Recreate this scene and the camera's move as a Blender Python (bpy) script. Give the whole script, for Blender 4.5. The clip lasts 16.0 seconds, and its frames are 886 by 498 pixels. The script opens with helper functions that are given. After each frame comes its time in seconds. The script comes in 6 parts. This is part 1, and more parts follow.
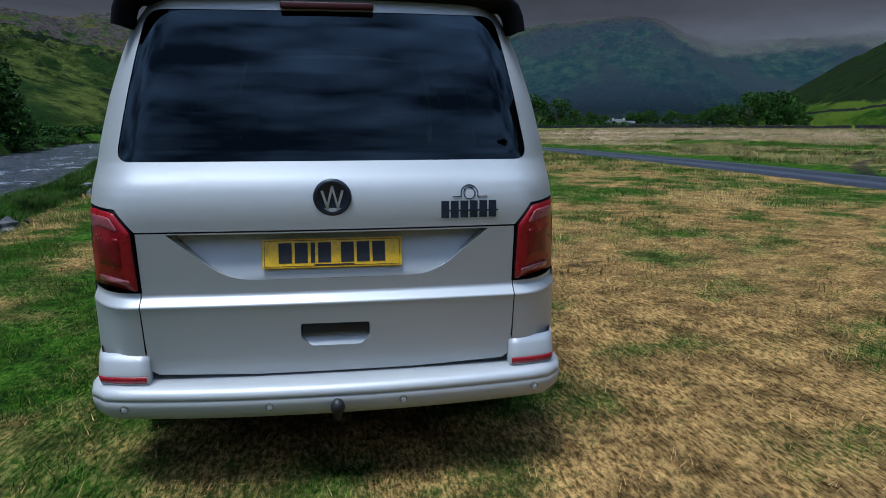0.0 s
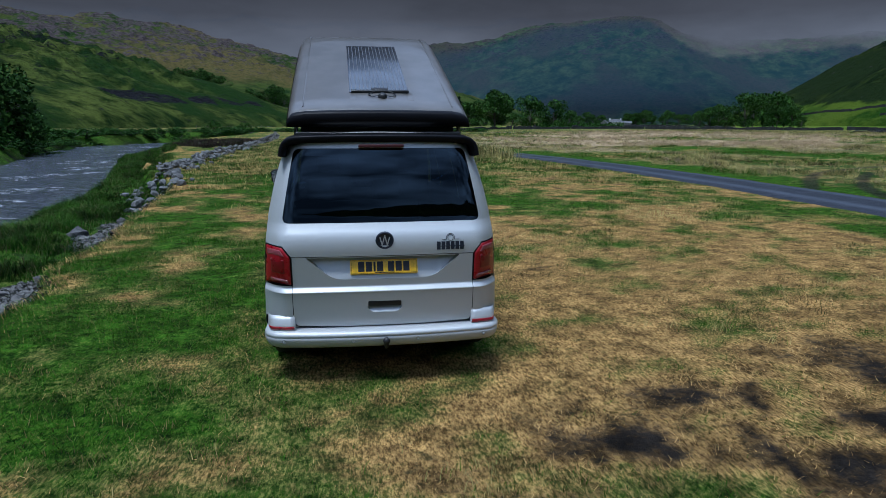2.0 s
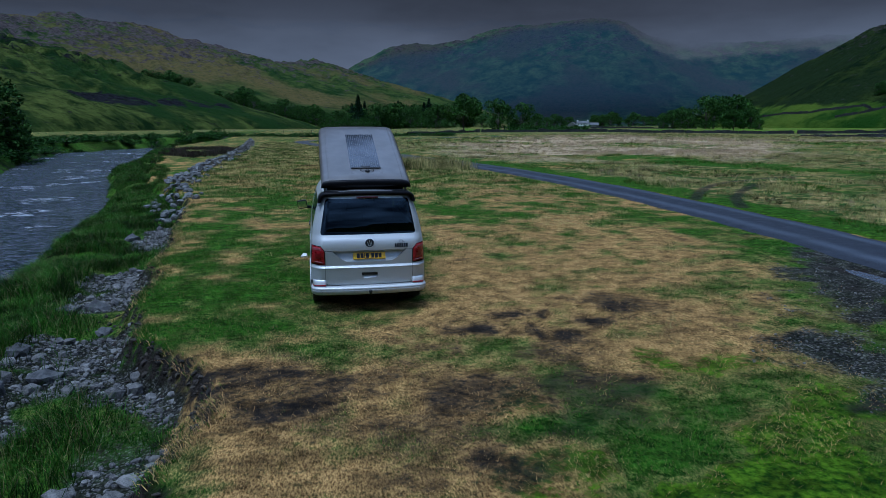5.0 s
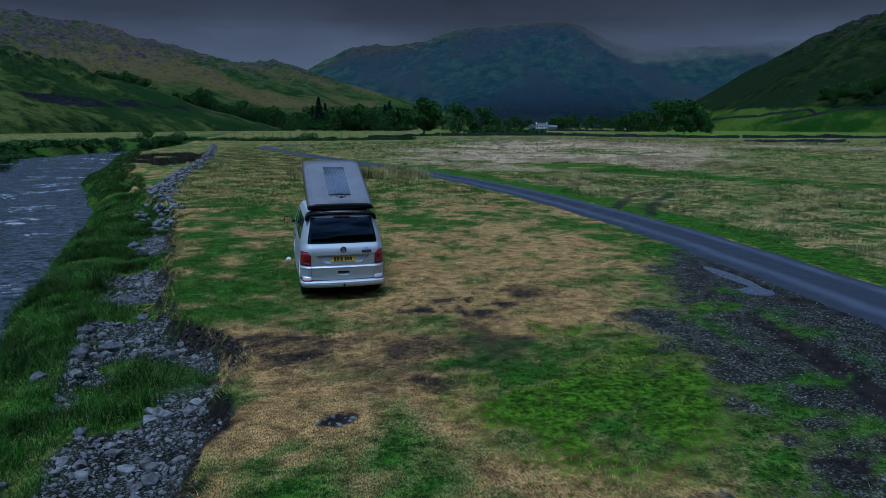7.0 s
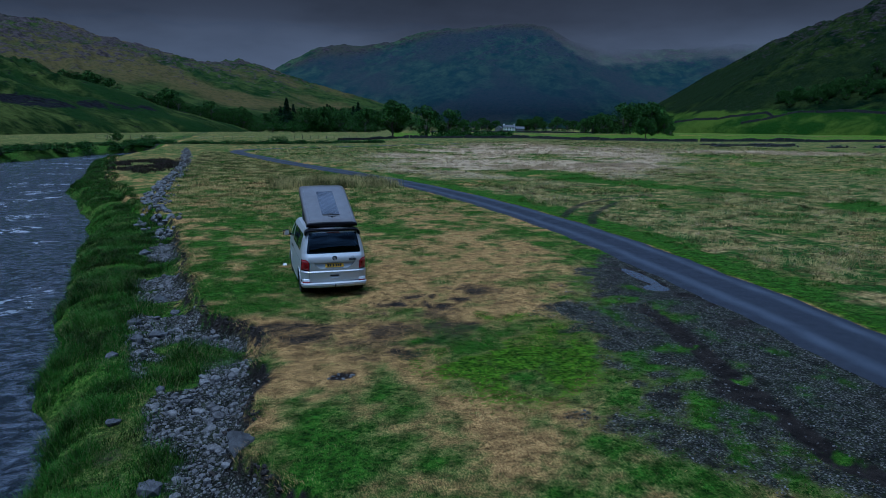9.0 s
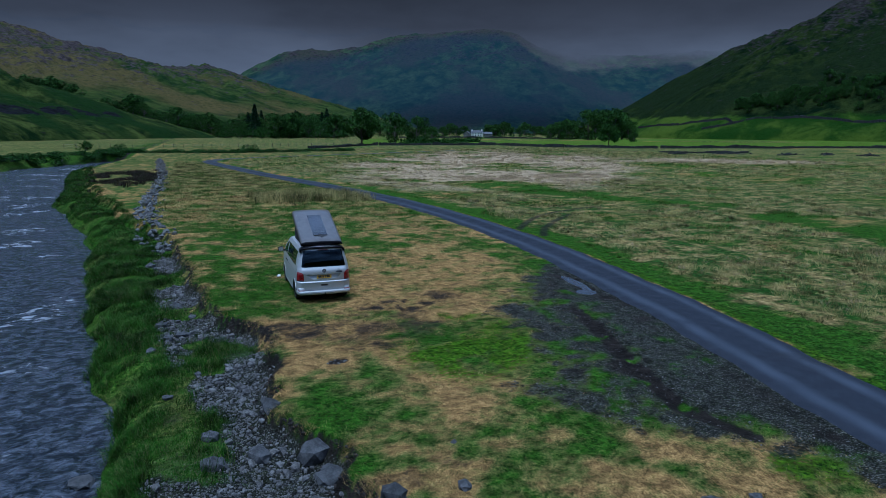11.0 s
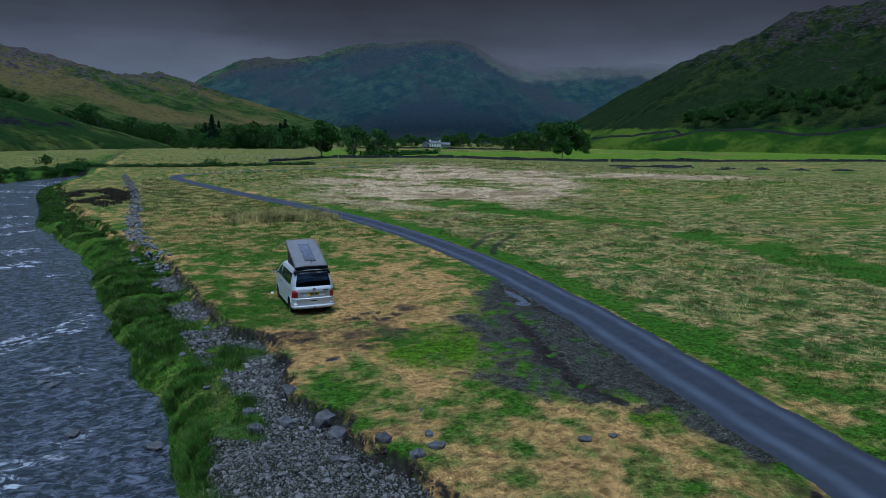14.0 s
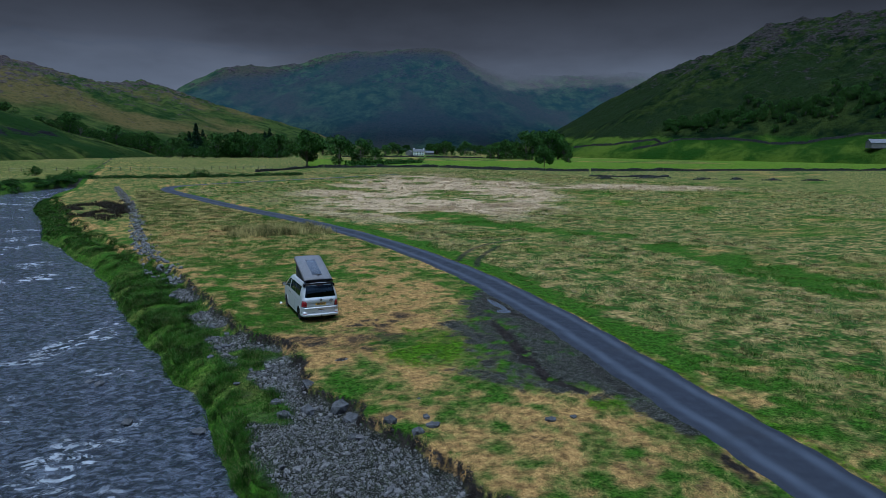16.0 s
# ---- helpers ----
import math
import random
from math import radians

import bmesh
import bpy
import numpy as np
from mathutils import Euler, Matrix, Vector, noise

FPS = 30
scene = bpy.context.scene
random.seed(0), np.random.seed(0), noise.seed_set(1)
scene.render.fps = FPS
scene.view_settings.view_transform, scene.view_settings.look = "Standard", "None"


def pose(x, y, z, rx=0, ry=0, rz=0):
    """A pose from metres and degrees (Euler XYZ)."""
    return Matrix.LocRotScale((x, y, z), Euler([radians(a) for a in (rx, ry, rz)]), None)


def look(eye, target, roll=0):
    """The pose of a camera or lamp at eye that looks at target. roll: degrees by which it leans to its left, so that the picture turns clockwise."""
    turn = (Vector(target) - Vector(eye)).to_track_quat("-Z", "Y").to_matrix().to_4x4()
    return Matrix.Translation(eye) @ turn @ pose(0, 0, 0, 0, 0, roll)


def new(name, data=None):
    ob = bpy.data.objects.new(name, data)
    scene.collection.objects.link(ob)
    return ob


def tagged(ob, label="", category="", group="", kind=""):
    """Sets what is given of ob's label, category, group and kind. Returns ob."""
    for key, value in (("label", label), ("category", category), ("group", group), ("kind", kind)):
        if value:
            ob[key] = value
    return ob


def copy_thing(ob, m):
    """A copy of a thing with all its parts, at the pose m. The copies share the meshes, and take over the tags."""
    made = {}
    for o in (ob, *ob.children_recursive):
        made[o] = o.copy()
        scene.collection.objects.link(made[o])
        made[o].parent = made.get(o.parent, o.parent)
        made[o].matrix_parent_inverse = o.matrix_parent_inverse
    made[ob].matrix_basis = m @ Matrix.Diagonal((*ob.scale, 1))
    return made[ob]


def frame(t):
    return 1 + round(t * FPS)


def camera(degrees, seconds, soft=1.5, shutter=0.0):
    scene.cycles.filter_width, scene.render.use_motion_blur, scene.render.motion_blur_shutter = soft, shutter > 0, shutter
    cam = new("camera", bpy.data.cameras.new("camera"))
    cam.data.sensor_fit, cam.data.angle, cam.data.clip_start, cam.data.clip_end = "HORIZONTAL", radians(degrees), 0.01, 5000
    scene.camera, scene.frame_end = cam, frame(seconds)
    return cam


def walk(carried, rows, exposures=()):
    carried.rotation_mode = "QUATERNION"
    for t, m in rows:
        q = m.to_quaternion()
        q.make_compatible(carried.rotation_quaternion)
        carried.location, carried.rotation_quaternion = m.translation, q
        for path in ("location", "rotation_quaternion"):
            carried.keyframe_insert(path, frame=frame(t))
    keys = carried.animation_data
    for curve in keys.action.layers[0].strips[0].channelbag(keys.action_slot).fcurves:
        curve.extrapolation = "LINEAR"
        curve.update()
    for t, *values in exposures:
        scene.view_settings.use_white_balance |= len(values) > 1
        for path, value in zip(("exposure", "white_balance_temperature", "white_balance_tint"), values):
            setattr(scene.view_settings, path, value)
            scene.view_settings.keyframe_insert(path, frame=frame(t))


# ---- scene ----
cam = camera(67.0, 16.0, soft=0.6)
EXPOSURES = [(0, 0.0, 4950, 9), (1.5, 0.0, 4900, 9), (3, -0.15, 4600, 9), (4, -0.25, 4500, 9), (7, -0.55, 4200, 9), (9, -0.6, 4150, 9), (12.5, -0.28, 4450, 9), (16, -0.18, 4600, 8)]
PATH = [
    (0, (0.051, -2.511, 1.373), (0.337, -0.565, 1.008), -0.1),
    (0.5, (-0.039, -3.081, 1.555), (0.246, -1.136, 1.187), -0.1),
    (1, (-0.145, -3.692, 1.723), (0.141, -1.747, 1.355), -0.0),
    (1.5, (-0.219, -4.342, 1.855), (0.069, -2.397, 1.488), -0.0),
    (2, (-0.304, -5.084, 1.985), (-0.011, -3.14, 1.618), 0.0),
    (2.5, (-0.381, -5.909, 2.116), (-0.08, -3.966, 1.75), 0.0),
    (3, (-0.477, -6.815, 2.274), (-0.165, -4.874, 1.909), 0.0),
    (3.5, (-0.578, -7.77, 2.441), (-0.256, -5.83, 2.077), 0.0),
    (4, (-0.673, -8.681, 2.617), (-0.338, -6.744, 2.251), 0.0),
    (6.5, (-1.27, -13.621, 3.559), (-0.809, -11.708, 3.199), 0.1),
    (7, (-1.467, -14.627, 3.796), (-0.979, -12.722, 3.435), 0.2),
    (7.5, (-1.68, -15.619, 4.045), (-1.168, -13.72, 3.683), 0.3),
    (8, (-1.946, -16.667, 4.285), (-1.409, -14.775, 3.923), 0.4),
    (8.5, (-2.235, -17.688, 4.544), (-1.679, -15.802, 4.182), 0.5),
    (9, (-2.519, -18.709, 4.798), (-1.942, -16.829, 4.438), 0.4),
    (11.5, (-4.159, -23.871, 6.193), (-3.473, -22.024, 5.851), 0.5),
    (12, (-4.521, -24.776, 6.445), (-3.813, -22.936, 6.108), 0.6),
    (12.5, (-4.85, -25.627, 6.701), (-4.122, -23.794, 6.368), 0.5),
    (13, (-5.223, -26.577, 7.002), (-4.476, -24.751, 6.672), 0.5),
    (13.5, (-5.642, -27.471, 7.274), (-4.876, -25.653, 6.948), 0.5),
    (14, (-6.109, -28.414, 7.572), (-5.329, -26.6, 7.252), 0.6),
    (14.5, (-6.546, -29.382, 7.84), (-5.755, -27.572, 7.527), 0.6),
    (15, (-7.059, -30.345, 8.129), (-6.257, -28.539, 7.82), 0.6),
    (15.5, (-7.569, -31.284, 8.389), (-6.755, -29.482, 8.087), 0.6),
    (16, (-8.084, -32.159, 8.643), (-7.259, -30.362, 8.345), 0.6),
]
walk(cam, [(t, look(eye, target, roll)) for t, eye, target, roll in PATH], EXPOSURES)

# ---- sky and sun: a dark overcast day ----
world = bpy.data.worlds.new("overcast_sky")
scene.world = world
world.use_nodes = True
wt = world.node_tree
wt.nodes.clear()


def wnode(kind, **inputs):
    n = wt.nodes.new(kind)
    for k, v in inputs.items():
        n.inputs[k].default_value = v
    return n


w_out = wnode("ShaderNodeOutputWorld")
w_bg = wnode("ShaderNodeBackground", Strength=1.0)
w_sky = wnode("ShaderNodeTexSky")
w_sky.sky_type, w_sky.sun_disc = "NISHITA", False
w_sky.sun_elevation, w_sky.sun_rotation = radians(73), radians(227)
w_dim = wnode("ShaderNodeVectorMath")
w_dim.operation = "SCALE"
w_dim.inputs["Scale"].default_value = 0.012
w_co = wnode("ShaderNodeTexCoord")
w_sep = wnode("ShaderNodeSeparateXYZ")
w_ramp = wnode("ShaderNodeValToRGB")
ramp = w_ramp.color_ramp
ramp.elements[0].position, ramp.elements[0].color = 0.0, (0.085, 0.090, 0.100, 1)
ramp.elements[1].position, ramp.elements[1].color = 1.0, (0.45, 0.51, 0.61, 1)
for p, c in ((0.08, (0.080, 0.084, 0.093, 1)), (0.2, (0.150, 0.158, 0.175, 1)), (0.38, (0.29, 0.31, 0.35, 1)), (0.62, (0.36, 0.39, 0.46, 1))):
    e = ramp.elements.new(p)
    e.color = c
w_map = wnode("ShaderNodeMapping", Scale=(2.0, 2.0, 5.0))
w_noise = wnode("ShaderNodeTexNoise", Scale=1.3, Detail=6.0, Roughness=0.55)
w_var = wnode("ShaderNodeMapRange")
for k, v in (("From Min", 0.38), ("From Max", 0.64), ("To Min", 0.25), ("To Max", 2.3)):
    w_var.inputs[k].default_value = v
w_mul = wnode("ShaderNodeVectorMath")
w_mul.operation = "SCALE"
w_add = wnode("ShaderNodeVectorMath")
w_add.operation = "ADD"
wt.links.new(w_co.outputs["Generated"], w_sep.inputs[0])
wt.links.new(w_sep.outputs["Z"], w_ramp.inputs[0])
wt.links.new(w_co.outputs["Generated"], w_map.inputs[0])
wt.links.new(w_map.outputs[0], w_noise.inputs["Vector"])
wt.links.new(w_noise.outputs["Fac"], w_var.inputs["Value"])
wt.links.new(w_ramp.outputs[0], w_mul.inputs[0])
wt.links.new(w_var.outputs[0], w_mul.inputs["Scale"])
wt.links.new(w_sky.outputs[0], w_dim.inputs[0])
wt.links.new(w_mul.outputs[0], w_add.inputs[0])
wt.links.new(w_dim.outputs[0], w_add.inputs[1])
wt.links.new(w_add.outputs[0], w_bg.inputs["Color"])
wt.links.new(w_bg.outputs[0], w_out.inputs[0])

sun_data = bpy.data.lights.new("sun", "SUN")
sun_data.energy, sun_data.angle, sun_data.color = 3.6, radians(22), (1.0, 0.91, 0.76)
sun = new("sun", sun_data)
sun.matrix_world = look((-14, -13, 62), (0, 0, 0))


# low cloud and painted haze over the head of the valley: a far glowing backdrop
def make_cloud(veil):
    """veil: the torn near edge, with painted haze, that lets the mountain through; without it, the closed cloud behind.
    """
    m = bpy.data.materials.new("low_cloud_painted_haze" if veil else "far_cloud")
    m.use_nodes = True
    t = m.node_tree
    t.nodes.clear()

    def node(kind, *links, op=None, **values):
        n = t.nodes.new(kind)
        if op:
            n.operation = op
        for i, v in enumerate(links):
            if isinstance(v, bpy.types.NodeSocket):
                t.links.new(v, n.inputs[i])
            elif v is not None:
                n.inputs[i].default_value = v
        for k, v in values.items():
            n.inputs[k].default_value = v
        return n.outputs[0]

    def smooth(v, lo, hi, a=0.0, b=1.0):
        n = t.nodes.new("ShaderNodeMapRange")
        n.interpolation_type = "SMOOTHSTEP"
        t.links.new(v, n.inputs[0])
        for i, x in enumerate((lo, hi, a, b)):
            n.inputs[i + 1].default_value = x
        return n.outputs[0]

    co = t.nodes.new("ShaderNodeTexCoord").outputs["Object"]
    sep = t.nodes.new("ShaderNodeSeparateXYZ")
    t.links.new(co, sep.inputs[0])
    bearing = node("ShaderNodeMath", node("ShaderNodeMath", sep.outputs[0], sep.outputs[1], op="ARCTAN2"), 57.2958, op="MULTIPLY")
    wisps = node("ShaderNodeTexNoise", node("ShaderNodeMapping", co, Scale=(1, 1, 2.2)), Scale=0.0045, Detail=7.0, Roughness=0.6)
    mass = node("ShaderNodeTexNoise", node("ShaderNodeMapping", co, Scale=(1, 1, 3.0)), Scale=0.0016, Detail=5.0, Roughness=0.55)
    off = smooth(bearing, 24.0, 31.0, 0, 100)
    z = node("ShaderNodeMath", node("ShaderNodeMath", sep.outputs[2], off, op="ADD"), node("ShaderNodeMath", wisps, 130.0, op="MULTIPLY"), op="ADD")
    cloud = smooth(z, 328, 402)
    # painted haze: a blue glow laid over the mountain, ending at its crest
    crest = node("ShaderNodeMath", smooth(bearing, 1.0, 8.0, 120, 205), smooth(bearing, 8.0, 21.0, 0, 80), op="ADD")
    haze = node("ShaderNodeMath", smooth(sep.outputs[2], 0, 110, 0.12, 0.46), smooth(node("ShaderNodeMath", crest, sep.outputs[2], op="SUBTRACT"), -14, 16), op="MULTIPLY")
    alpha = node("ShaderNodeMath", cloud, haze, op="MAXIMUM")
    ramp = t.nodes.new("ShaderNodeValToRGB")
    t.links.new(smooth(sep.outputs[2], 100, 520), ramp.inputs[0])
    e = ramp.color_ramp.elements
    e[0].position, e[0].color = 0.0, (0.185, 0.175, 0.172, 1)
    e[1].position, e[1].color = 1.0, (0.027, 0.024, 0.022, 1)
    mid = e.new(0.45)
    mid.color = (0.078, 0.071, 0.069, 1)
    sky = node("ShaderNodeVectorMath", ramp.outputs[0], op="SCALE")
    t.links.new(smooth(mass, 0.3, 0.7, 0.82, 1.2), sky.node.inputs["Scale"])
    mixc = t.nodes.new("ShaderNodeMix")
    mixc.data_type = "RGBA"
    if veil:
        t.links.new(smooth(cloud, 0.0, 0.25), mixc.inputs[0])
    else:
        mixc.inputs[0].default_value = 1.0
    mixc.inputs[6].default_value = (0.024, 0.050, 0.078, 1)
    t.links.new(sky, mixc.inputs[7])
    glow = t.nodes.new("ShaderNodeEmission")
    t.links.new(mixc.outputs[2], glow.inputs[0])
    clear = t.nodes.new("ShaderNodeBsdfTransparent")
    both = t.nodes.new("ShaderNodeMixShader")
    if veil:
        t.links.new(alpha, both.inputs[0])
    else:
        both.inputs[0].default_value = 1.0
    t.links.new(clear.outputs[0], both.inputs[1])
    t.links.new(glow.outputs[0], both.inputs[2])
    t.links.new(both.outputs[0], t.nodes.new("ShaderNodeOutputMaterial").inputs[0])
    return m


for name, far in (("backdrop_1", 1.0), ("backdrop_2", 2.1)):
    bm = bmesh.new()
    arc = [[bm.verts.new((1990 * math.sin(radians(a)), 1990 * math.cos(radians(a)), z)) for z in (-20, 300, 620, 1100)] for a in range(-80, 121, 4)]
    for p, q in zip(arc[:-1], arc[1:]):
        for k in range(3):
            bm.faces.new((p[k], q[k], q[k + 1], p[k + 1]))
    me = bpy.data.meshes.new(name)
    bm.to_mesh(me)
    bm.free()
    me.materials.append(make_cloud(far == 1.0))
    ob = tagged(new(name, me), "grey low cloud with painted blue haze" if far == 1.0 else "closed grey cloud at the valley head", "cloud", kind="structure")
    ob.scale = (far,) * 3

# ---- materials ----
class Shade:
    """A node material in the making."""

    def __init__(self, name):
        self.m = bpy.data.materials.new(name)
        self.m.use_nodes = True
        self.t = self.m.node_tree
        self.bsdf = self.t.nodes["Principled BSDF"]
        self.out = self.t.nodes["Material Output"]

    def put(self, socket, v):
        if isinstance(v, bpy.types.NodeSocket):
            self.t.links.new(v, socket)
        elif v is not None:
            if socket.type == "RGBA" and len(v) == 3:
                v = (*v, 1)
            socket.default_value = v

    def node(self, kind, **inputs):
        n = self.t.nodes.new(kind)
        for k, v in inputs.items():
            self.put(n.inputs[k.replace("_", " ")], v)
        return n

    def coords(self, which="Object"):
        return self.node("ShaderNodeTexCoord").outputs[which]

    def noise(self, scale, detail=4.0, rough=0.55, vector=None, distort=0.0):
        return self.node("ShaderNodeTexNoise", Vector=vector or self.coords(), Scale=scale, Detail=detail, Roughness=rough, Distortion=distort).outputs["Fac"]

    def stretch(self, sx, sy, sz):
        return self.node("ShaderNodeMapping", Vector=self.coords(), Scale=(sx, sy, sz)).outputs[0]

    def ramp(self, v, lo, hi, a=0.0, b=1.0):
        n = self.node("ShaderNodeMapRange", Value=v)
        n.interpolation_type = "SMOOTHSTEP"
        for k, x in (("From Min", lo), ("From Max", hi), ("To Min", a), ("To Max", b)):
            n.inputs[k].default_value = x
        return n.outputs[0]

    def math(self, op, a, b=0.0):
        n = self.t.nodes.new("ShaderNodeMath")
        n.operation = op
        self.put(n.inputs[0], a)
        self.put(n.inputs[1], b)
        return n.outputs[0]

    def mix(self, f, a, b):
        n = self.t.nodes.new("ShaderNodeMix")
        n.data_type = "RGBA"
        self.put(n.inputs[0], f)
        self.put(n.inputs[6], a)
        self.put(n.inputs[7], b)
        return n.outputs[2]

    def attr(self, name):
        return self.node("ShaderNodeSeparateColor", Color=self.node_attr(name)).outputs

    def node_attr(self, name):
        n = self.t.nodes.new("ShaderNodeAttribute")
        n.attribute_name = name
        return n.outputs["Color"]

    def bump(self, height, strength=0.4, distance=0.02):
        return self.node("ShaderNodeBump", Height=height, Strength=strength, Distance=distance).outputs[0]

    def done(self, color, rough=0.8, metal=0.0, normal=None, spec=None, coat=None):
        b = self.bsdf.inputs
        self.put(b["Base Color"], color)
        self.put(b["Roughness"], rough)
        self.put(b["Metallic"], metal)
        if normal is not None:
            self.put(b["Normal"], normal)
        if spec is not None:
            b["Specular IOR Level"].default_value = spec
        if coat is not None:
            b["Coat Weight"].default_value = coat
            b["Coat Roughness"].default_value = 0.06
        return self.m


def varied(name, c1, c2, scale=6.0, rough=0.8, metal=0.0, bump=0.2, distance=0.01, spec=None, coat=None, per="object", fine=8.0):
    """Two colours mixed by noise at two scales, with fine relief and a little change from piece to piece."""
    s = Shade(name)
    f = s.math("ADD", s.math("MULTIPLY", s.noise(scale), 0.6), s.math("MULTIPLY", s.noise(scale * fine), 0.4))
    c = s.mix(s.ramp(f, 0.32, 0.68), c1, c2)
    n = s.t.nodes.new("ShaderNodeNewGeometry" if per == "island" else "ShaderNodeObjectInfo")
    rnd = n.outputs["Random Per Island" if per == "island" else "Random"]
    hsv = s.node("ShaderNodeHueSaturation", Color=c, Value=s.ramp(rnd, 0, 1, 0.72, 1.3), Hue=s.ramp(rnd, 0, 1, 0.485, 0.515))
    return s.done(hsv.outputs[0], rough, metal, s.bump(s.noise(scale * 14, 3), bump, distance), spec, coat)


def leafy(name, c1, c2, rough=0.65, straw=None, patch_size=2.4, patch_low=0.45, patch_high=1.4):
    """Blades and leaves: colour by island, with some straw among them; light passes through a little."""
    s = Shade(name)
    rnd = s.t.nodes.new("ShaderNodeNewGeometry").outputs["Random Per Island"]
    c = s.mix(s.ramp(rnd, 0, 0.8), c1, c2)
    if straw:
        c = s.mix(s.ramp(rnd, 0.8, 0.86), c, straw)
    c = s.mix(s.ramp(s.noise(0.5, 3), 0.35, 0.65, 0.0, 0.45), c, c2)
    c = s.node("ShaderNodeHueSaturation", Color=c, Value=s.ramp(s.noise(patch_size, 4, 0.65), 0.34, 0.66, patch_low, patch_high)).outputs[0]
    m = s.done(c, rough, spec=0.06)
    s.bsdf.inputs["Subsurface Weight"].default_value = 0.0
    return m


def make_ground():
    s = Shade("turf_gravel_and_mud")
    za, zb = s.attr("zone_a"), s.attr("zone_b")
    fine, mid, wide = s.noise(70, 4, 0.7), s.noise(3.2, 5, 0.65), s.noise(0.35, 4)
    blades = s.noise(30, 4, 0.75, s.stretch(1.8, 0.6, 1))
    clump = s.noise(9, 4, 0.7)
    green = s.mix(s.ramp(clump, 0.35, 0.65), (0.006, 0.026, 0.001), (0.046, 0.122, 0.005))
    green = s.mix(s.ramp(blades, 0.45, 0.72), green, (0.105, 0.170, 0.016))
    straw = s.mix(s.ramp(blades, 0.35, 0.65), (0.090, 0.048, 0.013), (0.57, 0.36, 0.122))
    straw = s.mix(s.ramp(clump, 0.52, 0.72, 0, 0.8), straw, (0.048, 0.050, 0.012))
    moss = s.mix(s.ramp(clump, 0.35, 0.65), (0.014, 0.046, 0.001), (0.095, 0.172, 0.003))
    moor = s.mix(s.ramp(s.noise(0.7, 6, 0.7), 0.37, 0.57), (0.34, 0.250, 0.090), (0.030, 0.080, 0.007))
    moor = s.mix(s.ramp(s.noise(2.6, 5, 0.75), 0.46, 0.66, 0, 0.75), moor, (0.055, 0.048, 0.016))
    pale = s.mix(s.ramp(s.noise(0.5, 6, 0.7, s.stretch(1, 1.6, 1)), 0.38, 0.6), (0.49, 0.375, 0.235), (0.31, 0.235, 0.125))
    moor = s.mix(s.ramp(s.math("ADD", zb[0], s.math("MULTIPLY", s.math("SUBTRACT", mid, 0.5), 0.5)), 0.74, 0.96), moor, pale)
    field = s.mix(s.ramp(wide, 0.3, 0.7), (0.060, 0.118, 0.004), (0.110, 0.165, 0.010))
    field = s.mix(s.ramp(s.noise(0.05, 3), 0.5, 0.7, 0, 0.6), field, (0.11, 0.13, 0.03))
    mud = s.mix(s.ramp(fine, 0.3, 0.7), (0.008, 0.007, 0.006), (0.032, 0.026, 0.021))
    vor = s.node("ShaderNodeTexVoronoi", Vector=s.coords(), Scale=26.0)
    grit = s.mix(s.ramp(s.node("ShaderNodeSeparateColor", Color=vor.outputs["Color"]).outputs[0], 0.25, 1.0), (0.046, 0.046, 0.040), (0.175, 0.170, 0.150))
    grit = s.mix(s.ramp(vor.outputs["Distance"], 0.35, 0.6), grit, (0.018, 0.018, 0.016))
    grit = s.mix(s.ramp(clump, 0.42, 0.66, 0, 0.6), grit, (0.026, 0.034, 0.010))
    edge = s.math("MULTIPLY", s.math("SUBTRACT", s.math("ADD", clump, s.math("MULTIPLY", blades, 0.7)), 0.85), 0.8)

    def over(base, mask, top, soft=0.13):
        f = s.ramp(s.math("ADD", mask, edge), 0.5 - soft, 0.5 + soft)
        return s.mix(f, base, top), f

    turn = s.math("ADD", za[0], edge)
    c = s.mix(s.ramp(turn, 0.18, 0.52), green, s.mix(s.ramp(blades, 0.4, 0.65), (0.060, 0.078, 0.014), (0.21, 0.205, 0.050)))
    c = s.mix(s.ramp(turn, 0.40, 0.80), c, straw)
    c, _ = over(c, zb[1], moss)
    c, _ = over(c, zb[0], moor)
    c, _ = over(c, zb[2], field, 0.1)
    c, f_grit = over(c, za[1], grit)
    c, f_mud = over(c, za[2], mud, 0.3)
    c = s.node("ShaderNodeHueSaturation", Color=c, Value=s.ramp(mid, 0.32, 0.68, 0.45, 1.4)).outputs[0]
    wet = s.ramp(f_mud, 0, 1, 0.95, 0.7)
    h = s.math("ADD", s.math("MULTIPLY", fine, 0.5), s.math("ADD", s.math("ADD", s.math("MULTIPLY", blades, 0.7), s.math("MULTIPLY", clump, 1.4)), s.math("MULTIPLY", s.math("MULTIPLY", vor.outputs["Distance"], f_grit), -0.8)))
    return s.done(c, wet, normal=s.bump(h, 0.9, 0.05), spec=0.06)


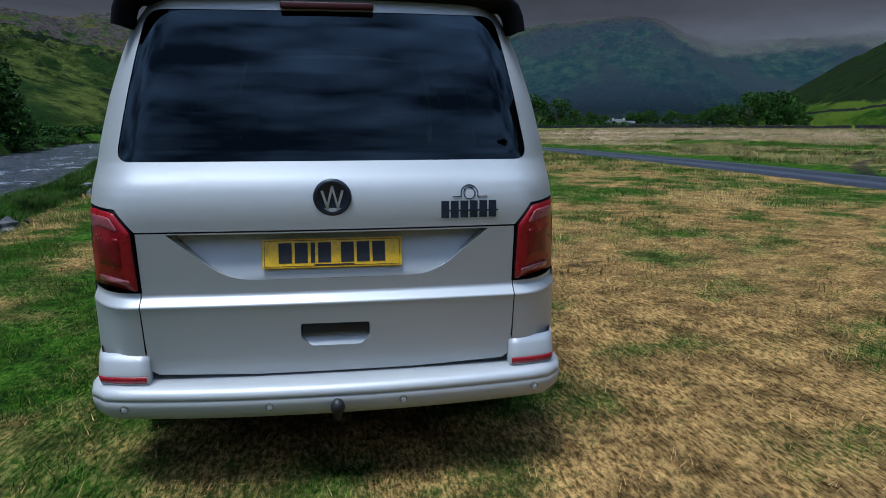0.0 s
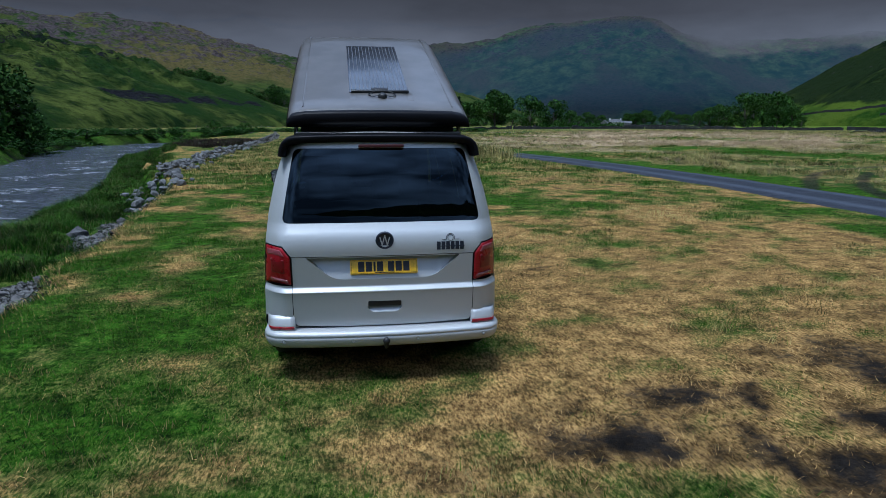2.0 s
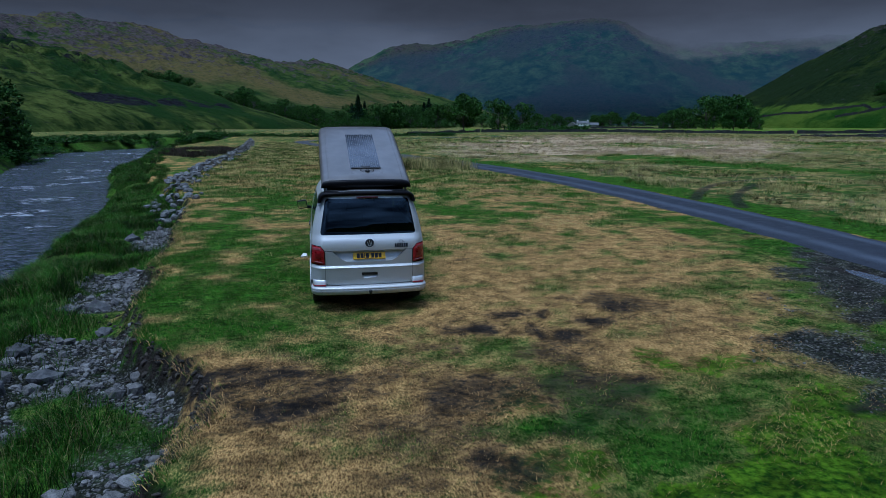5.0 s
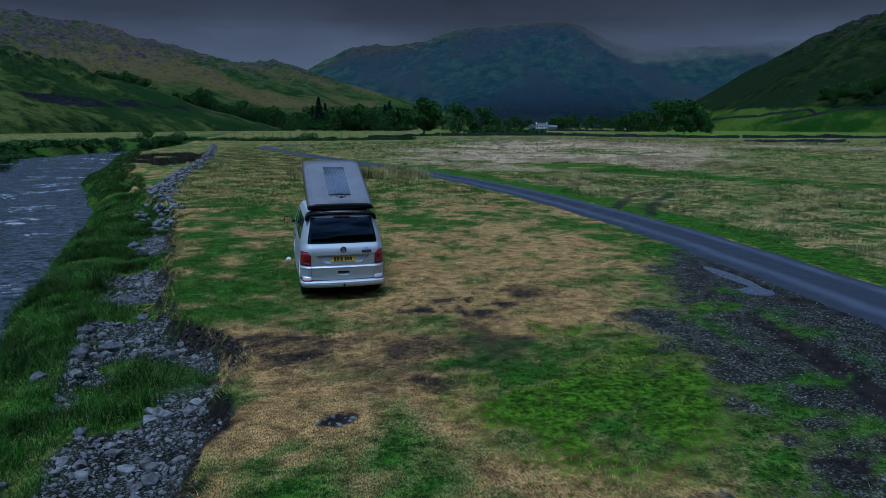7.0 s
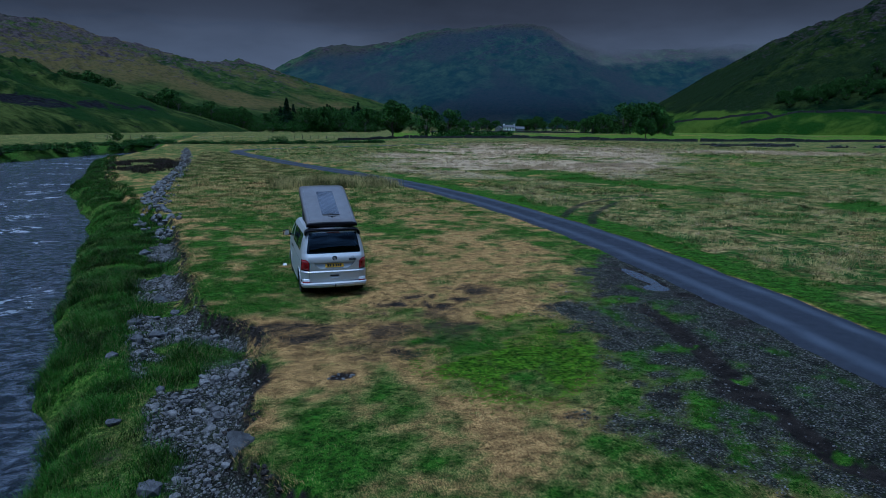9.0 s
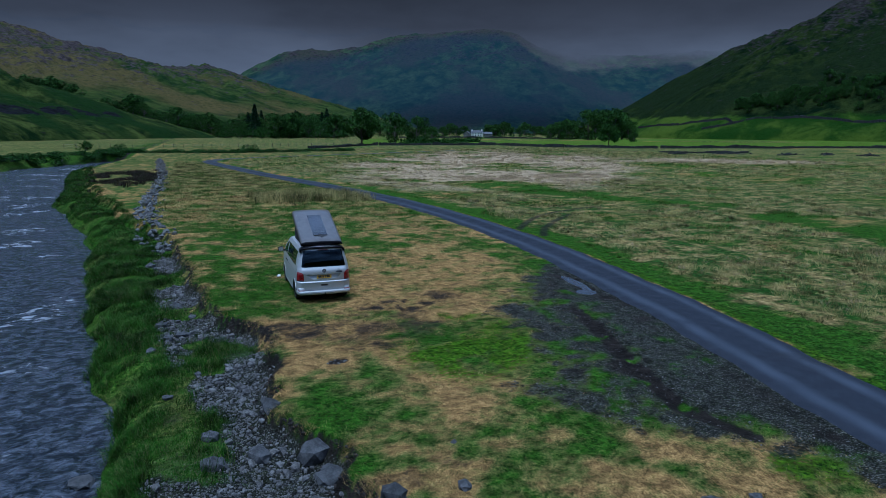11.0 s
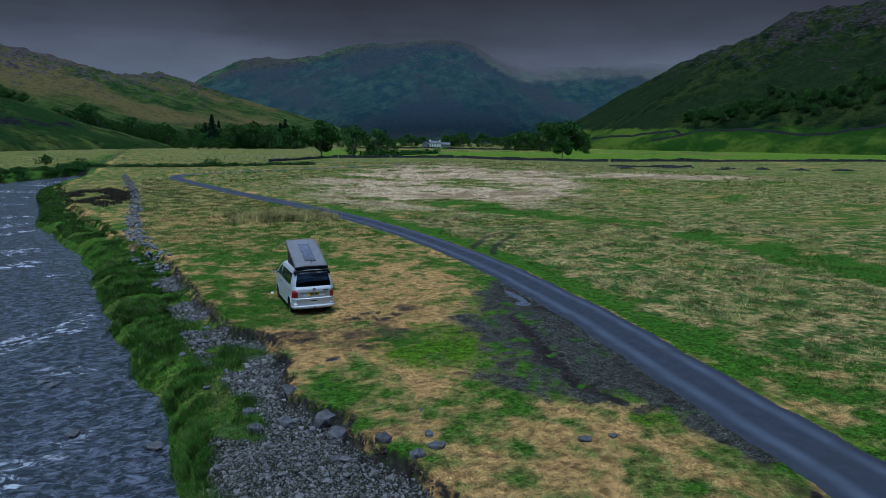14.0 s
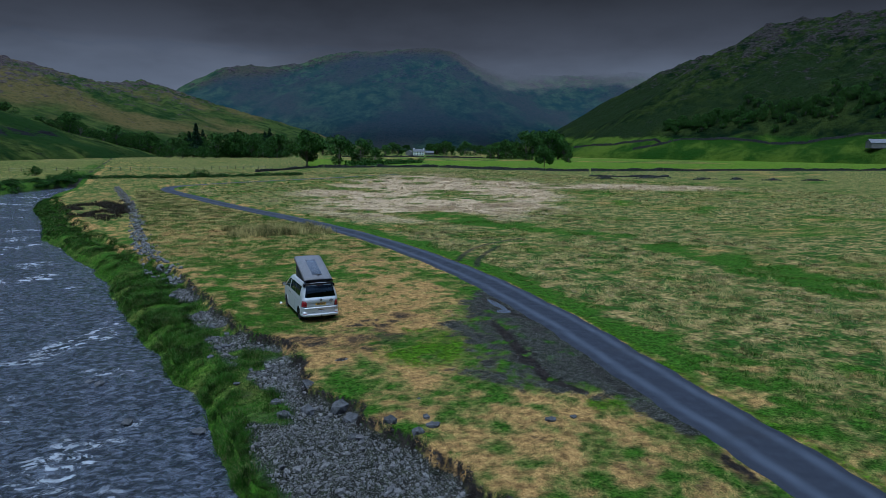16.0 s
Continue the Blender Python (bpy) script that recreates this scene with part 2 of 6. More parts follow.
def make_hill(name, grass1, grass2, rock, bracken, rock_at=0.56, size=1.0, relief=1.0):
    """Fell side: grass and bracken, with rock where it is broken."""
    s = Shade(name)
    k = 1.0 / size
    big, mid, small = s.noise(0.006 * k, 5, 0.6), s.noise(0.03 * k, 6, 0.65, distort=0.5), s.noise(0.16 * k, 5, 0.7)
    c = s.mix(s.ramp(mid, 0.35, 0.65), grass1, grass2)
    c = s.mix(s.ramp(big, 0.45, 0.6), c, bracken)
    c = s.mix(s.ramp(small, 0.42, 0.7, 0, 0.55), c, grass1)
    crag = s.noise(0.05 * k, 7, 0.7, s.stretch(1, 1, 2.6), 0.8)
    zone = s.node("ShaderNodeSeparateColor", Color=s.node_attr("crag")).outputs[0]
    f = s.ramp(s.math("ADD", crag, s.math("MULTIPLY", zone, 0.22)), rock_at, rock_at + 0.1)
    rocky = s.mix(s.ramp(small, 0.35, 0.65), rock, tuple(v * 0.35 for v in rock))
    c = s.mix(f, c, rocky)
    low = s.node("ShaderNodeSeparateColor", Color=s.node_attr("crag")).outputs[1]
    c = s.mix(s.ramp(s.math("ADD", low, s.math("MULTIPLY", s.math("SUBTRACT", mid, 0.5), 0.8)), 0.4, 0.6, 0, 0.9), c, s.mix(s.ramp(s.math("ADD", s.math("MULTIPLY", big, 0.6), s.math("MULTIPLY", mid, 0.4)), 0.42, 0.58), (0.018, 0.048, 0.004), (0.078, 0.118, 0.011)))
    h = s.math("ADD", s.math("MULTIPLY", mid, 0.5), small)
    return s.done(c, 0.95, normal=s.bump(h, relief, 6.0 * size), spec=0.03)


def make_water():
    s = Shade("peaty_water_painted_sheen")
    v = s.stretch(1.0, 1.25, 1.0)
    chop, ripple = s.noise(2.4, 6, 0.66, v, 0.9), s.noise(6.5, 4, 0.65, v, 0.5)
    foam_zone = s.ramp(s.noise(0.26, 3, 0.5), 0.53, 0.66)
    foam = s.math("MULTIPLY", s.ramp(s.noise(1.5, 8, 0.72, s.stretch(0.9, 1.2, 1), 0.8), 0.50, 0.62), foam_zone)
    lace = s.ramp(s.noise(5.0, 5, 0.7, s.stretch(0.7, 1.4, 1), 1.0), 0.58, 0.74, 0, 0.26)
    # sky sheen painted into the colour: pale on the chop's crests, dark in troughs
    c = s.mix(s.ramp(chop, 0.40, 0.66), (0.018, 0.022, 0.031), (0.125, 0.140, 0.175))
    c = s.mix(s.math("MAXIMUM", foam, lace), c, (0.44, 0.47, 0.50))
    h = s.math("ADD", s.math("MULTIPLY", chop, 1.0), s.math("MULTIPLY", ripple, 0.35))
    return s.done(c, s.ramp(foam, 0, 1, 0.14, 0.7), normal=s.bump(h, 1.0, 0.30), spec=0.5)


def make_asphalt():
    s = Shade("worn_asphalt")
    u = s.node("ShaderNodeSeparateXYZ", Vector=s.coords("UV")).outputs[0]
    tracks = s.ramp(s.math("ABSOLUTE", s.math("SUBTRACT", s.math("ABSOLUTE", s.math("SUBTRACT", u, 0.5)), 0.24)), 0.0, 0.13, 1, 0)
    fine, mid = s.noise(120, 2, 0.7), s.noise(0.9, 5, 0.6)
    c = s.mix(s.ramp(fine, 0.3, 0.7), (0.011, 0.013, 0.019), (0.026, 0.031, 0.044))
    c = s.mix(s.math("MULTIPLY", tracks, s.ramp(mid, 0.3, 0.7, 0.5, 1.0)), c, (0.054, 0.064, 0.086))
    c = s.mix(s.ramp(s.noise(0.35, 5, 0.65), 0.55, 0.75, 0, 0.6), c, (0.02, 0.021, 0.025))
    return s.done(c, s.ramp(mid, 0.3, 0.7, 0.6, 0.85), normal=s.bump(fine, 0.35, 0.006), spec=0.3)


M_GROUND = make_ground()
M_WATER = make_water()
M_ROAD = make_asphalt()
M_FELL_L = make_hill("bracken_fell", (0.011, 0.030, 0.007), (0.064, 0.088, 0.019), (0.090, 0.074, 0.076), (0.104, 0.086, 0.030), 0.605, 0.8)
M_SPUR = make_hill("green_spur", (0.005, 0.016, 0.003), (0.090, 0.112, 0.022), (0.018, 0.018, 0.022), (0.016, 0.036, 0.007), 0.60, 0.4)
M_FELL_R = make_hill("craggy_fell", (0.003, 0.010, 0.003), (0.030, 0.044, 0.009), (0.050, 0.044, 0.043), (0.014, 0.024, 0.007), 0.615, 0.6)
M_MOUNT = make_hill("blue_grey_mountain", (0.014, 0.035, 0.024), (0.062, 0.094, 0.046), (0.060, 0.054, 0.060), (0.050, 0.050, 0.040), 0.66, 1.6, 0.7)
M_GRASS = leafy("green_grass_blades", (0.012, 0.050, 0.002), (0.062, 0.150, 0.006), straw=(0.26, 0.19, 0.08))
M_STRAW = leafy("dry_grass_blades", (0.18, 0.105, 0.034), (0.63, 0.415, 0.158), straw=(0.05, 0.085, 0.012))
M_MOOR = leafy("moor_grass_blades", (0.066, 0.088, 0.017), (0.45, 0.365, 0.145), straw=(0.035, 0.105, 0.010), patch_size=0.5, patch_low=0.22, patch_high=1.75)
M_PALE = leafy("bleached_moor_blades", (0.34, 0.255, 0.150), (0.52, 0.405, 0.255), straw=(0.18, 0.17, 0.08), patch_size=0.25, patch_low=0.7, patch_high=1.25)
M_BANK = leafy("riverbank_blades", (0.007, 0.034, 0.002), (0.048, 0.118, 0.008), straw=(0.16, 0.14, 0.06), patch_size=1.3, patch_low=0.22)
M_HEATHER = leafy("heather_sprigs", (0.018, 0.014, 0.012), (0.05, 0.036, 0.03), straw=(0.04, 0.06, 0.015))
M_STONE = varied("grey_river_stone", (0.020, 0.021, 0.023), (0.085, 0.086, 0.088), 2.2, 0.85, per="object")
M_CLOD = varied("dark_peaty_earth", (0.010, 0.008, 0.006), (0.040, 0.032, 0.024), 6, 0.95, per="island")
M_GRAVEL = varied("grey_gravel", (0.034, 0.033, 0.033), (0.165, 0.160, 0.152), 9, 0.85, per="island")
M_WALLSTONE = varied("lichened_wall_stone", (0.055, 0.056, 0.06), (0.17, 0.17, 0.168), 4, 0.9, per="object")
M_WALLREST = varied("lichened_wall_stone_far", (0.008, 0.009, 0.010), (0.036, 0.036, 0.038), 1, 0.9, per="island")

# ---- land: one sheet of ground, river, road, fells ----
def hash01(i, j, seed):
    h = (i.astype(np.int64) * 374761393 + j.astype(np.int64) * 668265263 + seed * 974634777) & 0xFFFFFFFF
    h = ((h ^ (h >> 13)) * 1274126177) & 0xFFFFFFFF
    return ((h ^ (h >> 16)) & 0xFFFFFF) / 16777215.0


def vnoise(x, y, seed=0):
    xi, yi = np.floor(x), np.floor(y)
    u, v = x - xi, y - yi
    u, v = u * u * (3 - 2 * u), v * v * (3 - 2 * v)
    a, b = hash01(xi, yi, seed), hash01(xi + 1, yi, seed)
    c, d = hash01(xi, yi + 1, seed), hash01(xi + 1, yi + 1, seed)
    return (a + (b - a) * u) * (1 - v) + (c + (d - c) * u) * v


def fbm(x, y, seed=0, octaves=4, gain=0.5):
    total, amp, norm = 0.0, 1.0, 0.0
    for k in range(octaves):
        total = total + amp * vnoise(x * 2.03 ** k, y * 2.03 ** k, seed + k)
        norm += amp
        amp *= gain
    return total / norm


def step(a, b, v):
    t = np.clip((v - a) / (b - a), 0, 1)
    return t * t * (3 - 2 * t)


def along(y, table):
    ys, xs = zip(*table)
    return np.interp(y, ys, xs)


BANK = [(-60, 3.0), (-26, 1.2), (-20, 0.2), (-15.3, -0.7), (-10.7, -1.7), (-8.9, -2.4), (-5.3, -2.15), (-2.9, -2.2), (-0.7, -3.3), (3.3, -4.1), (9.7, -4.6), (19, -5.8), (27, -8.6), (42, -12.0), (62, -15.8), (90, -20), (130, -18)]
RIVER = [(-60, -1.5), (-30, -4.2), (-18, -5.4), (-10.7, -5.9), (-4.3, -6.4), (-2.8, -7.0), (3.2, -7.7), (11.7, -9.1), (21.6, -10.5), (30.8, -12.2), (42, -15.2), (50, -17.6), (63, -18.7), (89, -22.6), (112, -22.5), (135, -20), (150, -20)]
FAR_BANK = [(-60, -26), (0, -26), (56, -28.5), (78, -34.5), (100, -38.5), (124, -33), (142, -25), (152, -21)]
ROAD = [(3.0, -60), (5.6, -36), (7.3, -25), (8.5, -19), (9.2, -15), (10.2, -10), (11.2, -5), (12.0, 1), (12.6, 6), (12.9, 12), (12.9, 20), (12.4, 28), (11.2, 38), (8.9, 50), (4.3, 70), (0.6, 90), (-1.8, 104), (-2.4, 113), (-0.4, 121), (5, 127), (16, 136), (36, 150), (70, 175)]
WATER_Z = -1.35


def spline(points, n=8):
    """Points on a smooth curve through the given ones."""
    p = [Vector((*q, 0)) if len(q) == 2 else Vector(q) for q in points]
    p = [2 * p[0] - p[1]] + p + [2 * p[-1] - p[-2]]
    out = []
    for i in range(1, len(p) - 2):
        for k in range(n):
            t = k / n
            out.append(0.5 * (2 * p[i] + (p[i + 1] - p[i - 1]) * t + (2 * p[i - 1] - 5 * p[i] + 4 * p[i + 1] - p[i + 2]) * t * t + (3 * p[i] - p[i - 1] - 3 * p[i + 1] + p[i + 2]) * t ** 3))
    return out + [p[-2]]


ROAD_LINE = spline(ROAD)
ROAD_XY = np.array([(p.x, p.y) for p in ROAD_LINE])


def off_line(x, y, line):
    """Signed distance to a polyline (right of it: plus)."""
    best, side = np.full(x.shape, 1e9), np.zeros(x.shape)
    for (ax, ay), (bx, by) in zip(line[:-1], line[1:]):
        dx, dy = bx - ax, by - ay
        t = np.clip(((x - ax) * dx + (y - ay) * dy) / (dx * dx + dy * dy), 0, 1)
        ex, ey = x - ax - t * dx, y - ay - t * dy
        d = np.hypot(ex, ey)
        near = d < best
        best = np.where(near, d, best)
        side = np.where(near, np.sign(ex * dy - ey * dx), side)
    return best * side


def road_off(x, y):
    d = np.full(x.shape, 500.0)
    near = (y > -62) & (y < 180) & (x > -20) & (x < 90)
    d[near] = off_line(x[near], y[near], ROAD_XY)
    d[~near & (x < np.interp(y, ROAD_XY[:150, 1], ROAD_XY[:150, 0]))] = -500
    return d


def bank_x(y):
    return along(y, BANK) + 1.0 * (fbm(y * 0.9, y * 0 + 3.3, 5, 3) - 0.5) + 0.5 * (fbm(y * 0.25, y * 0, 6, 2) - 0.5)


def river_x(y):
    return along(y, RIVER) + 0.9 * (fbm(y * 0.55, y * 0 + 1.7, 8, 3) - 0.5)


def height(x, y):
    xb, xr, xf = bank_x(y), river_x(y), along(y, FAR_BANK)
    wide = np.clip(xb - xr, 0.8, None)
    z = 0.10 * (fbm(x * 0.12, y * 0.12, 11, 3) - 0.5) + 0.05 * (fbm(x * 0.9, y * 0.9, 12, 3) - 0.5)
    near = step(60, 20, np.hypot(x - 2, y))
    z = z + (1 - near) * 1.0 * (fbm(x * 0.03, y * 0.03, 13, 4) - 0.5) * step(30, 90, np.hypot(x, y))
    drop = xb - x
    cut = 0.46 * step(0.0, 0.42, drop) + 0.57 * np.clip(drop - 0.3, 0, wide) / wide
    rough = 0.22 * (fbm(x * 1.1, y * 1.1, 14, 4) - 0.5) * step(0.2, 1.0, drop)
    hump = 0.25 * step(1.2, 0.5, np.abs(x - xr - 1.5)) * step(0.5, 1.2, wide)
    z = np.where(drop > 0, z - cut + rough + hump, z)
    z = np.where(x < xr + 0.3, np.minimum(z, -1.15) - 0.9 * step(-0.3, 0.9, xr - x), z)
    far = xf - x
    z = np.where(far > -1.5, -2.0 + 2.3 * step(-1.0, 1.5, far) + 0.4 * (fbm(x * 0.1, y * 0.1, 15, 3) - 0.5), z)
    behind = step(140, 156, y) * step(-2, -14, x)
    z = np.where((y > 140) & (x < 0) & (x > xf), z * (1 - behind) + 0.2 * behind, z)
    d = np.abs(road_off(x, y))
    flat = step(3.5, 1.4, d)
    z = z * (1 - flat) - 0.03 * flat
    rut = step(0.5, 0.1, np.abs(off_line(x, y, RUT))) if x.size else 0
    return z - 0.07 * rut - 0.09 * np.maximum(step(1.0, 0.3, np.hypot((x - 10.12 - 0.10 * y) / 0.42, (y - 0.2) / 2.2)), step(1.0, 0.3, np.hypot((x - 9.65) / 0.75, (y + 1.35) / 0.75)))


RUT = [(7.9, -3.8), (7.1, -6.6), (6.4, -9.1), (5.8, -11.7), (6.3, -13.2)]


def blob(x, y, cx, cy, rx, ry, turn=0.0, soft=0.45):
    c, s = math.cos(radians(turn)), math.sin(radians(turn))
    u, v = (x - cx) * c + (y - cy) * s, -(x - cx) * s + (y - cy) * c
    return step(1 + soft, 1 - soft, np.hypot(u / rx, v / ry))


def zones(x, y):
    """Dry, gravel, mud; moor, moss, field: each 0 to 1."""
    n1, n2, n3 = fbm(x * 0.45, y * 0.45, 21, 4), fbm(x * 0.11, y * 0.11, 22, 3), fbm(x * 1.5, y * 1.5, 23, 4, 0.6)
    n4 = fbm(x * 0.8 + 40, y * 0.8, 24, 4, 0.6)
    d = road_off(x, y)
    drop = bank_x(y) - x
    xr, xf = river_x(y), along(y, FAR_BANK)
    strip = np.clip(drop / np.clip(bank_x(y) - xr, 0.8, None), -1, 2)
    # dry turf
    dry = 0.40 + 0.60 * (n1 - 0.5) + 0.3 * (n2 - 0.5) + 1.4 * (n3 - 0.5) + 0.5 * (n4 - 0.5)
    dry += 0.32 * blob(x, y, 5.0, 4.0, 5.0, 6.5, -25) + 0.22 * blob(x, y, 3.5, -1.2, 3.2, 1.8)
    dry += 0.22 * blob(x, y, 1.6, -2.9, 3.8, 1.9)
    dry += 0.26 * blob(x, y, -0.3, -5.5, 1.6, 4.5, 15) + 0.30 * blob(x, y, 3.5, -15.5, 6, 2.4, 10) + 0.22 * blob(x, y, 0.5, -10.5, 2.2, 1.4)
    dry += 0.10 * step(8, 30, y) + 0.22 * step(1.0, 0.1, np.abs(drop + 0.4)) * step(0.44, 0.6, n4)
    dry -= 0.22 * blob(x, y, -2.6, 4, 1.6, 7.5, 6) + 0.26 * blob(x, y, 10.2, 6.5, 1.8, 5) + 0.2 * blob(x, y, -0.5, -9.5, 1.4, 2.5)
    # lay-by and river bed
    inside = off_line(x, y, [(7.3, -19.0), (6.4, -15.5), (5.6, -13.5), (3.5, -11.5), (2.7, -9.9), (4.4, -8.2), (5.2, -5.8), (5.0, -2.6), (7.4, 0.3), (11.2, 4.6)])
    lay = step(-1.1, 0.9, inside + 1.6 * (n3 - 0.5)) * step(5.5, 3.0, y) * step(-20, -16.5, y) * (d < -1.0)
    gravel = lay * (0.58 + 0.9 * (n1 - 0.5) + 1.0 * (n3 - 0.5) + 0.30 * step(-3.4, -1.3, d))
    reach = np.interp(y, REACH_Y, REACH_F)
    bed = step(0.0, 0.1, strip) * step(reach + 0.12, reach - 0.12, strip) * (x > xr)
    grassy = step(0.42, 0.55, fbm(x * 0.55, y * 0.55, 31, 3)) * np.interp(y, [-16, -9, -4, 2], [0.3, 0.6, 0.9, 1.0]) * np.maximum(step(0.22, 0.42, strip + 0.25 * (n1 - 0.5)), 0.7 * step(-6, -2, y))
    gravel = np.maximum(gravel, bed * (0.95 - 0.9 * grassy))
    # mud
    worn = np.maximum(0.86 * blob(x, y, 2.4, -1.3, 2.9, 1.15, 28, 0.8) * step(0.28, 0.64, n3), 0.64 * blob(x, y, 0.6, -3.4, 2.4, 1.6, 20, 0.9) * step(0.38, 0.66, n3))
    worn = np.maximum(worn, 0.56 * blob(x, y, 1.5, -3.0, 4.6, 2.6, 10, 0.6) * step(0.36, 0.66, n4))
    mud = worn + 1.25 * step(0.34, 0.12, np.abs(off_line(x, y, RUT) + 0.4 * (n1 - 0.5))) * step(0.30, 0.50, n3 + 0.1)
    mud += 0.48 * step(0.60, 0.74, n4) * (np.abs(x - 2) < 9) * step(0.42, 0.6, n3) * (1 - worn) + 0.40 * lay * step(0.48, 0.62, fbm(x * 0.35, y * 0.35, 34, 3)) * step(0.42, 0.58, n3)
    mud += 0.85 * step(-0.04, 0.08, drop) * step(0.34, 0.12, drop + 0.7 * (n3 - 0.5)) * (y < 20) + 0.45 * step(0.5, 0.2, np.abs(d + 1.75)) * step(0.45, 0.6, n1) * (y < 6)
    mud += 0.8 * blob(x, y, -0.78, -6.35, 0.26, 0.18) + 0.75 * (x < xr - 0.15) * (x > xf)
    for line in (TRACK_A, TRACK_B):
        mud += 0.62 * step(0.5, 0.12, np.abs(off_line(x, y, line)))
    # moss and verges
    moss = 0.85 * blob(x, y, 3.0, -5.5, 2.4, 3.4, -12, 0.75) * step(0.42, 0.66, 0.6 * n3 + 0.5 * n1) + 0.5 * blob(x, y, 6.6, -14.6, 1.5, 0.9) + 0.5 * step(2.2, 1.5, d) * (d > 1.3)
    moss += 0.42 * lay * step(0.52, 0.68, n4) * step(-2.4, -4.2, d) + 0.45 * blob(x, y, 10.0, 6.5, 1.2, 4) * step(0.4, 0.6, n3)
    moss += 0.7 * step(1.6, 0.4, np.abs(off_line(x, y, [(42.4, 28.6), (47, 32), (52.6, 36.8), (56, 43), (71.8, 68), (101, 112)]))) * (x > 30)
    # moor and fields
    bog = off_line(x, y, [(31.5, -6), (34, 0.4), (35.1, 5), (34.5, 10.6), (36, 18.9), (34.6, 25), (31, 30), (28, 37), (30, 43), (26, 46)])
    ridge = np.abs(off_line(x, y, [(21, 24.5), (23.7, 22.8), (26.2, 20.3), (29.4, 17), (30.5, 7), (30.2, 2), (28.8, -3.4), (26.5, -9), (23, -14)]))
    lush = step(3.4, 0.8, np.abs(bog) + 5 * (n1 - 0.5)) * (x > 20)
    moor = step(2.2, 4.2, d + 2.5 * (n1 - 0.5)) * (0.69 + 2.3 * (n2 - 0.5) + 0.9 * (n1 - 0.5) + 0.6 * (n4 - 0.5) + 0.32 * step(2.6, 0.8, ridge) - 0.7 * lush) + 0.5 * step(22, 60, y) * step(-1.5, -4, d) * step(0.0, 1.0, -drop)
    moor = np.clip(moor, 0, 0.72)
    moor = np.clip(moor + (0.62 * blob(x, y, 52, 105, 22, 58, -24, 0.5) + 0.35 * blob(x, y, 95, 95, 26, 12, -20)) * step(0.30, 0.52, 0.5 * n1 + 0.5 * n2), 0, 1)
    dry = np.where((d > 1.4) & (x > 12), 0.44 + 1.2 * (n3 - 0.5) + 0.9 * (n1 - 0.5) - 0.4 * lush - 0.45 * step(4.2, 1.9, d + 1.2 * (n1 - 0.5)), dry)
    wall = off_line(x, y, FIELD_EDGE)
    bearing = np.degrees(np.arctan2(x + 3, y + 15))
    field = step(-2, 2, -wall) * step(12.5, 13.5, bearing) * step(70, 66, bearing) * step(900, 700, np.hypot(x, y)) * (y > 60)
    field = np.clip(field, 0, 1) * (0.95 - 0.6 * step(0.55, 0.62, fbm(x * 0.006, y * 0.012, 41, 2)))
    moor = np.maximum(moor, (0.20 + 0.56 * fbm(x * 0.02, y * 0.03, 42, 3) - 0.15 * step(80, 120, x)) * step(170, 215, np.hypot(x, y)))
    moor = moor * (1 - field)
    moor = np.maximum(moor, 0.55 * step(6, 14, xf - x) * fbm(x * 0.03, y * 0.03, 43, 3) * 1.6)
    dry = np.where(drop > 0.5, np.where(x < xf - 4, 0.44, 0.2) + 0.5 * (n1 - 0.5), dry)
    return [np.clip(v, 0, 1) for v in (dry, gravel, mud, moor, moss, field)]


REACH_Y, REACH_F = [-40, -14, -11, -8, -5, -1, 4, 10, 18, 24], [0.95, 0.95, 0.86, 0.78, 0.68, 0.56, 0.46, 0.34, 0.26, 0.0]
TRACK_A = [(q.x, q.y) for q in spline([(14.5, 14.2), (15.9, 16.2), (17.6, 18.3), (19.5, 20.2), (22.8, 22.3), (26.0, 23.6)], 4)]
TRACK_B = [(q.x, q.y) for q in spline([(14.7, 11.4), (16.2, 14.0), (18.8, 17.2), (21.2, 19.6)], 4)]
FIELD_EDGE = [(62, 246), (115, 240), (150, 192), (211, 186), (320, 174), (420, 150)]


def mesh_grid(name, pts, nu, nv, closed=False):
    """A sheet of quads from an array of nu x nv places."""
    idx = np.arange(nu * nv).reshape(nu, nv)
    q = np.stack([idx[:-1, :-1], idx[1:, :-1], idx[1:, 1:], idx[:-1, 1:]], -1).reshape(-1, 4)
    return mesh_faces(name, pts.reshape(-1, 3), q)


def mesh_faces(name, verts, faces, smooth=True):
    me = bpy.data.meshes.new(name)
    n, k = faces.shape
    me.vertices.add(len(verts))
    me.vertices.foreach_set("co", np.ascontiguousarray(verts, dtype=np.float32).ravel())
    me.loops.add(n * k)
    me.loops.foreach_set("vertex_index", np.ascontiguousarray(faces, dtype=np.int32).ravel())
    me.polygons.add(n)
    me.polygons.foreach_set("loop_start", np.arange(n, dtype=np.int32) * k)
    me.polygons.foreach_set("use_smooth", np.full(n, smooth))
    me.update(calc_edges=True)
    return me


def paint(me, name, r, g, b):
    a = me.color_attributes.new(name, "FLOAT_COLOR", "POINT")
    a.data.foreach_set("color", np.stack([r, g, b, np.ones_like(r)], -1).astype(np.float32).ravel())


def grown(lo, hi, fine, ratio, reach):
    core = list(np.arange(lo, hi, fine))
    up, d = [hi], fine
    while up[-1] < reach:
        d *= ratio
        up.append(up[-1] + d)
    down, d = [lo], fine
    while down[-1] > -reach:
        d *= ratio
        down.append(down[-1] - d)
    return np.array(down[:0:-1] + core + up)


